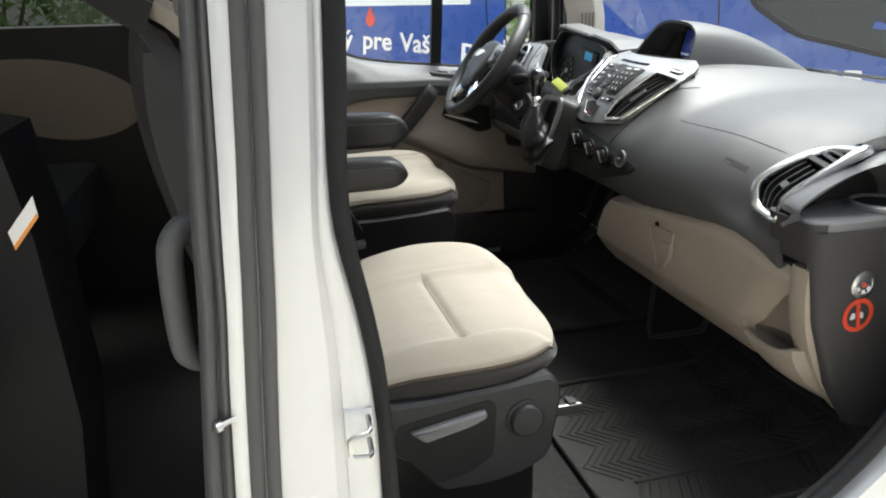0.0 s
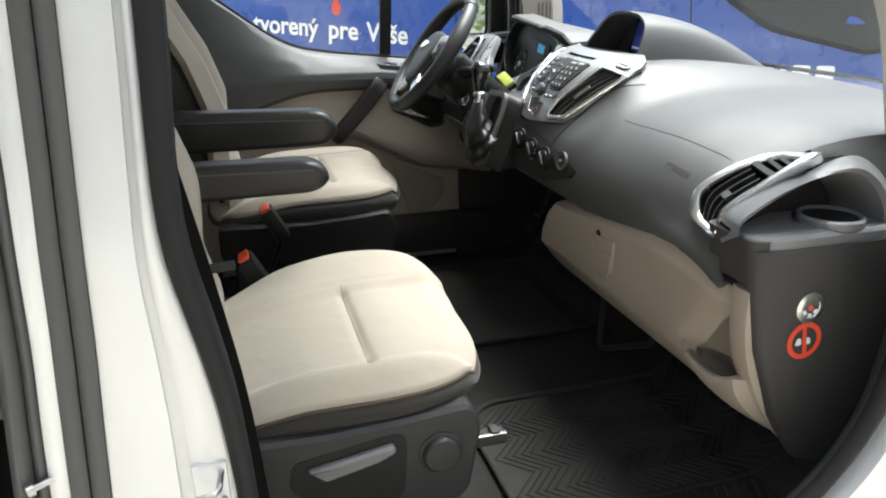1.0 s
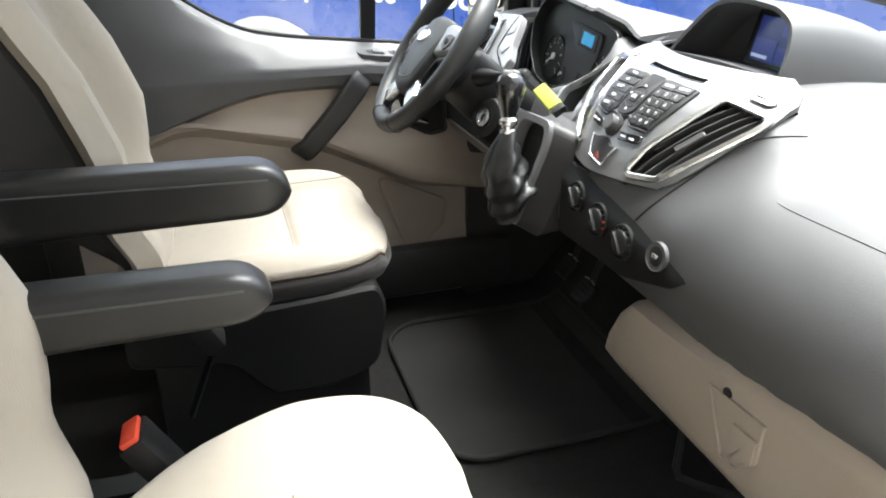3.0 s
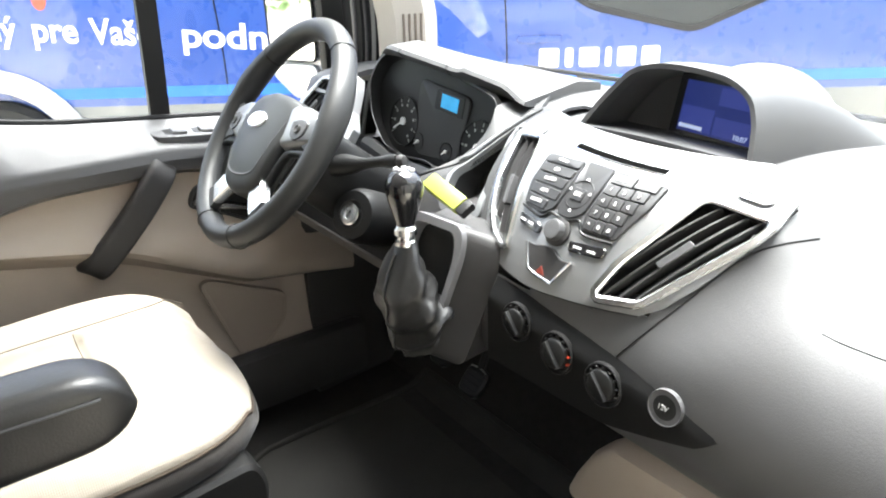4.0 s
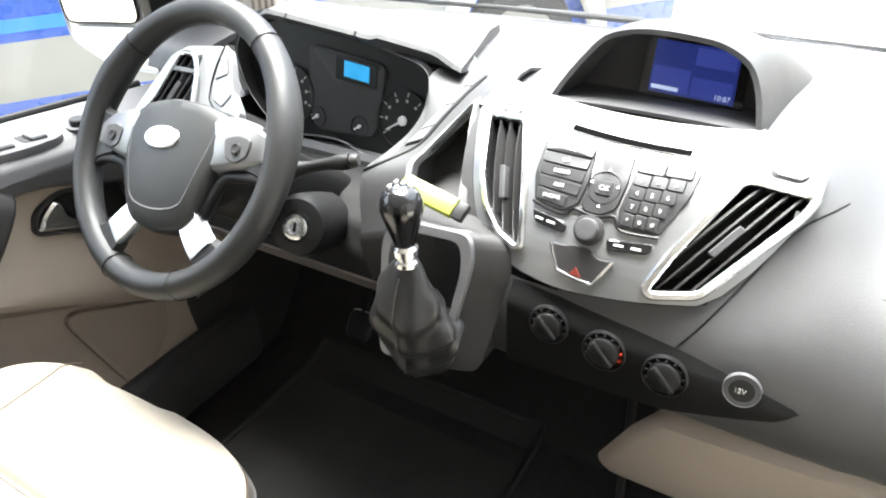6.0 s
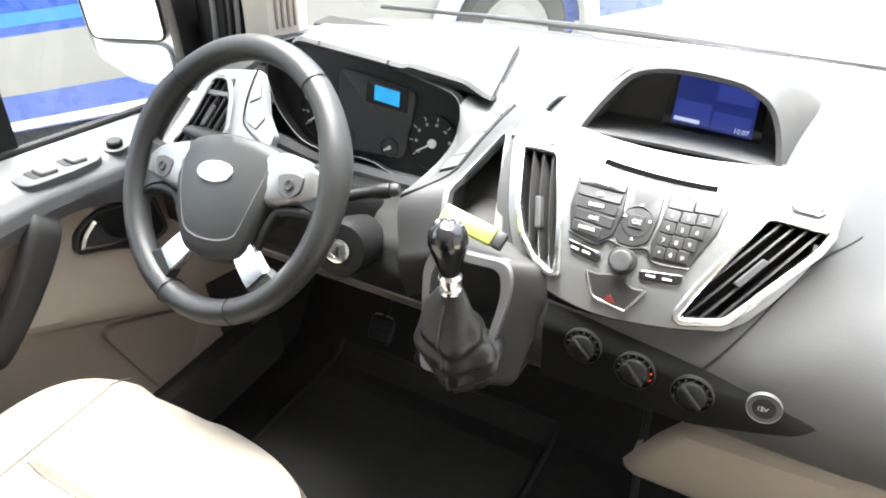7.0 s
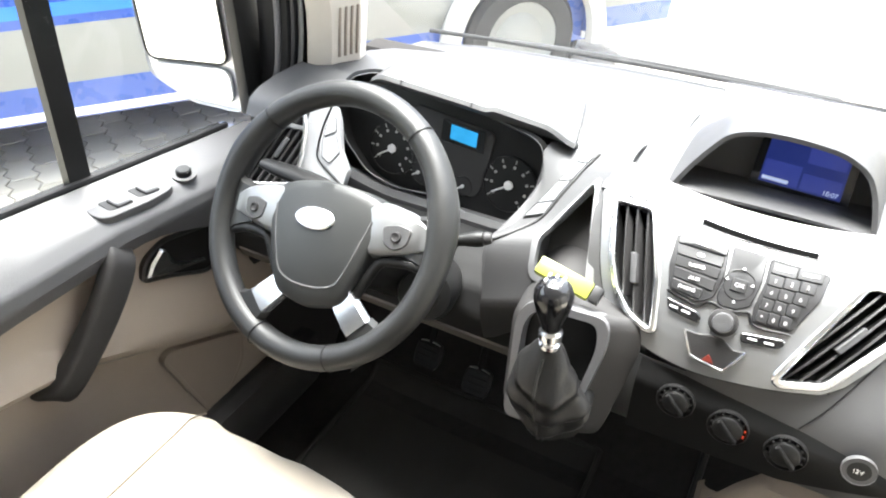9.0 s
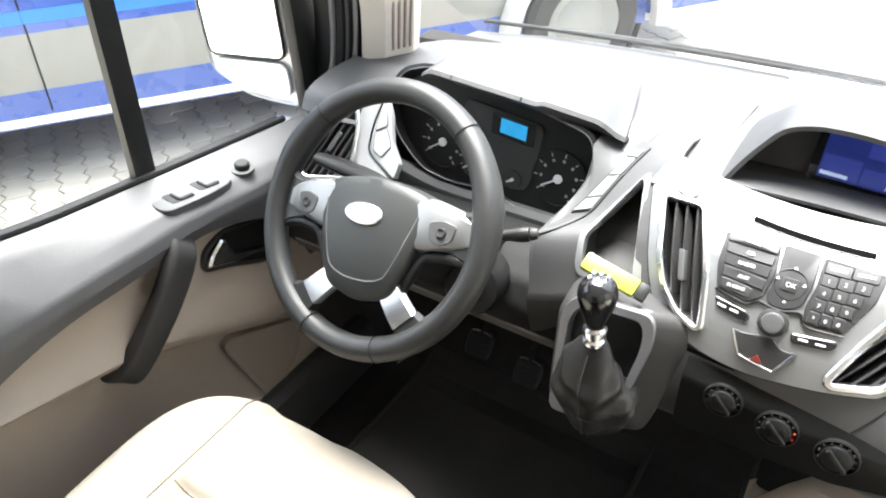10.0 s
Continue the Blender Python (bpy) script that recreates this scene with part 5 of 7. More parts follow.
bm = bm_new()
bm.faces.new([bm.verts.new(p) for p in bip])
part("cluster_face", bm, M_BLACK, bn, "black instrument face")
bm = bm_new()
slab(bm, rpoly([(0.49, 1.365), (0.345, 1.35), (0.352, 1.285), (0.36, 1.245), (0.475, 1.24), (0.488, 1.29)], 0.015), cl, 0.0, 0.004, 0.0015)
part("cluster_plate", bm, M_DARK, bn)
bm = bm_new()
slab(bm, rpoly([(0.437, 1.355), (0.36, 1.349), (0.36, 1.315), (0.437, 1.321)], 0.003), cl, 0.002, 0.0055, 0.001)
dsp = part("trip_display", bm, M_BLACK, bn)
bm = bm_new()
slab(bm, [(0.420, 1.349), (0.374, 1.345), (0.374, 1.323), (0.420, 1.327)], cl, 0.004, 0.0062, 0.0002)
part("lit_panel", bm, M_CYAN, dsp, "lit cyan trip display")
for yc, zc, r, a0 in ((0.312, 1.279, 0.045, 215), (0.523, 1.286, 0.045, 215), (0.470, 1.260, 0.016, 180), (0.388, 1.258, 0.016, 180)):
    kf = face_up(cl(yc, zc, 0.002), (0, -1, 0), (-1, 0, 0.22))
    bm = bm_new()
    lathe(bm, [(r, 0), (r, 0.003), (r * 0.94, 0.003), (r * 0.94, 0.0005), (0, 0.0005)], kf, 40)
    dial = part("gauge", bm, M_BLACK, bn, "black instrument dial with pale marks")
    nt = 9 if r > 0.03 else 4
    for j in range(nt):
        a = radians(a0 - (270 if r > 0.03 else 140) * j / (nt - 1))
        bm = bm_new()
        box(bm, (r * 0.78, -0.0011, 0.0006), (r * 0.92, 0.0011, 0.0012), 0, kf @ Matrix.Rotation(a, 4, "Z"))
        if r > 0.03:
            box(bm, (r * 0.6, -0.0022, 0.0006), (r * 0.7, 0.0022, 0.0011), 0, kf @ Matrix.Rotation(a, 4, "Z"))
        part("mark", bm, M_DIM, dial)
    bm = bm_new()
    box(bm, (-0.004, -0.0013, 0.003), (r * 0.7, 0.0013, 0.0045), 0.0004, kf @ Matrix.Rotation(radians(212), 4, "Z"))
    lathe(bm, [(0.007 if r > 0.03 else 0.003, 0.001), (0.007 if r > 0.03 else 0.003, 0.005), (0, 0.0055)], kf, 16)
    part("needle", bm, M_INK, dial)
bm = bm_new()
tube(bm, bop, 0.001, 6, True)
part("bezel_edge", bm, M_HOUSE, bn, "thin bright bezel edge")
bm = bm_new()
loft(bm, [[Vector((x, y, z + 0.018 * smooth01((y - 0.5) / 0.12))) for x, z in ((0.088, 1.222), (0.078, 1.230), (0.070, 1.230), (0.060, 1.222), (0.056, 1.205), (0.058, 1.19))] for y in [0.268 + 0.0245 * i for i in range(15)]], False, False)
thicken(bm, 0.004)
part("binnacle_lip", bm, M_PAD, dash, "grey lip under the instruments")
# lid over the instruments
bm = bm_new()
rings = []
lid_x = lambda t: interp(t, (0, 0.08, 0.5, 1), (0.080, 0.076, 0.092, 0.120))
lid_z = lambda t: interp(t, (0, 0.08, 0.5, 1), (1.402, 1.406, 1.387, 1.355))
lid_y = lambda t: lerp(0.540, 0.222, t)
for i in range(33):
    t = i / 32
    y, xf, zf = lid_y(t), lid_x(t), lid_z(t)
    hgt = (0.017 + 0.006 * smooth01((t - 0.58) / 0.05)) * (1 - 0.6 * smooth01((t - 0.86) / 0.14)) * (0.6 + 0.4 * smooth01(t / 0.05))
    rings.append([Vector(p) for p in ((xf + 0.010, y, zf), (xf + 0.004, y, zf + 0.001), (xf - 0.006, y, zf + hgt - 0.005), (xf - 0.001, y, zf + hgt), (xf + 0.06, y + 0.015 * t, zf + hgt + 0.002), (xf + 0.15, y + 0.04 * t, lerp(zf + hgt, 1.372, 0.6)), (0.36, y + 0.07 * t, 1.352), (0.36, y + 0.07 * t, 1.33), (xf + 0.03, y, zf - 0.004))])
loft(bm, rings)
lid = part("instrument_lid", bm, M_PAD, dash, "grey storage lid over the instruments")
for t in (0.17, 0.52):
    bm = bm_new()
    y, xf, zf = lid_y(t), lid_x(t), lid_z(t)
    tube(bm, [(xf + 0.004, y, zf + 0.001), (xf - 0.006, y, zf + 0.0125), (xf - 0.001, y, zf + 0.0175)], 0.0012, 6)
    part("lid_joint", bm, M_BLACK, lid)

# left vent and its pale surround
LP0, LPN = Vector((0.01, 0.64, 1.32)), Vector((-0.78, -0.25, 0.57)).normalized()
LPM = face_up(LP0, (0, -1, 0), LPN)
lfn = lambda u, v, h=0.0: LPM @ Vector((u, v, h))
bm = bm_new()
slab(bm, rpoly([(-0.10, -0.11), (-0.045, 0.03), (-0.02, 0.05), (0.040, 0.062), (0.0355, 0.03), (0.0355, -0.004), (0.044, -0.028), (0.088, -0.056), (0.08, -0.12)], 0.008), lfn, -0.02, 0.0, 0.002)
part("left_fascia", bm, M_SILVER_LIT, dash, "satin silver panel beside the wheel")
lo_ = rpoly([(-0.018, 0.032), (0.000, 0.034), (0.010, 0.012), (0.017, -0.035), (0.013, -0.075), (-0.05, -0.092), (-0.062, -0.082), (-0.04, -0.037), (-0.026, 0.01)], 0.006)
lfn2 = lambda u, v, h=0.0: lfn(u, v, 0.0085 + (h if h > 0 else 0.17 * h))
lvent = vent(lo_, inset(lo_, -0.007), (0.32, 0.95), 5, dash, lfn2, "slatted vent in a pale frame")
bm = bm_new()
slab(bm, rpoly([(-0.03, 0.006), (0.014, 0.009), (0.013, 0.016), (-0.026, 0.014)], 0.001), lfn, 0.0, 0.0105, 0.001)
part("vent_bar", bm, M_SILVER, lvent)
bm = bm_new()
slab(bm, rpoly([(0.042, 0.062), (0.047, 0.061), (0.058, 0.042), (0.074, -0.002), (0.095, -0.03), (0.094, -0.056), (0.046, -0.029), (0.0375, -0.0043), (0.0375, 0.03)], 0.004), lfn, -0.02, 0.001, 0.0015)
swpan = part("switch_panel", bm, M_SILVER_LIT, dash, "silver switch panel beside the instruments")
for q in ([(0.041, 0.040), (0.052, 0.043), (0.059, 0.022), (0.042, 0.010)], [(0.042, 0.006), (0.060, 0.017), (0.074, -0.008), (0.064, -0.028), (0.048, -0.022)]):
    bm = bm_new()
    slab(bm, rpoly(q, 0.003), lfn, 0.0, 0.0035, 0.001)
    part("panel_button", bm, M_SILVER_LIT, swpan)
    bm = bm_new()
    rim(bm, inset(rpoly(q, 0.003), -0.0012), rpoly(q, 0.003), lfn, 0.0, 0.0014, 0.0003)
    part("button_gap", bm, M_BLACK, swpan)
bm = bm_new()
tube(bm, [lfn(p.x, p.y, 0.0004) for p in spline([(0.041, 0.063, 0), (0.0365, 0.03, 0), (0.0365, -0.004, 0), (0.045, -0.0285, 0), (0.091, -0.056, 0)], 24)], 0.0013, 6)
part("panel_joint", bm, M_BLACK, swpan)

# ---- wing between stack and binnacle: button strip and open cubby ----
WV = [Vector(p) for p in ((-0.072, 0.268, 1.200), (-0.040, 0.281, 1.268), (0.012, 0.258, 1.283), (0.073, 0.227, 1.323), (0.135, 0.205, 1.358))]
wl_ = spline(WV, 41)
fl_ = [fas(interp(v, VB, YL), v, -0.002) for v in [0.045 + 0.187 * i / 40 for i in range(41)]]


def wing(u, v, h=0.0):
    i = max(0.0, min(40.0, v * 40))
    j = min(int(i), 39)
    a, b = fl_[j].lerp(fl_[j + 1], i - j), wl_[j].lerp(wl_[j + 1], i - j)
    n = (b - a).cross(fl_[j + 1] - fl_[j]).normalized()
    if n.x > 0:
        n = -n
    return a.lerp(b, u) + n * h


CB = rpoly([(0.10, 0.04), (0.10, 0.66), (0.20, 0.74), (0.56, 0.34), (0.56, 0.10)], 0.06, 4)
bm = bm_new()
us_, vs2 = [i / 96 for i in range(97)], [i / 140 for i in range(141)]
vv = [[bm.verts.new(wing(u, v)) for v in vs2] for u in us_]
for i in range(96):
    for j in range(140):
        if not inside(CB, us_[i] + 0.0052, vs2[j] + 0.0036):
            bm.faces.new((vv[i][j], vv[i][j + 1], vv[i + 1][j + 1], vv[i + 1][j]))
for v in [v for v in bm.verts if not v.link_faces]:
    bm.verts.remove(v)
thicken(bm, 0.006)
wg = part("console_wing", bm, M_WING, dash, "grey console wing beside the stack")
bm = bm_new()
rim(bm, [(0.33 + (u - 0.33) * 1.14, 0.36 + (v - 0.36) * 1.09) for u, v in CB], [(0.33 + (u - 0.33) * 0.9, 0.36 + (v - 0.36) * 0.93) for u, v in CB], wing, -0.010, 0.003, 0.001)
part("cubby_frame", bm, M_SILVER, wg, "satin silver cubby frame")
bm = bm_new()
loft(bm, [[wing(u, v, 0.001) for u, v in CB], [wing(u, v, 0) + Vector((0.055, 0.0, -0.015)) for u, v in CB]], True, False)
bm.faces.new([bm.verts.new(wing(u, v, 0) + Vector((0.055, 0.0, -0.015))) for u, v in CB])
part("cubby", bm, M_DARK, wg, "dark open cubby")
bm = bm_new()
loft(bm, [[wing(i / 12, 0.0) + Vector(d) for i in range(13)] for d in ((0, 0, 0), (-0.003, 0.001, -0.006), (-0.004, 0.001, -0.018), (0.0, 0.0, -0.045), (0.008, -0.002, -0.08), (0.03, -0.004, -0.12))], False, False)
thicken(bm, 0.004)
part("wing_skirt", bm, M_WING, wg)
bm = bm_new()
slab(bm, rpoly([(0.68, 0.515), (0.955, 0.515), (0.955, 0.935), (0.68, 0.935)], 0.01), wing, -0.002, 0.002, 0.0004)
part("strip_base", bm, M_BLACK, wg)
for v0, v1 in ((0.525, 0.603), (0.613, 0.741), (0.751, 0.871), (0.881, 0.928)):
    bm = bm_new()
    slab(bm, rpoly([(0.70, v0), (0.925, v0), (0.925, v1), (0.70, v1)], 0.004), wing, 0.0015, 0.004, 0.0008)
    part("strip_button", bm, M_SILVER, wg, "pale strip button")
bm = bm_new()
tube(bm, [wing(p.x, p.y, 0.0006) for p in spline([(0.67, 0.97, 0), (0.67, 0.8, 0), (0.675, 0.6, 0), (0.70, 0.5, 0), (0.80, 0.40, 0), (0.88, 0.32, 0), (1.0, 0.26, 0)], 36)], 0.0022, 6)
tube(bm, [wing(0.948, v, 0.0006) for v in [0.53 + 0.02 * i for i in range(21)]], 0.0015, 6)
part("strip_joint", bm, M_BLACK, wg)

bm = bm_new()
loft(bm, [wl_, [a.lerp(b, 0.5) for a, b in zip(wl_, spline([(0.02, 0.292, 1.222), (0.072, 0.270, 1.268), (0.088, 0.253, 1.325), (0.098, 0.258, 1.357), (0.2, 0.25, 1.362)], 41))], spline([(0.02, 0.292, 1.222), (0.072, 0.270, 1.268), (0.088, 0.253, 1.325), (0.098, 0.258, 1.357), (0.2, 0.25, 1.362)], 41)], False, False)
thicken(bm, 0.004)
part("binnacle_side", bm, M_PAD, dash)
bm = bm_new()
loft(bm, [[wing(i / 12, 1.0) + Vector(d) - Vector((0, 0, (0.014 if d[0] > 0 else 0.0) * (i / 12) ** 5)) for i in range(13)] for d in ((-0.004, 0, -0.003), (0.02, 0, 0.0015), (0.05, 0.0, 0.0), (0.09, 0.0, -0.013), (0.16, 0, -0.036))], False, False)
thicken(bm, 0.004, (0, 0, 1))
part("wing_cap", bm, M_PAD, dash)
# ---- lime-green lighter lying in the cubby ----
bm = bm_new()
a, b = Vector((-0.084, 0.186, 1.296)), Vector((-0.070, 0.112, 1.254))
mm = face_up(a, b - a, (-0.55, -0.15, 0.8))
box(bm, (0.0, -0.012, -0.007), ((b - a).length * 0.86, 0.012, 0.007), 0.004, mm)
lg = tagged(part("lighter", bm, M_LIME), "lime-green plastic lighter in the console cubby", "lighter")
bm = bm_new()
box(bm, ((b - a).length * 0.86, -0.011, -0.006), ((b - a).length * 1.02, 0.011, 0.006), 0.003, mm)
part("cap", bm, M_BLACK, lg, "black cap")

# ---- gear lever ----
gear = thing("gear_lever", (-0.12, 0.135, 1.08), "gear lever with gloss black knob, chrome collar and leather boot", "gear lever")
gpl = area_poly((-0.150, 0.190, 1.085), (-0.150, 0.098, 1.092), (-0.100, 0.068, 1.266), (-0.106, 0.196, 1.262))
gfn2 = lambda u, v, h=0.0: gpl(u, v) + Vector((-0.93, 0, 0.36)) * h
go = rpoly([(0.02, 0.02), (0.98, 0.02), (1.0, 0.8), (0.9, 1.0), (0.15, 1.0), (0, 0.85)], 0.12, 5)
gi = [(0.5 + (u - 0.5) * 0.8, 0.52 + (v - 0.52) * 0.86) for u, v in go]
bm = bm_new()
rim(bm, go, gi, gfn2, -0.01, 0.012, 0.005)
part("surround", bm, M_HOUSE, gear, "grey plastic surround")
bm = bm_new()
loft(bm, [[gfn2(u, v, 0.004) for u, v in go], [gfn2(u, v, 0) + Vector((0.02, (0.5 - u) * 0.05 - 0.01, -0.01)) for u, v in go], [Vector((0.04, lerp(0.22, 0.045, u), lerp(1.11, 1.26, v))) for u, v in go]], True, False)
part("pod", bm, M_DARK, gear, "dark console pod")
bm = bm_new()
slab(bm, gi, gfn2, -0.012, -0.008, 0.001)
part("pod_floor", bm, M_BLACK, gear)
cen = spline([(-0.160, 0.134, 1.246), (-0.166, 0.135, 1.222), (-0.165, 0.133, 1.198), (-0.156, 0.130, 1.175), (-0.144, 0.126, 1.156), (-0.132, 0.122, 1.144)], 26)
rings = []
for i, c in enumerate(cen):
    t = i / 25
    r = interp(t, (0, 0.08, 0.3, 0.6, 1), (0.0145, 0.022, 0.037, 0.047, 0.049))
    ring = []
    for j in range(40):
        a = 2 * math.pi * j / 40
        w = 1 + (0.08 * math.sin(5 * a + 6 * t) + 0.10 * math.sin(3 * a - 9 * t) * t) * min(1, 2.2 * t) + 0.08 * math.sin(26 * t + 2 * math.sin(a)) * min(1, 2 * t)
        ring.append(c + Vector((0.78 * r * w * math.cos(a) - 0.012 * t * (1 + math.cos(a)), r * w * math.sin(a), 0.35 * r * w * math.cos(a) - 0.03 * t * max(0, -math.cos(a)))))
    rings.append(ring)
bm = bm_new()
loft(bm, rings)
boot = part("boot", bm, M_BOOT, gear, "creased black leather boot")
bm = bm_new()
tube(bm, [rings[i][20] + Vector((-0.0012, 0, 0)) for i in range(1, 26)], 0.0018, 6)
part("boot_seam", bm, M_LEATHER, boot)
kf = face_up((-0.160, 0.134, 1.240), (0, -1, 0), (0.06, 0.05, 1))
bm = bm_new()
lathe(bm, [(0.011, 0), (0.0135, 0.003), (0.0135, 0.008), (0.0105, 0.0105), (0.0105, 0.014), (0.0145, 0.0165), (0.0145, 0.024), (0.011, 0.028)], kf, 28)
part("collar", bm, M_CHROME, gear, "chrome collar")
bm = bm_new()
lathe(bm, [(0.011, 0.027), (0.0122, 0.032), (0.0165, 0.045), (0.0212, 0.060), (0.0236, 0.071), (0.0232, 0.081), (0.0195, 0.0890), (0.0135, 0.0942), (0.007, 0.0965), (0.0, 0.097)], kf, 32)
knob = part("knob", bm, M_GLOSS, gear, "gloss black knob")
bm = bm_new()
for x, y in ((-0.009, 0.006), (0, 0.006), (0.009, 0.006), (-0.009, -0.006), (0, -0.006), (0.009, -0.006)):
    box(bm, (x - 0.0012, y - 0.003, 0.0935), (x + 0.0012, y + 0.003, 0.0986), 0, kf)
part("knob_print", bm, M_INK, knob)

# ---- steering wheel, column, stalks ----
WC = Vector((-0.189, 0.437, 1.334))
WL = Vector((0.07, 0.997, 0)).normalized()
WU = Vector((0.597, 0, 0.802))
WU = (WU - WL * WU.dot(WL)).normalized()
WN = WL.cross(WU).normalized()
if WN.x > 0:
    WN = -WN


def sw(a, b, h=0.0):
    return WC + WL * a + WU * b + WN * h


wheel = thing("steering_wheel", WC, "black leather steering wheel with silver spokes", "steering wheel")
bm = bm_new()
rings = []
for j in range(97):
    a = 2 * math.pi * j / 96
    rr = 0.0165 + 0.0025 * math.exp(-((math.sin(a) - 0.35) / 0.25) ** 2)
    rings.append([sw((0.168 + rr * math.cos(q)) * math.cos(a), (0.168 + rr * math.cos(q)) * math.sin(a), rr * 1.1 * math.sin(q)) for q in (2 * math.pi * i / 18 for i in range(18))])
loft(bm, rings, True, False)
bmesh.ops.remove_doubles(bm, verts=bm.verts, dist=1e-5)
rimo = part("rim", bm, M_LEATHER, wheel, "stitched black leather rim")
for deg in (40, 124, 244, 284):
    a = radians(deg)
    bm = bm_new()
    tube(bm, [sw((0.168 + 0.0176 * math.cos(q)) * math.cos(a), (0.168 + 0.0176 * math.cos(q)) * math.sin(a), 0.0195 * math.sin(q)) for q in (2 * math.pi * i / 16 for i in range(16))], 0.0008, 5, True)
    part("rim_joint", bm, M_BLACK, rimo)


def hs_(a, b, h=0.0):
    """A place on the hub, which is turned a little to one side."""
    c, d = math.cos(radians(-8)), math.sin(radians(-8))
    return sw(a * c - b * d - 0.0077, a * d + b * c + 0.0035, h)


def pad_h(a, b):
    return 0.027 - 1.9 * a * a - 1.7 * (b + 0.025) ** 2


hub = rpoly([(0.0, 0.052), (-0.05, 0.046), (-0.083, 0.036), (-0.086, 0.015), (-0.077, -0.022), (-0.064, -0.064), (-0.049, -0.098), (0.0, -0.110), (0.049, -0.098), (0.064, -0.064), (0.077, -0.022), (0.086, 0.015), (0.083, 0.036), (0.05, 0.046)], 0.014, 5)
bm = bm_new()
rings = []
for s, hh in ((1.0, -0.03), (1.0, -0.006), (0.985, 0.0), (0.95, 0.0025), (0.8, 0.003), (0.6, 0.003), (0.4, 0.003), (0.2, 0.003), (0.03, 0.003)):
    rings.append([hs_(a * s, -0.012 + (b + 0.012) * s, (pad_h(a * s, -0.012 + (b + 0.012) * s) if s < 0.99 else pad_h(a, b)) + hh) for a, b in hub])
loft(bm, rings)
hubo = part("airbag_pad", bm, M_HUB, wheel, "dark airbag pad")
bm = bm_new()
tube(bm, [hs_(a, b, pad_h(a, b) + 0.002) for a, b in [(0.073, 0.012), (0.064, -0.021), (0.050, -0.060), (0.044, -0.071), (0.034, -0.077), (0.018, -0.081), (0.0, -0.082), (-0.018, -0.081), (-0.034, -0.077), (-0.044, -0.071), (-0.050, -0.060), (-0.064, -0.021), (-0.073, 0.012)]], 0.0022, 6)
part("pad_ridge", bm, M_MIDDARK, hubo)
bm = bm_new()
el = [(0.003 + 0.030 * math.cos(q), 0.002 + 0.014 * math.sin(q)) for q in (2 * math.pi * i / 40 for i in range(40))]
slab(bm, el, lambda a, b, h=0: hs_(a, b, pad_h(a, b) + h), 0.0, 0.0055, 0.0015)
bdg = part("badge", bm, M_CHROME, hubo, "plain bright oval badge")
bm = bm_new()
slab(bm, [(0.003 + (a - 0.003) * 0.88, 0.002 + (b - 0.002) * 0.82) for a, b in el], lambda a, b, h=0: hs_(a, b, pad_h(a, b) + h), 0.005, 0.0062, 0.0005)
part("badge_face", bm, M_WHITE, bdg)
for sg in (1, -1):
    bm = bm_new()
    loft(bm, [[hs_(sg * a, b, h) for b, h in ((c + w, 0.002), (c + w * 0.86, f - 0.003), (c + w * 0.7, f), (c - w * 0.7, f), (c - w * 0.86, f - 0.003), (c - w, 0.002), (c, -0.012))] for a, c, w, f in ((0.062, 0.003, 0.034, 0.016), (0.075, 0.004, 0.034, 0.018), (0.09, 0.005, 0.033, 0.0175), (0.105, 0.006, 0.029, 0.016), (0.12, 0.006, 0.026, 0.014), (0.135, 0.005, 0.021, 0.011), (0.149, 0.003, 0.015, 0.007))])
    sp = part("spoke", bm, M_SILVER, wheel, "satin silver spoke")
    bm = bm_new()
    loft(bm, [[hs_(sg * a, b, h) for b, h in ((c + w, 0.0), (c + w * 0.8, f), (c - w * 0.8, f), (c - w, 0.0), (c, -0.014))] for a, c, w, f in ((0.118, 0.002, 0.027, 0.007), (0.134, 0.001, 0.031, 0.008), (0.148, 0.0, 0.036, 0.007), (0.160, 0.0, 0.046, 0.002))])
    part("spoke_end", bm, M_LEATHER, wheel)
    bm = bm_new()
    tube(bm, [hs_(sg * q.x, q.y, q.z) for q in spline([Vector(p) for p in ((0.152, -0.034, -0.002), (0.130, -0.029, 0.001), (0.102, -0.030, 0.003), (0.086, -0.036, 0.004), (0.072, -0.060, 0.003), (0.060, -0.082, 0.0))], 28)], 0.0065, 10)
    part("spoke_lip", bm, M_BLACK, wheel)
    bm = bm_new()
    slab(bm, rpoly([(sg * 0.089, 0.010), (sg * 0.108, 0.015), (sg * 0.127, 0.012), (sg * 0.124, -0.008), (sg * 0.109, -0.017), (sg * 0.094, -0.011)], 0.006), lambda a, b, h=0: hs_(a, b, 0.0245 - 0.085 * abs(a) + h), -0.004, 0.0022, 0.001)
    bt = part("switch_pad", bm, M_MIDDARK, sp, "grey thumb switch pad")
    bm = bm_new()
    lathe(bm, [(0.0065, 0), (0.0065, 0.003), (0.005, 0.0036), (0.003, 0.0024), (0, 0.0024)], face_up(hs_(sg * 0.109, 0.0, 0.0165), WL, WN), 20)
    part("thumb_button", bm, M_DARK, bt)
    bm = bm_new()
    loft(bm, [[hs_(sg * (a + 0.69 * d), b + 0.72 * d, h) for d, h in ((-w, 0.0), (-w * 0.94, f - 0.002), (-w * 0.85, f), (w * 0.85, f), (w * 0.94, f - 0.002), (w, 0.0), (0.0, -0.012))] for a, b, w, f in ((0.042, -0.082, 0.0165, 0.011), (0.056, -0.096, 0.0175, 0.0125), (0.070, -0.110, 0.0185, 0.0125), (0.079, -0.118, 0.019, 0.0115))])
    part("lower_spoke", bm, M_CHROME, wheel, "bright lower spoke")
    bm = bm_new()
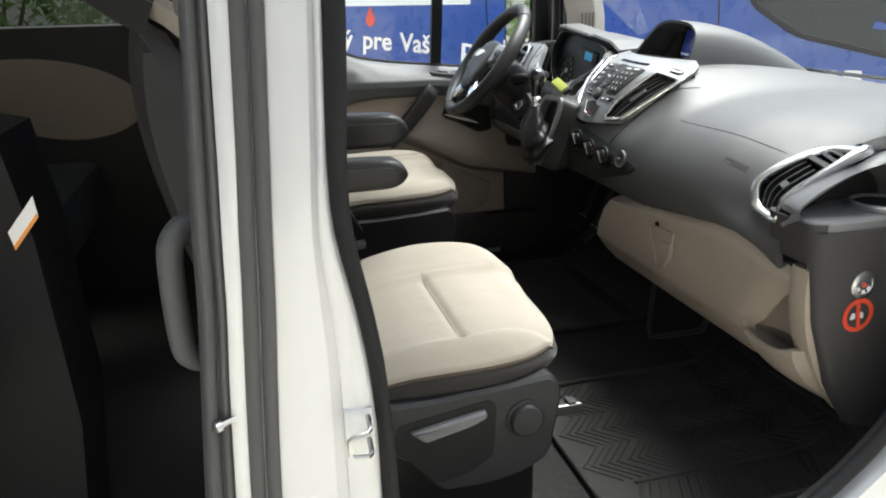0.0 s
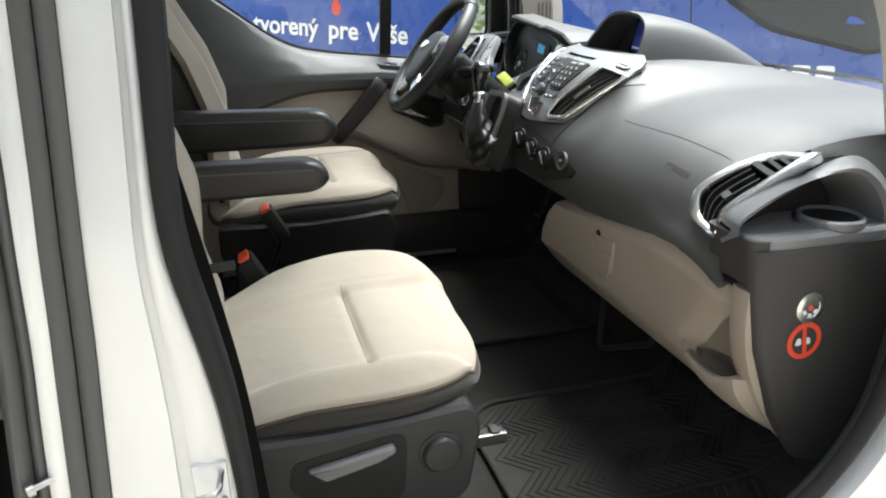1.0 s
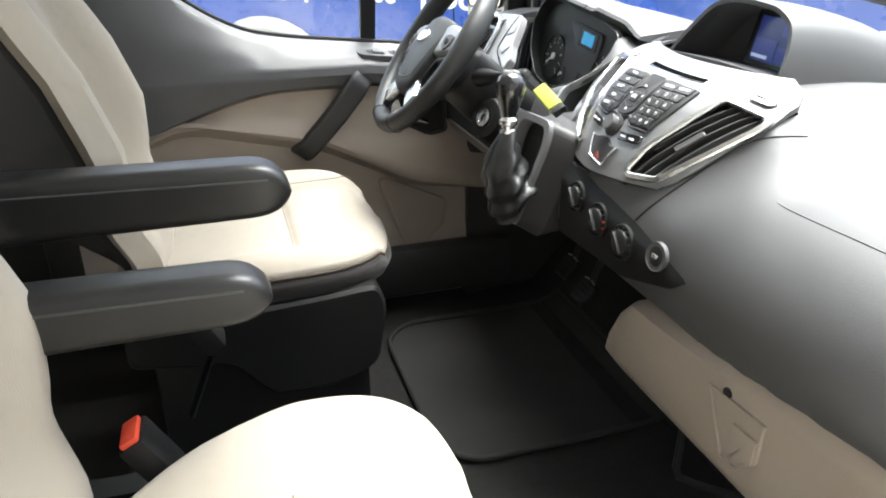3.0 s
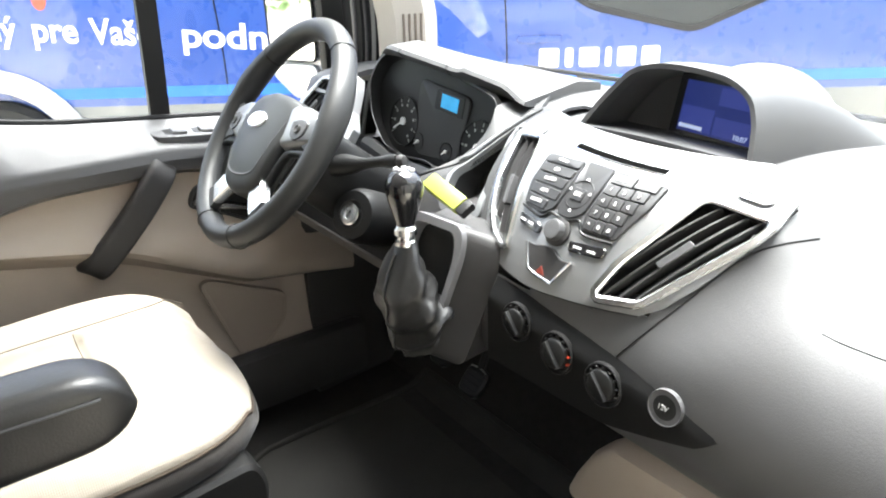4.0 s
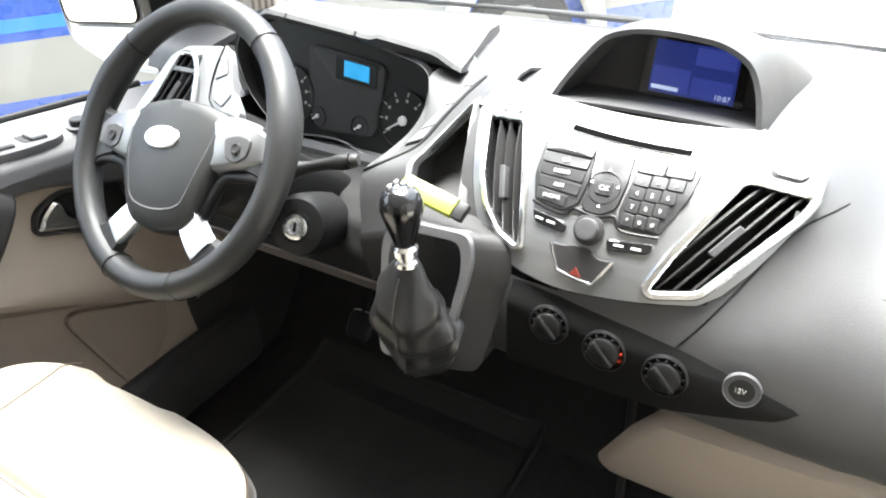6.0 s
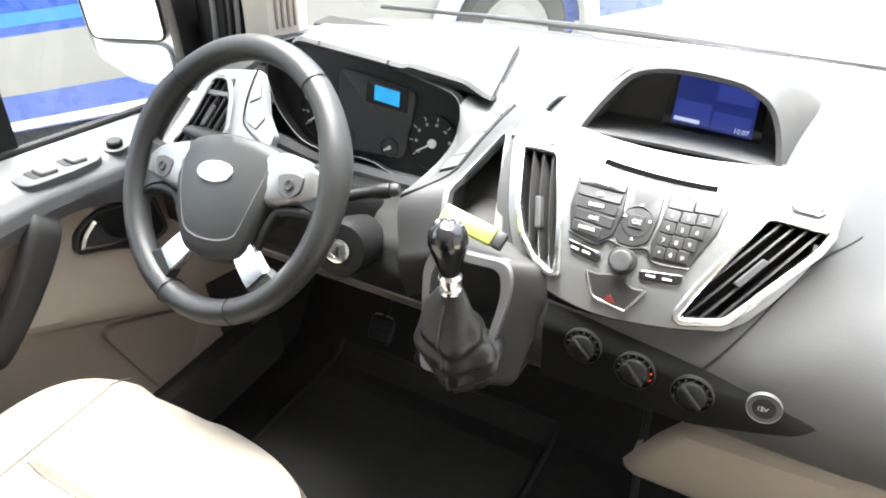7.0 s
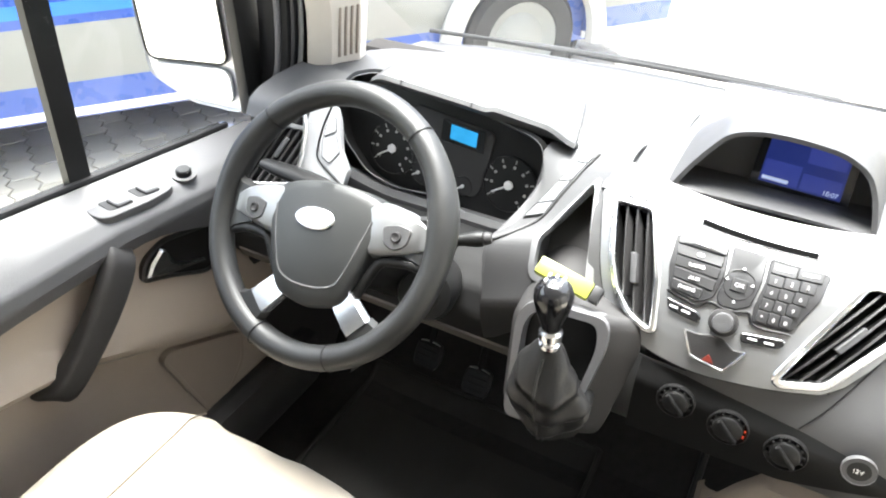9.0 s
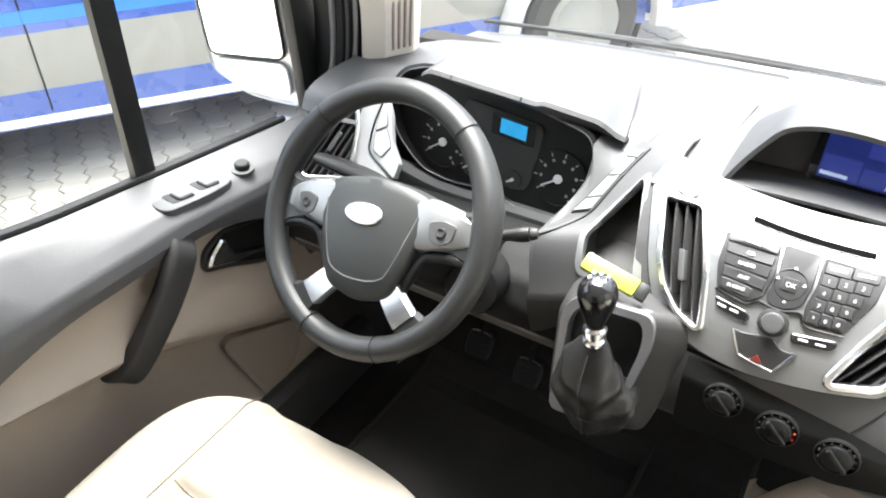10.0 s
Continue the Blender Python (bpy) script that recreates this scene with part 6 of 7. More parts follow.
    loft(bm, [[hs_(sg * (a + 0.69 * d), b + 0.72 * d, h) for d, h in ((-w, -0.002), (-w * 0.8, f), (w * 0.8, f), (w, -0.002), (0.0, -0.012))] for a, b, w, f in ((0.076, -0.115, 0.020, 0.0095), (0.088, -0.126, 0.025, 0.009), (0.099, -0.135, 0.034, 0.006), (0.106, -0.140, 0.044, 0.0))])
    part("spoke_foot", bm, M_LEATHER, wheel)
bm = bm_new()
lathe(bm, [(0.055, -0.075), (0.058, -0.03), (0.05, 0.0), (0.0, 0.005)], face_up(hs_(0, -0.01, -0.005), WL, WN), 32)
part("hub_back", bm, M_BLACK, wheel)

colm = thing("steering_column", (-0.08, 0.437, 1.2), "dark steering column shroud with stalks and ignition", "steering column")
bm = bm_new()
loft(bm, [[sw(a * w, b * w - dz, h) for a, b in rpoly([(0.07, 0.045), (-0.07, 0.045), (-0.075, -0.02), (-0.045, -0.065), (0.045, -0.065), (0.075, -0.02)], 0.025, 4)] for h, w, dz in ((-0.05, 0.8, 0.0), (-0.065, 1.0, 0.0), (-0.12, 1.05, 0.005), (-0.24, 1.1, 0.012))])
part("shroud", bm, M_BLACK, colm)
igd = face_up((-0.128, 0.328, 1.219), (0, -1, 0), (-0.85, -0.3, 0.42))
bm = bm_new()
lathe(bm, [(0.042, -0.09), (0.042, -0.02), (0.036, -0.004), (0.022, 0.0), (0.018, -0.003), (0.0, -0.003)], igd, 36)
part("ignition_boss", bm, M_BLACK, colm, "dark round ignition boss")
bm = bm_new()
lathe(bm, [(0.0165, -0.004), (0.0165, 0.003), (0.014, 0.0045), (0.009, 0.0045), (0.0085, 0.003), (0.0, 0.003)], igd, 32)
ig = part("ignition_lock", bm, M_CHROME, colm, "bright ignition lock ring")
bm = bm_new()
box(bm, (-0.0016, -0.006, 0.0028), (0.0016, 0.006, 0.0036), 0, igd)
part("key_slot", bm, M_BLACK, ig)
bm = bm_new()
tube(bm, spline([(-0.13, 0.375, 1.283), (-0.108, 0.33, 1.291), (-0.092, 0.295, 1.299), (-0.080, 0.266, 1.304)], 12), [0.017, 0.017, 0.016, 0.014, 0.010, 0.008, 0.0075, 0.0075, 0.008, 0.0095, 0.0105, 0.010], 14)
stk = part("stalk", bm, M_BLACK, colm, "black wiper stalk")
bm = bm_new()
lathe(bm, [(0.008, 0), (0.009, 0.003), (0.007, 0.010), (0.0, 0.011)], face_up((-0.0795, 0.265, 1.3045), (0, 0, 1), (0.35, -0.9, 0.15)), 20)
part("stalk_end", bm, M_DARK, stk)
bm = bm_new()
tube(bm, spline([sw(0.05, 0.01, -0.07), (-0.075, 0.50, 1.29), (-0.06, 0.553, 1.293), (-0.06, 0.654, 1.30)], 12), [0.009, 0.009, 0.010, 0.011, 0.013, 0.015, 0.017, 0.018, 0.018, 0.0175, 0.016, 0.011], 16, flat=0.6)
part("stalk", bm, M_BLACK, colm, "black indicator stalk")

# ---- pedals ----
for y, x in ((0.487, 0.15), (0.364, 0.13)):
    pd = thing("pedal", (x, y, FZ + 0.05), "black rubber-faced foot pedal", "pedal", "foot pedals")
    pm = face_up((x, y, 0.80), (0, 1, 0), (-0.75, 0, 0.66))
    bm = bm_new()
    slab(bm, rpoly([(-0.027, -0.028), (0.027, -0.028), (0.031, 0.0), (0.025, 0.030), (-0.025, 0.030), (-0.031, 0.0)], 0.014, 5), lambda u, v, h: pm @ Vector((u, v, h + 3.0 * v * v)), -0.008, 0.006, 0.004)
    pad_ = part("pad", bm, M_BLACK, pd)
    for j in range(4):
        bm = bm_new()
        box(bm, (-0.02, -0.021 + 0.012 * j, 0.004), (0.02, -0.017 + 0.012 * j, 0.0085), 0.001, pm)
        part("tread", bm, M_RUBBER, pad_)
    # bright metal rim along the pad's lower edge
    bm = bm_new()
    tube(bm, [pm @ Vector((u, -0.027 + 0.003 * (u / 0.02) ** 2, 0.006)) for u in (-0.022, -0.012, 0, 0.012, 0.022)], 0.002, 6)
    part("metal_rim", bm, M_STEEL, pad_)
    bm = bm_new()
    tube(bm, [(x + 0.008, y, 0.80), (x + 0.06, y, 0.92), (x + 0.12, y - 0.01, 1.08)], 0.008, 8)
    part("arm", bm, M_BLACK, pd)

# ---------- seats ----------
M_ARM = mat("armrest_vinyl", (0.017, 0.017, 0.017), 0.38, var=0.12, scale=30, bump=0.12, bscale=420, spec=0.5)
M_SEAT_SHADE = mat("seat_plastic_shaded", (0.014, 0.014, 0.0145), 0.55, bump=0.2, spec=0.2)
M_SEAM = mat("seam_thread_and_shade", (0.12, 0.098, 0.074), 0.9, bump=0)


def seat(cy, xf, zt, out, name_label, ya, yb, xs, setback=0.0, rails=(1, -1), taper=0.06):
    """A front seat: cy its middle, xf its front edge, zt the cushion's height, out the outboard side (+1 or -1 in y);
    ya, yb the seams of the sunken middle panel, from cy; xs the seam across it, behind xf."""
    st = thing("front_seat", (xf - 0.25, cy, FZ), name_label, "seat", "front seats")
    hx_, hy_ = 0.245, 0.254
    xc = xf - hx_

    def far(px):
        return min(1, max(0, 0.08 - px) / 0.25) ** 1.45

    def seam_y(px):
        return yb * (1 - (0.8 if taper > 0.5 else 0) * far(px))

    def outline(a, s=1.0, ex=0.0):
        c, d = math.cos(a), math.sin(a)
        e = 2 / 4.2
        px = abs(c) ** e * (1 if c > 0 else -1) * (hx_ * s + ex)
        py = abs(d) ** e * (1 if d > 0 else -1) * (hy_ * s + ex)
        px -= 0.016 * max(0, px / hx_) * (abs(py) / hy_) ** 2 * s
        py *= 1 - (taper if py * out < 0 else 0.06) * far(px)
        return px, py

    def crease(d, w):
        return math.exp(-(d / w) ** 2)

    def top(px, py, s=0.0):
        q = abs(py) / hy_
        ye = seam_y(px)
        z = zt + 0.008 - (0.013 if py * out < 0 else 0.022) * smooth01((s - 0.82) / 0.18)
        mid = smooth01((py - ya) / 0.03) * smooth01((ye - py) / 0.03)
        z -= 0.016 * mid
        z -= 0.003 * crease(py - ye, 0.008) * smooth01((xf - 0.035 - xc - px) / 0.03)
        z -= mid * (0.009 * crease(px - (hx_ - xs), 0.008) - 0.006 * crease(px - (hx_ - xs) - 0.05, 0.05) - 0.005 * crease(px - (hx_ - xs) + 0.06, 0.06))
        z += 0.006 * (px / hx_) + (0.009 * smooth01((-out * py / hy_ - 0.35) / 0.4) if taper > 0.5 else 0)
        return z - 0.03 * smooth01((-0.02 - px) / 0.2) * (0.4 + 0.6 * q)
    n = 300
    angs = [2 * math.pi * i / n for i in range(n)]
    bm = bm_new()
    rings = []
    for s in [0.01 + 0.99 * (i / 70) ** 0.85 for i in range(71)]:
        rings.append([Vector((xc + p[0], cy + p[1], top(*p, s) - 0.014 * max(0, (s - 0.9) / 0.1) ** 2.2)) for p in (outline(a, s) for a in angs)])
    edge = rings[-1]
    rings.append([p + Vector((0, 0, -0.008)) for p in edge])
    loft(bm, rings)
    cu = part("cushion", bm, M_CLOTH, st, "tan woven cloth cushion", 60)
    bm = bm_new()
    tube(bm, [p + Vector((0, 0, -0.010)) for p in edge], 0.003, 6, True)
    part("piping", bm, M_PIPE, cu, "brown piping")
    bm = bm_new()
    low = [[Vector((xc + p[0], cy + p[1], lerp(e.z - 0.010, zt - 0.095, k))) for p, e in zip((outline(a, 1.0, ex) for a in angs), edge)] for k, ex in ((0, -0.002), (0.12, 0.005), (0.3, 0.007), (0.5, 0.002), (0.7, -0.004), (1.0, -0.025))]
    loft(bm, low)
    part("cushion_side", bm, M_CLOTHD, st, "dark brown cushion side")
    # seam across: a thin dark line paints the shade in its groove
    bm = bm_new()
    tube(bm, [Vector((xf - xs, cy + y, top(hx_ - xs, y) + 0.0002)) for y in [lerp(ya + 0.008, yb - 0.008, i / 24) for i in range(25)]], 0.0009, 6)
    part("seam", bm, M_SEAM, cu)
    if taper < 0.5:
        bm = bm_new()
        tube(bm, [Vector((x, cy + yb, top(x - xc, yb, (x - xc) / hx_) + 0.0003)) for x in [xf - 0.012 - 0.0145 * i for i in range(26)]], 0.0011, 6)
        part("seam", bm, M_SEAM, cu)
    # backrest: dished tan front on a grey shell
    def back(k, t, th):
        """k up the back 0..1, t across -1..1, th depth 0 front .. 1 rear"""
        z = lerp(zt - 0.03, zt + 0.53, k)
        x = xf - 0.408 - setback * smooth01(k / 0.25) - 0.135 * k ** 1.1 - 0.015 * math.sin(math.pi * k)
        w = interp(k, (0, 0.15, 0.4, 0.7, 0.9, 1), (0.17, 0.20, 0.245, 0.235, 0.205, 0.15))
        bo = 0.06 * smooth01((abs(t) - 0.4) / 0.42) * interp(k, (0, 0.1, 0.25, 0.4, 0.6, 0.8, 1), (-0.2, 0.25, 1.0, 1.35, 1.2, 0.7, 0.3)) - 0.03 * smooth01((abs(t) - 0.88) / 0.12) - 0.05 * smooth01((k - 0.9) / 0.1)
        if th == 0:
            return Vector((x + bo + 0.02 * math.sin(math.pi * k), cy + w * t, z))
        return Vector((x - 0.075 + 0.035 * abs(t) ** 3 + 0.06 * k ** 6, cy + w * t * 0.98, z))
    ts = [-1 + 2 * i / 36 for i in range(37)]
    bm = bm_new()
    grid(bm, [i / 30 for i in range(31)], [t for t in ts if t * out < 0.9], lambda k, t: back(k, t, 0))
    thicken(bm, 0.02)
    bk = part("backrest", bm, M_CLOTH, st, "tan woven cloth backrest")
    bm = bm_new()
    loft(bm, [[back(k, t, 0) + Vector((-0.012, 0, 0)) for t in ts] + [back(k, t, 1) for t in reversed(ts)] for k in [i / 24 for i in range(25)]])
    part("back_shell", bm, M_DARK, st, "grey plastic back shell")
    for sg in (1, -1):
        bm = bm_new()
        tube(bm, [back(k, sg * 0.55, 0) + Vector((0.001, 0, 0.0)) for k in [0.04 + 0.04 * i for i in range(22)]], 0.0016, 6)
        part("seam", bm, M_SEAM, bk)
    bm = bm_new()
    loft(bm, [[Vector((xf - 0.57 + dx * (1 - 0.3 * abs(k)), cy + 0.13 * w * math.cos(a), zt + 0.64 + 0.075 * k)) + Vector((0.045 * math.sin(a), 0, 0)) for a in (2 * math.pi * i / 24 for i in range(24))] for k, w, dx in ((-1, 0.7, 0), (-0.8, 0.95, 0), (0, 1, 0), (0.8, 0.92, 0), (1, 0.65, 0))])
    hr = part("headrest", bm, M_CLOTH, st, "tan cloth headrest")
    for sg in (1, -1):
        bm = bm_new()
        tube(bm, [(xf - 0.57, cy + 0.06 * sg, zt + 0.49), (xf - 0.57, cy + 0.06 * sg, zt + 0.59)], 0.006, 8)
        part("post", bm, M_STEEL, hr)
    # plastic side trims and pedestal
    for sg in (out, -out):
        yo = cy + sg * 0.254
        pts = rpoly([(xf - 0.47, zt - 0.066), (xf - 0.26, zt - 0.072), (xf - 0.15, zt - 0.066), (xf - 0.055, zt - 0.058), (xf - 0.04, zt - 0.10), (xf - 0.06, zt - 0.215), (xf - 0.10, zt - 0.235), (xf - 0.16, zt - 0.248), (xf - 0.25, zt - 0.245), (xf - 0.31, zt - 0.17), (xf - 0.47, zt - 0.15)], 0.02, 5)
        bm = bm_new()
        slab(bm, pts, lambda u, v, h, yo=yo, sg=sg: Vector((u, yo + sg * h, v)), -0.03, 0.012, 0.006)
        # inboard trim takes black plastic in place of the shade on that side
        tr = part("side_trim", bm, M_SEATP if sg == out else M_BLACK, st, "dark grey plastic seat trim")
        if sg == out:
            bm = bm_new()
            slab(bm, rpoly([(xf - 0.30, zt - 0.118), (xf - 0.175, zt - 0.098), (xf - 0.172, zt - 0.112), (xf - 0.20, zt - 0.124), (xf - 0.275, zt - 0.14)], 0.007), lambda u, v, h, yo=yo, sg=sg: Vector((u, yo + sg * h, v)), 0.005, 0.024, 0.004)
            part("lever", bm, M_HOUSE, tr, "grey height lever")
            # raised darker plate paints the shade of the hollow round the lever
            bm = bm_new()
            slab(bm, rpoly([(xf - 0.325, zt - 0.145), (xf - 0.318, zt - 0.106), (xf - 0.165, zt - 0.084), (xf - 0.155, zt - 0.10), (xf - 0.16, zt - 0.19), (xf - 0.20, zt - 0.215), (xf - 0.255, zt - 0.226), (xf - 0.288, zt - 0.19)], 0.012), lambda u, v, h, yo=yo, sg=sg: Vector((u, yo + sg * h, v)), 0.006, 0.0135, 0.0008)
            part("lever_shade", bm, M_SEAT_SHADE, tr)
            bm = bm_new()
            lathe(bm, [(0.034, 0.008), (0.034, 0.014), (0.029, 0.016), (0.028, 0.022), (0.025, 0.025), (0.0, 0.026)], face_up((xf - 0.105, yo, zt - 0.13), (1, 0, 0), (0, sg, 0)), 32)
            part("lumbar_knob", bm, M_SEATP, tr, "round seat adjuster knob")
    bm = bm_new()
    box(bm, (xf - 0.44, cy - 0.235, FZ), (xf - 0.07, cy + 0.235, zt - 0.12), 0.02)
    part("pedestal", bm, M_BLACK, st, "black seat pedestal")
    for sg in rails:
        bm = bm_new()
        box(bm, (xf - 0.46, cy + sg * 0.215 - 0.014, zt - 0.165), (xf + 0.015, cy + sg * 0.215 + 0.014, zt - 0.15), 0.002)
        box(bm, (xf - 0.01, cy + sg * 0.215 - 0.012, zt - 0.15), (xf + 0.004, cy + sg * 0.215 + 0.01, zt - 0.142), 0.002)
        rl = part("slide_rail", bm, M_DARK, st, "dark steel slide rail")
        bm = bm_new()
        box(bm, (xf - 0.05, cy + sg * 0.215 - 0.013, zt - 0.149), (xf + 0.014, cy + sg * 0.215 - 0.007, zt - 0.146), 0.001)
        part("rail_edge", bm, M_STEEL, rl)
    return st


pseat = seat(-0.363, -0.373, 0.990, -1, "tan cloth passenger seat with dark plastic base", -0.222, 0.086, 0.192, setback=0.065, taper=0.55)
dseat = seat(0.456, -0.312, 1.038, 1, "tan cloth driver seat with dark plastic base", -0.212, 0.124, 0.183, setback=0.068, rails=())


def armrest(parent, tip, length, z_mid, tilt, w=0.033, h=0.043):
    """A padded folding armrest, its tip forward."""
    bm = bm_new()
    rings = []
    for t in (0, 0.006, 0.018, 0.036, 0.06, 0.09, 0.125, 0.165, 0.21, 0.3, 0.4, 0.5, 0.6, 0.7, 0.8, 0.9, 1):
        x = tip[0] - length * t
        f = math.sqrt(max(0.004, 1 - (1 - min(1, t / 0.17)) ** 2.6))
        z = z_mid + tilt * t
        pts = rpoly([(w * (0.5 + 0.5 * f), h * f), (-w * (0.5 + 0.5 * f), h * f), (-w * (0.45 + 0.45 * f), -h * f * (0.75 + 0.25 * t)), (w * (0.45 + 0.45 * f), -h * f * (0.75 + 0.25 * t))], 0.018, 5)
        rings.append([Vector((x, tip[1] + a, z + b)) for a, b in pts])
    loft(bm, rings)
    ar = part("armrest", bm, M_ARM, parent, "dark padded armrest")
    # lighter grey lines paint a highlight along both armrest edges
    bm = bm_new()
    for sg in (1, -1):
        tube(bm, [Vector((tip[0] - 0.03 - length * 0.9 * i / 10, tip[1] + sg * w * 0.985, z_mid + h * 0.55 + tilt * i / 10)) for i in range(11)], 0.0016, 6)
    part("armrest_highlight", bm, M_MIDDARK, ar)


armrest(pseat, (-0.556, -0.135), 0.34, 1.163, 0.006, h=0.036)
armrest(dseat, (-0.508, 0.065), 0.36, 1.215, 0.010)

# seat-belt buckles
for x, y, z in ((-0.715, -0.165, 1.0), (-0.66, 0.10, 1.012)):
    bk = thing("belt_buckle", (x, y, z - 0.1), "black seat belt buckle with orange-red button", "seat belt buckle", "belt buckles")
    m = Matrix.Translation((x, y, z)) @ Matrix.Rotation(radians(-28), 4, "Y")
    bm = bm_new()
    box(bm, (-0.016, -0.026, -0.05), (0.016, 0.026, 0.028), 0.006, m)
    part("buckle_body", bm, M_BLACK, bk)
    bm = bm_new()
    box(bm, (-0.010, -0.022, 0.024), (0.011, 0.022, 0.034), 0.003, m)
    part("release_button", bm, M_RED, bk, "orange-red release button")
    bm = bm_new()
    tube(bm, [m @ Vector((0, 0, -0.045)), Vector((x - 0.03, y, z - 0.16))], 0.016, 8, flat=0.35)
    part("strap", bm, M_BLACK, bk)
# passenger belt hanging by the pillar
belt = thing("seat_belt", (-0.78, -0.72, 0.8), "black passenger seat belt hanging beside the backrest", "seat belt")
bm = bm_new()
pts = spline([(-0.84, -0.76, 1.6), (-0.80, -0.735, 1.36), (-0.775, -0.715, 1.2), (-0.755, -0.705, 1.05), (-0.74, -0.70, 0.85)], 24)
loft(bm, [[p + Vector((d * 0.8, e - d * 0.3, 0)) for d, e in ((-0.024, 0.0012), (0.024, 0.0012), (0.024, -0.0012), (-0.024, -0.0012))] for p in pts])
part("webbing", bm, M_BLACK, belt)
bm = bm_new()
tube(bm, [(-0.80, -0.722, 1.215), (-0.735, -0.70, 1.212)], 0.006, 8)
part("belt_stop", bm, M_BLACK, belt, "grey belt stop pin")

# ---------- driver's door ----------
door = tagged(thing("door_1", (-0.35, 0.86, 0.62), "closed driver's door with dark upper trim and tan inserts", "door"), kind="structure")
BX = (-0.95, -0.80, -0.745, -0.68, -0.62, -0.56, -0.50, -0.40, -0.22, 0.0, 0.14)
BZ = (1.66, 1.52, 1.47, 1.425, 1.38, 1.343, 1.318, 1.302, 1.284, 1.262, 1.25)
LX = (-0.95, -0.80, -0.65, -0.56, -0.47, -0.20, -0.10, -0.03, 0.14)
LZ = (1.06, 1.10, 1.155, 1.185, 1.203, 1.205, 1.165, 1.14, 1.11)


def belt_z(x):
    return (interp(x - 0.02, BX, BZ) + interp(x, BX, BZ) + interp(x + 0.02, BX, BZ)) / 3


def low_z(x):
    return (interp(x - 0.03, LX, LZ) + interp(x, LX, LZ) + interp(x + 0.03, LX, LZ)) / 3


def upper(x, k):
    b, l = belt_z(x), low_z(x)
    led = min(1.262, b - 0.025)
    ys_ = (0.868, 0.852, 0.83, 0.785, 0.762, 0.756, 0.765, 0.80)
    zs_ = (b - 0.006, b + 0.002, b - 0.006, lerp(b, led, 0.65) if b > 1.32 else led + 0.006, led - 0.012, led - 0.03, l + 0.004, l - 0.012)
    return Vector((x, interp(k, range(8), ys_), interp(k, range(8), zs_)))


xs_ = [-0.94 + 0.03 * i for i in range(36)]
bm = bm_new()
grid(bm, xs_, [i * 0.25 for i in range(29)], upper)
thicken(bm, 0.012, (0, -1, 0.3))
up = part("upper_trim", bm, M_UPPER, door, "dark grey upper door trim")
CX, CZ = (-0.95, -0.65, -0.36, -0.14, 0.14), (1.13, 1.135, 1.065, 0.95, 0.90)


def tan_insert(x, k):
    l, c = low_z(x), interp(x, CX, CZ)
    c = min(c, l - 0.005)
    return Vector((x, interp(k, (0, 0.25, 0.6, 0.9, 1), (0.795, 0.800, 0.79, 0.768, 0.775)), lerp(l, c, k)))


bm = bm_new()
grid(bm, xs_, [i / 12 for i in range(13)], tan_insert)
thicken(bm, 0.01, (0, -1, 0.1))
part("tan_insert", bm, M_TAN_LIT, door, "tan door insert")


def lower(x, k):
    c = min(interp(x, CX, CZ), low_z(x) - 0.005)
    return Vector((x, interp(k, (0, 0.06, 0.5, 1), (0.775, 0.805, 0.80, 0.77)), lerp(c, 0.66, k)))


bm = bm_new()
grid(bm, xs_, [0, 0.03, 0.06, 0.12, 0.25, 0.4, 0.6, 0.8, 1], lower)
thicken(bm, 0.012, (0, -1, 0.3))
part("lower_panel", bm, M_TAN_LIT, door, "tan lower door panel")
bm = bm_new()
box(bm, (-0.94, 0.83, 0.55), (0.12, 0.92, 0.70), 0.02)
box(bm, (-0.94, 0.865, 0.6), (0.12, 0.93, 1.235), 0.01)
part("door_shell", bm, M_PAINT, door)
bm = bm_new()
sg_ = lambda u, v, h=0.0: Vector((u, 0.798 - h, v))
sp_ = rpoly([(-0.235, 0.955), (-0.215, 0.965), (-0.05, 0.885), (-0.06, 0.82), (-0.14, 0.745), (-0.165, 0.75)], 0.02, 5)
slab(bm, sp_, sg_, -0.01, 0.006, 0.002)
spk = part("speaker_grille", bm, M_TANP, door, "tan speaker grille")
bm = bm_new()
rim(bm, sp_, inset(sp_, 0.008), sg_, 0.004, 0.0075, 0.001)
part("grille_frame", bm, M_TANP, spk)
bm = bm_new()
box(bm, (-0.36, 0.74, 0.64), (0.12, 0.80, 0.78), 0.03)
part("map_pocket", bm, M_DARK, door, "dark lower map pocket")
# pull grip
bm = bm_new()
gp = spline([(-0.262, 0.785, 1.225), (-0.275, 0.757, 1.210), (-0.312, 0.753, 1.165), (-0.360, 0.760, 1.11), (-0.402, 0.772, 1.064), (-0.413, 0.785, 1.054), (-0.416, 0.81, 1.050)], 22)
rings = []
for i, p in enumerate(gp):
    t = (gp[min(i + 1, 21)] - gp[max(i - 1, 0)]).normalized()
    s_ = Vector((0, -1, 0)) - t * Vector((0, -1, 0)).dot(t)
    s_ = s_.normalized()
    q_ = t.cross(s_)
    rings.append([p + s_ * a + q_ * b for a, b in rpoly([(0.014, 0.024), (0.014, -0.024), (-0.014, -0.026), (-0.014, 0.026)], 0.009, 4)])
loft(bm, rings)
part("pull_grip", bm, M_DARK, door, "dark diagonal pull grip")
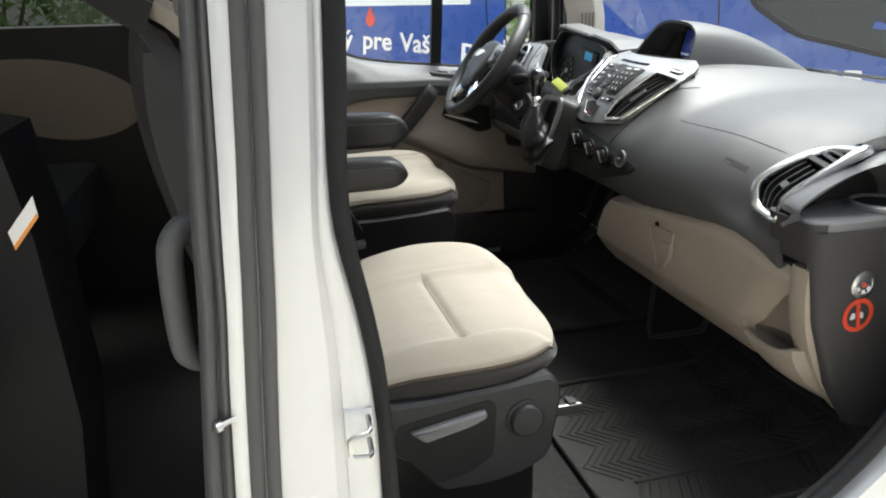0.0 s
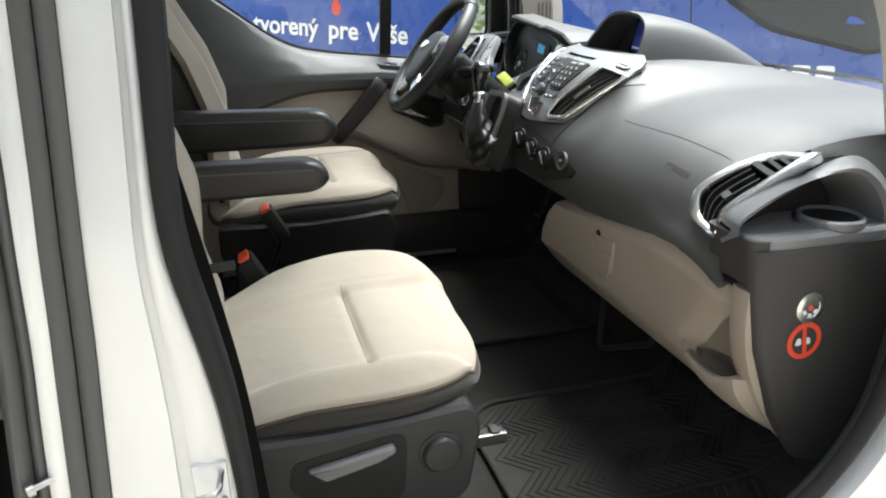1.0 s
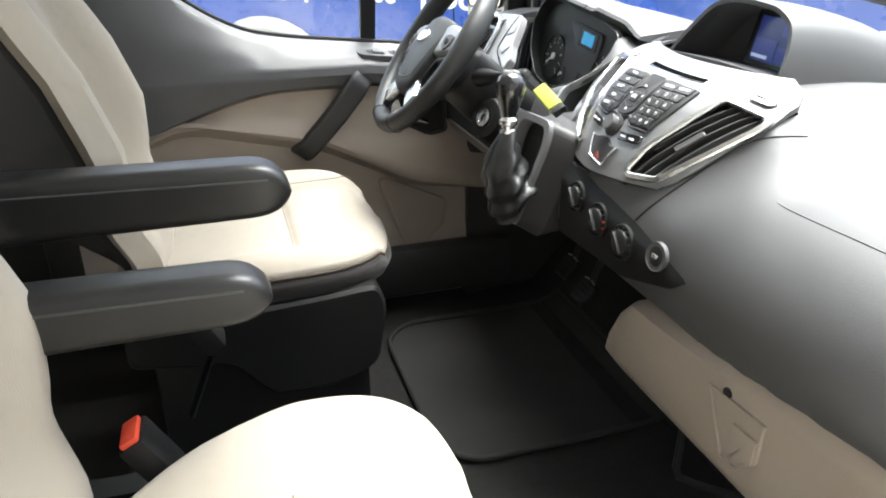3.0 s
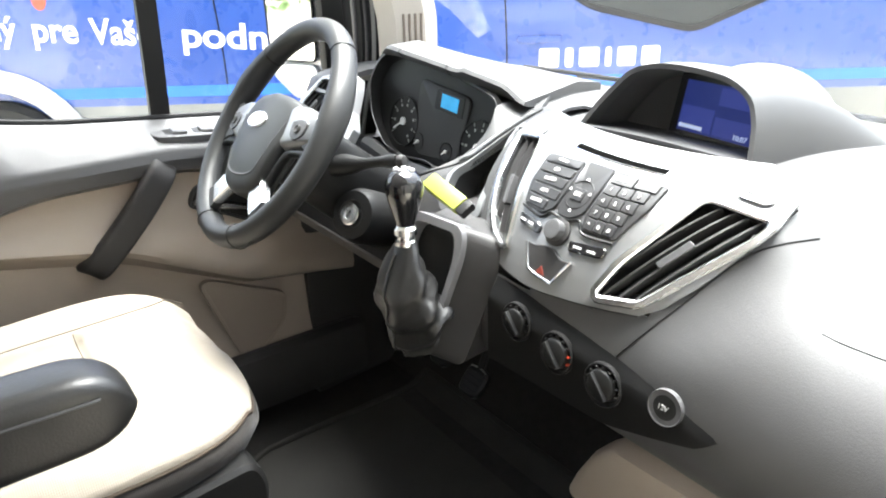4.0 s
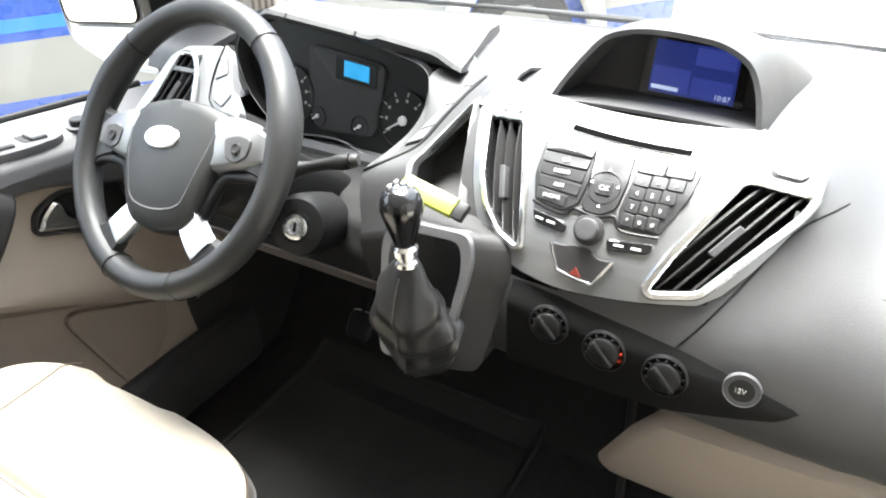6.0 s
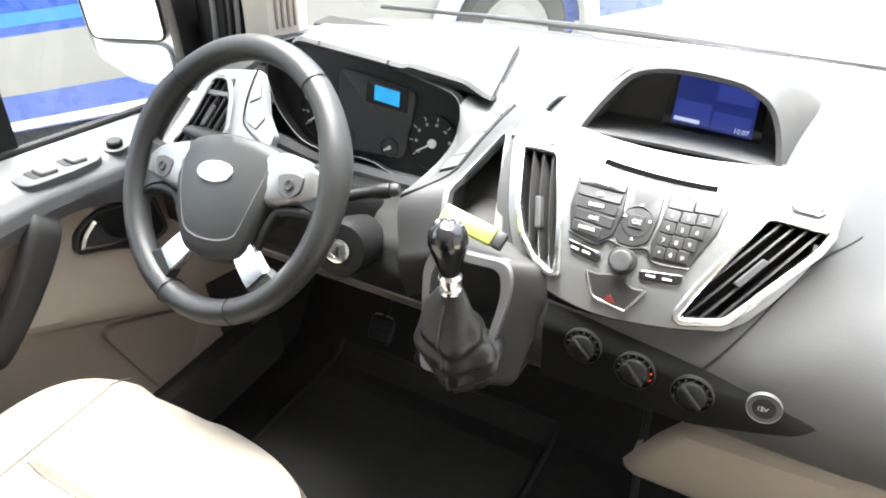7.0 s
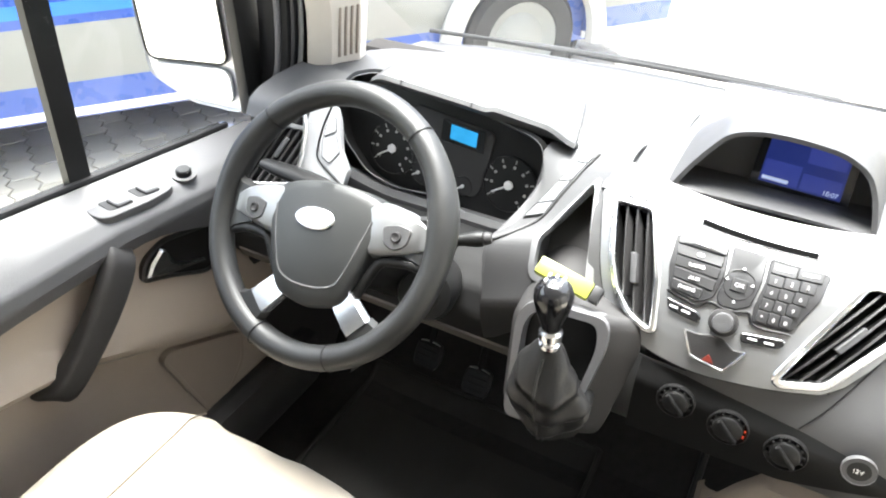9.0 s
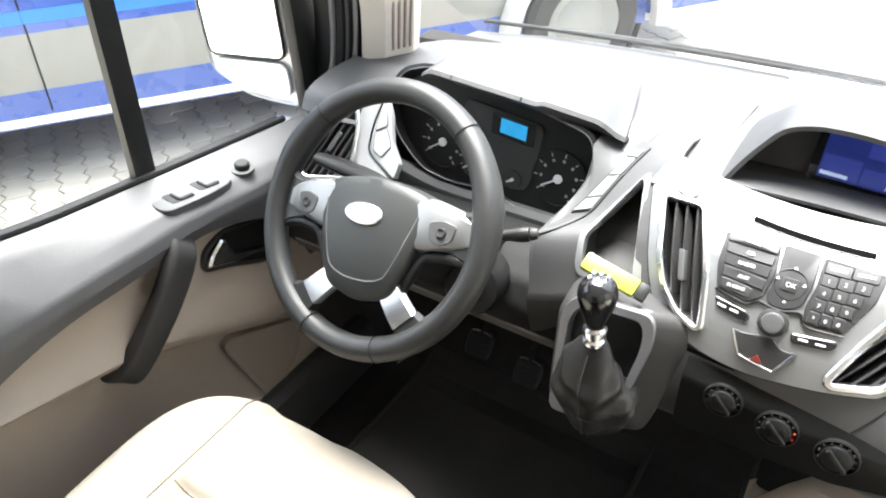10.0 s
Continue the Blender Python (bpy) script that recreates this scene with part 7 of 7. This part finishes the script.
# release handle in its cup
hp = rpoly([(-0.230, 1.124), (-0.214, 1.160), (-0.170, 1.176), (-0.06, 1.150), (-0.05, 1.07), (-0.10, 1.062), (-0.18, 1.104)], 0.016, 5)
bm = bm_new()
rim(bm, hp, inset(hp, 0.006), sg_, -0.004, 0.010, 0.002)
hc = part("handle_cup", bm, M_DARK, door)
bm = bm_new()
slab(bm, inset(hp, 0.005), sg_, -0.004, 0.0035, 0.0005)
part("cup_floor", bm, M_BLACK, hc)
bm = bm_new()
slab(bm, rpoly([(-0.220, 1.130), (-0.206, 1.150), (-0.182, 1.166), (-0.172, 1.160), (-0.170, 1.138), (-0.155, 1.122), (-0.10, 1.100), (-0.10, 1.092), (-0.165, 1.108)], 0.005), sg_, 0.004, 0.016, 0.004)
part("release_handle", bm, M_CHROME, hc, "chrome release handle")
# window switches and mirror knob
lf = lambda u, v, h=0.0: Vector((u, v, 1.2665 + h - 0.09 * (u + 0.18) - 0.12 * (0.80 - v)))
bm = bm_new()
slab(bm, rpoly([(-0.268, 0.775), (-0.268, 0.815), (-0.235, 0.832), (-0.15, 0.806), (-0.128, 0.796), (-0.138, 0.775), (-0.19, 0.770)], 0.02, 5), lf, -0.01, 0.0012, 0.001)
swp = part("switch_plate", bm, M_UPPER, door, "grey window switch plate")
for a, b in ((-0.245, -0.205), (-0.192, -0.155)):
    bm = bm_new()
    slab(bm, rpoly([(a, 0.787), (a, 0.816), (b, 0.809), (b, 0.782)], 0.006), lf, -0.002, 0.002, 0.0006)
    part("switch_well", bm, M_BLACK, swp)
    bm = bm_new()
    slab(bm, rpoly([(lerp(a, b, 0.3), 0.785), (lerp(a, b, 0.3), 0.810), (b - 0.001, 0.806), (b - 0.001, 0.783)], 0.004), lf, 0.0, 0.007, 0.002)
    part("window_switch", bm, M_UPPER, swp)
bm = bm_new()
mk = face_up(lf(-0.10, 0.7925), (1, 0, 0), (0, -0.1, 1))
lathe(bm, [(0.019, -0.004), (0.019, 0.002), (0.016, 0.003)], mk, 28)
mkp = part("mirror_dial_base", bm, M_MIDDARK, door)
bm = bm_new()
lathe(bm, [(0.0125, 0.002), (0.0125, 0.011), (0.0105, 0.013), (0.0, 0.013)], mk, 24)
part("mirror_dial", bm, M_BLACK, mkp, "black mirror adjuster dial")
# window frame: divider strut, belt seals, front frame, glass
bm = bm_new()
st_ = [(-0.228, 0.872, 1.285), (-0.222, 0.865, 1.43), (-0.218, 0.856, 1.56), (-0.214, 0.835, 1.75), (-0.21, 0.81, 1.9)]
loft(bm, [[Vector(p) + Vector(d) for d in ((-0.018, -0.008, 0), (0.018, -0.008, 0), (0.018, 0.008, 0), (-0.018, 0.008, 0))] for p in spline(st_, 10)])
part("window_strut", bm, M_BLACK, door, "black window divider strut")
bm = bm_new()
for dy, dz, r in ((0.862, 0.004, 0.006), (0.882, -0.002, 0.006)):
    tube(bm, [(x, dy, belt_z(x) + dz) for x in [-0.74 + 0.03 * i for i in range(28)]], r, 8)
part("belt_seal", bm, M_RUBBER, door)
bm = bm_new()
fr = spline([(0.160, 0.868, 1.17), (0.176, 0.856, 1.28), (0.182, 0.832, 1.34), (0.172, 0.807, 1.46), (0.146, 0.792, 1.56), (-0.01, 0.765, 1.73), (-0.17, 0.73, 1.9)], 24)
loft(bm, [[p + Vector(d) for d in ((-0.006, 0.012, 0), (0.004, -0.028, 0), (0.055, -0.05, 0), (0.06, 0.03, 0), (0.0, 0.035, 0))] for p in fr])
wfr = part("window_frame", bm, M_RUBBER, door, "black front window frame")
for dx, dy, r, mt in ((0.026, -0.040, 0.0045, M_VGREY), (-0.001, -0.010, 0.0055, M_HOUSE), (0.012, -0.033, 0.003, M_RUBBERG)):
    bm = bm_new()
    tube(bm, [p + Vector((dx, dy, 0)) for p in fr], r, 8)
    part("frame_strip", bm, mt, wfr)
bm = bm_new()
grid(bm, [-0.93, -0.7, -0.5, -0.22, 0.0, 0.12], [0, 0.3, 0.6, 1], lambda u, k: (lerp(u, u * 0.85 - 0.15, k) if u > 0 else u, lerp(0.873, 0.80, k ** 1.3), lerp(belt_z(u) - 0.02, 1.9, k)))
g_ = part("window_pane", bm, M_GLASS, door, "clear door glass")
g_.visible_shadow = False

# ---------- exterior mirror ----------
mir = thing("door_mirror", (0.15, 0.95, 1.25), "white exterior mirror with upper and lower glasses", "mirror")
mx = Matrix.Translation((0.165, 0.968, 1.425)) @ Matrix.Rotation(radians(8), 4, "Z")
bm = bm_new()
rings = []
for x, s in ((-0.045, 0.97), (-0.05, 1.0), (-0.02, 1.02), (0.03, 0.95), (0.07, 0.75), (0.085, 0.4)):
    rings.append([mx @ Vector((x, a * s, b * s)) for a, b in rpoly([(0.12, 0.20), (-0.092, 0.20), (-0.088, -0.17), (0.03, -0.165), (0.115, -0.12)], 0.02, 5)])
loft(bm, rings)
part("housing", bm, M_PAINT, mir, "white painted housing")
for nm, pts in (("upper_glass", [(0.108, 0.185), (-0.072, 0.185), (-0.072, -0.075), (0.105, -0.085)]), ("lower_glass", [(0.103, -0.098), (-0.072, -0.088), (-0.072, -0.15), (0.035, -0.15), (0.085, -0.125)])):
    pp = rpoly(pts, 0.02, 5)
    bm = bm_new()
    slab(bm, pp, lambda u, v, h: mx @ Vector((-0.049 - h, u, v)), 0.0, 0.004, 0.001)
    gl = part(nm, bm, M_MIRROR, mir, "mirror glass")
    bm = bm_new()
    rim(bm, inset(pp, -0.004), pp, lambda u, v, h: mx @ Vector((-0.049 - h, u, v)), 0.0, 0.006, 0.001)
    part("glass_edge", bm, M_BLACK if nm == "upper_glass" else M_PAINT, gl)
bm = bm_new()
box(bm, (-0.052, -0.108, -0.172), (0.05, -0.084, 0.205), 0.006, mx)
part("hinge_case", bm, M_BLACK, mir, "black inner edge of the housing")
bm = bm_new()
box(bm, (0.168, 0.878, 1.272), (0.24, 0.93, 1.40), 0.012)
part("arm", bm, M_MIDDARK, mir)
bm = bm_new()
box(bm, (0.160, 0.872, 1.262), (0.20, 0.884, 1.325), 0.006)
part("hinge_cover", bm, M_DARK, mir)

# ---------- floor mats ----------
def floor_mat(x0, x1, y0, y1, label, ribs):
    fm = thing("floor_mat", ((x0 + x1) / 2, (y0 + y1) / 2, FZ), label, "floor mat", "floor mats")
    zf = lambda u: FZ + 0.005 + 0.28 * smooth01((u - 0.16) / 0.3)
    fn = lambda u, v, h=0.0: Vector((u, v, zf(u) + h))
    rc = 0.10

    def start(v):
        """Where the mat begins at v: its two rear corners are rounded."""
        d = max(0.0, (rc - (v - y0)) / rc, (rc - (y1 - v)) / rc)
        return x0 + rc * (1 - math.sqrt(max(0.0, 1 - d * d)))
    vs3 = [y0 + rc * (1 - math.cos(math.pi / 2 * i / 8)) for i in range(8)] + [lerp(y0 + rc, y1 - rc, i / 10) for i in range(11)] + [y1 - rc * (1 - math.sin(math.pi / 2 * (1 - i / 8))) for i in range(1, 9)]
    vs3 = sorted(set(round(v, 5) for v in vs3))
    bm = bm_new()
    grid(bm, [i / 20 for i in range(21)], vs3, lambda a, v: fn(lerp(start(v), x1, a), v, 0.004))
    thicken(bm, 0.006, (0, 0, 1))
    base = part("mat_base", bm, M_MAT, fm)
    us2 = [lerp(x0 + rc, x1, i / 14) for i in range(15)]
    out_ = [(start(y), y) for y in vs3] + [(u, y1) for u in us2[1:]] + [(x1, y) for y in reversed(vs3[1:-1])] + [(u, y0) for u in reversed(us2[1:])]
    bm = bm_new()
    tube(bm, [fn(u, v, 0.008) for u, v in out_], 0.006, 8, True)
    part("mat_lip", bm, M_MAT, fm)
    if ribs:
        for j in range(24):
            x = lerp(x0 + 0.06, x1 - 0.02, j / 23)
            bm = bm_new()
            tube(bm, [fn(x, y0 + 0.022 + 0.02 * max(0, 1 - j / 4), 0.0055), fn(x + 0.035, y0 + 0.105, 0.0055)], 0.0032, 6)
            part("rib", bm, M_MAT, base)
        bm = bm_new()
        tube(bm, [fn(lerp(x0 + 0.09, x1, i / 12), y0 + 0.118, 0.005) for i in range(13)], 0.004, 6)
        part("rib", bm, M_MAT, base)
        for i in range(5):
            for j in range(6):
                cx, cy = lerp(x0 + 0.08, x1 - 0.06, i / 4), lerp(y0 + 0.16, y1 - 0.05, j / 5)
                s_ = 1 if j % 2 else -1
                for k in (-2, -1, 0, 1, 2):
                    bm = bm_new()
                    tube(bm, [fn(cx + 0.019 * k - 0.03, cy - 0.03 * s_, 0.005), fn(cx + 0.019 * k + 0.03, cy + 0.03 * s_, 0.005)], 0.0024, 5)
                    part("rib", bm, M_MAT, base)
    return fm


floor_mat(-0.30, 0.25, -0.66, -0.16, "black ribbed rubber mat in the passenger footwell", True)
floor_mat(-0.27, 0.22, 0.12, 0.66, "black ribbed carpet mat in the driver footwell", False)

# ---------- looped tube in the footwell ------------
bm = bm_new()
tube(bm, [(0.10, -0.068, 0.95), (0.094, -0.069, 0.76), (0.09, -0.071, 0.675), (0.091, -0.080, 0.662), (0.093, -0.11, 0.675), (0.10, -0.27, 0.765), (0.108, -0.28, 0.80), (0.12, -0.28, 0.86)], 0.007, 8)
tagged(part("looped_tube", bm, M_DARK), "dark grey tube looping under the dashboard", "cable")

# ---------- rear cabin ----------
rs = thing("rear_seat", (-1.5, -0.15, FZ), "dark cloth rear seat folded behind the front seats", "seat")
bm = bm_new()
box(bm, (-1.75, -0.72, 0.98), (-1.25, 0.5, 1.12), 0.04)
part("cushion", bm, M_RUBBER, rs)
bm = bm_new()
box(bm, (-1.9, -0.72, 1.05), (-1.72, 0.5, 1.6), 0.05)
part("backrest", bm, M_RUBBER, rs)
bm = bm_new()
box(bm, (-1.7, -0.65, FZ), (-1.35, 0.45, 0.99), 0.02)
part("base", bm, M_RUBBER, rs)
bm = bm_new()
loft(bm, [[Vector((-1.19 + dx, y, z)) for dx, z in ((0, 0.62), (0.03, 0.9), (0.02, 1.2), (0.0, 1.345), (-0.06, 1.36), (-0.10, 1.3), (-0.12, 0.62))] for y in (-0.50, -0.47, -0.35, -0.32)])
cb = tagged(part("fold_table", bm, M_RUBBER), "dark folded seat back with a paper label", "seat")
bm = bm_new()
slab(bm, [(-1.1985, 1.2153), (-1.1935, 1.189), (-1.1566, 1.233), (-1.1585, 1.2639)], lambda u, v, h: Vector((u, -0.503 - h, v)), 0.0, 0.002, 0.0003)
lb = part("paper_label", bm, M_WHITE, cb, "white and orange paper label")
bm = bm_new()
slab(bm, [(-1.1946, 1.195), (-1.1935, 1.189), (-1.1566, 1.233), (-1.1572, 1.240)], lambda u, v, h: Vector((u, -0.5055 - h, v)), 0.0, 0.001, 0.0002)
part("label_band", bm, mat("orange_print", (0.8, 0.3, 0.05), 0.6, bump=0), lb)
bm = bm_new()
ov = [(-1.43 + 0.255 * math.cos(a) * (1 + 0.1 * math.sin(a)), 1.235 + 0.12 * math.sin(a) - 0.035 * math.cos(a)) for a in (2 * math.pi * i / 40 for i in range(40))]
slab(bm, ov, lambda u, v, h: Vector((u, 0.86 - h, v)), -0.01, 0.008, 0.004)
tagged(part("side_trim", bm, M_TANP), "tan oval trim panel on the rear side wall", "trim", kind="structure")

# ---------- greenery beyond, paving ----------
M_LEAF = mat("leaf", (0.09, 0.16, 0.035), 0.6, var=0.4, scale=1.5, bump=0)
rng = random.Random(7)
for bx, by in ((-5.2, 6.2), (-3.4, 7.2), (-6.8, 5.6), (-1.9, 8.0), (1.4, 10.5), (9.5, 9.0)):
    tr_ = thing("shrub", (bx, by, GZ), "leafy green shrub behind the parked van", "shrub", "shrubs")
    bm = bm_new()
    for k in range(5):
        a = k * 1.3
        tube(bm, spline([(bx, by, GZ), (bx + 0.15 * math.cos(a), by + 0.15 * math.sin(a), GZ + 0.7), (bx + 0.5 * math.cos(a), by + 0.5 * math.sin(a), GZ + 1.7)], 6), [0.05, 0.045, 0.04, 0.03, 0.02, 0.01], 6)
    part("stem", bm, mat("bark", (0.09, 0.065, 0.045), 0.9), tr_)
    verts, faces = [], []
    for i in range(1500):
        a, e, r = rng.uniform(0, 6.283), rng.uniform(-0.4, 1.4), rng.uniform(0.35, 1.0) ** 0.5
        c = Vector((bx + 1.15 * r * math.cos(a) * math.cos(e), by + 1.15 * r * math.sin(a) * math.cos(e), GZ + 1.25 + 1.35 * r * math.sin(e) + rng.uniform(-0.15, 0.15)))
        d = Vector((rng.uniform(-1, 1), rng.uniform(-1, 1), rng.uniform(-1, 1))).normalized() * rng.uniform(0.05, 0.10)
        s_ = d.cross(Vector((rng.uniform(-1, 1), rng.uniform(-1, 1), rng.uniform(-1, 1)))).normalized() * 0.03
        n0 = len(verts)
        verts += [c - d, c + s_, c + d, c - s_]
        faces.append((n0, n0 + 1, n0 + 2, n0 + 3))
    me = bpy.data.meshes.new("crown")
    me.from_pydata([tuple(v) for v in verts], [], faces)
    me.materials.append(M_LEAF)
    cr = new("crown", me)
    cr.parent = tr_
    cr.matrix_parent_inverse = Matrix.Translation(tr_.location).inverted()
bm = bm_new()
box(bm, (-30, 24, GZ), (40, 27, GZ + 5.5), 0.05)
tagged(part("far_building", bm, mat("pale_render", (0.62, 0.6, 0.56), 0.85, var=0.06, scale=0.6, bump=0.2)), "pale rendered hall wall beyond the car park", "building", kind="structure")

# zigzag pavers: one shared mesh, laid in rows
PW, PL = 0.125, 0.215
zig = [(-PW / 2 + 0.11 * PW * (0, 1, 0, -1)[i % 4], (i / 8 - 0.5) * PL) for i in range(9)]
outl = [(x + 0.0035, y + (0.0035 if i == 0 else -0.0035 if i == 8 else 0)) for i, (x, y) in enumerate(zig)] + [(x + PW - 0.0035, y + (0.0035 if i == 0 else -0.0035 if i == 8 else 0)) for i, (x, y) in reversed(list(enumerate(zig)))]
bm = bm_new()
slab(bm, outl, lambda u, v, h: Vector((u, v, h)), -0.012, 0.0, 0.003)
bmesh.ops.recalc_face_normals(bm, faces=bm.faces)
pme = bpy.data.meshes.new("paver")
bm.to_mesh(pme)
bm.free()
nodes, links = M_PAVE.node_tree.nodes, M_PAVE.node_tree.links
oi, hs = nodes.new("ShaderNodeObjectInfo"), nodes.new("ShaderNodeHueSaturation")
mr = nodes.new("ShaderNodeMapRange")
mr.inputs["To Min"].default_value, mr.inputs["To Max"].default_value = 0.82, 1.12
links.new(oi.outputs["Random"], mr.inputs["Value"])
links.new(mr.outputs["Result"], hs.inputs["Value"])
links.new(nodes["Mix"].outputs["Result"], hs.inputs["Color"])
links.new(hs.outputs["Color"], nodes["Principled BSDF"].inputs["Base Color"])
pme.materials.append(M_PAVE)
PA = radians(-29)
pc, ps = math.cos(PA), math.sin(PA)
near, far_v, far_f = 0, [], []
cells = []
for i in range(-92, 93):
    for j in range(-60, 61):
        lx, ly = i * PW, j * PL + (PL / 2 if i % 2 else 0)
        x, y = pc * lx - ps * ly + 1.0, ps * lx + pc * ly + 2.4
        if y < 0.99 and x > -4 and x < 1.3 and y > -0.99:
            continue
        if -8 < x < 10 and -5 < y < 11:
            cells.append((math.hypot((x - 1.2) / 1.6, y - 2.2), x, y))
cells.sort()
src = [tuple(v.co) for v in pme.vertices]
polys = [tuple(p.vertices) for p in pme.polygons]
for k, (d, x, y) in enumerate(cells):
    if k < 300:
        o = new("paver", pme)
        o.parent = ground
        o.matrix_basis = pose(x, y, GZ + rng.uniform(-0.0015, 0.0015), 0, 0, -29)
    else:
        n0 = len(far_v)
        h = rng.uniform(-0.0015, 0.0015)
        far_v += [(pc * a - ps * b + x, ps * a + pc * b + y, GZ + c + h) for a, b, c in src]
        far_f += [tuple(n0 + i for i in p) for p in polys]
me = bpy.data.meshes.new("paving")
me.from_pydata(far_v, [], far_f)
me.materials.append(M_PAVE)
o = new("paving", me)
o.parent = ground
tagged(o, "pale zigzag concrete pavers", kind="stuff")
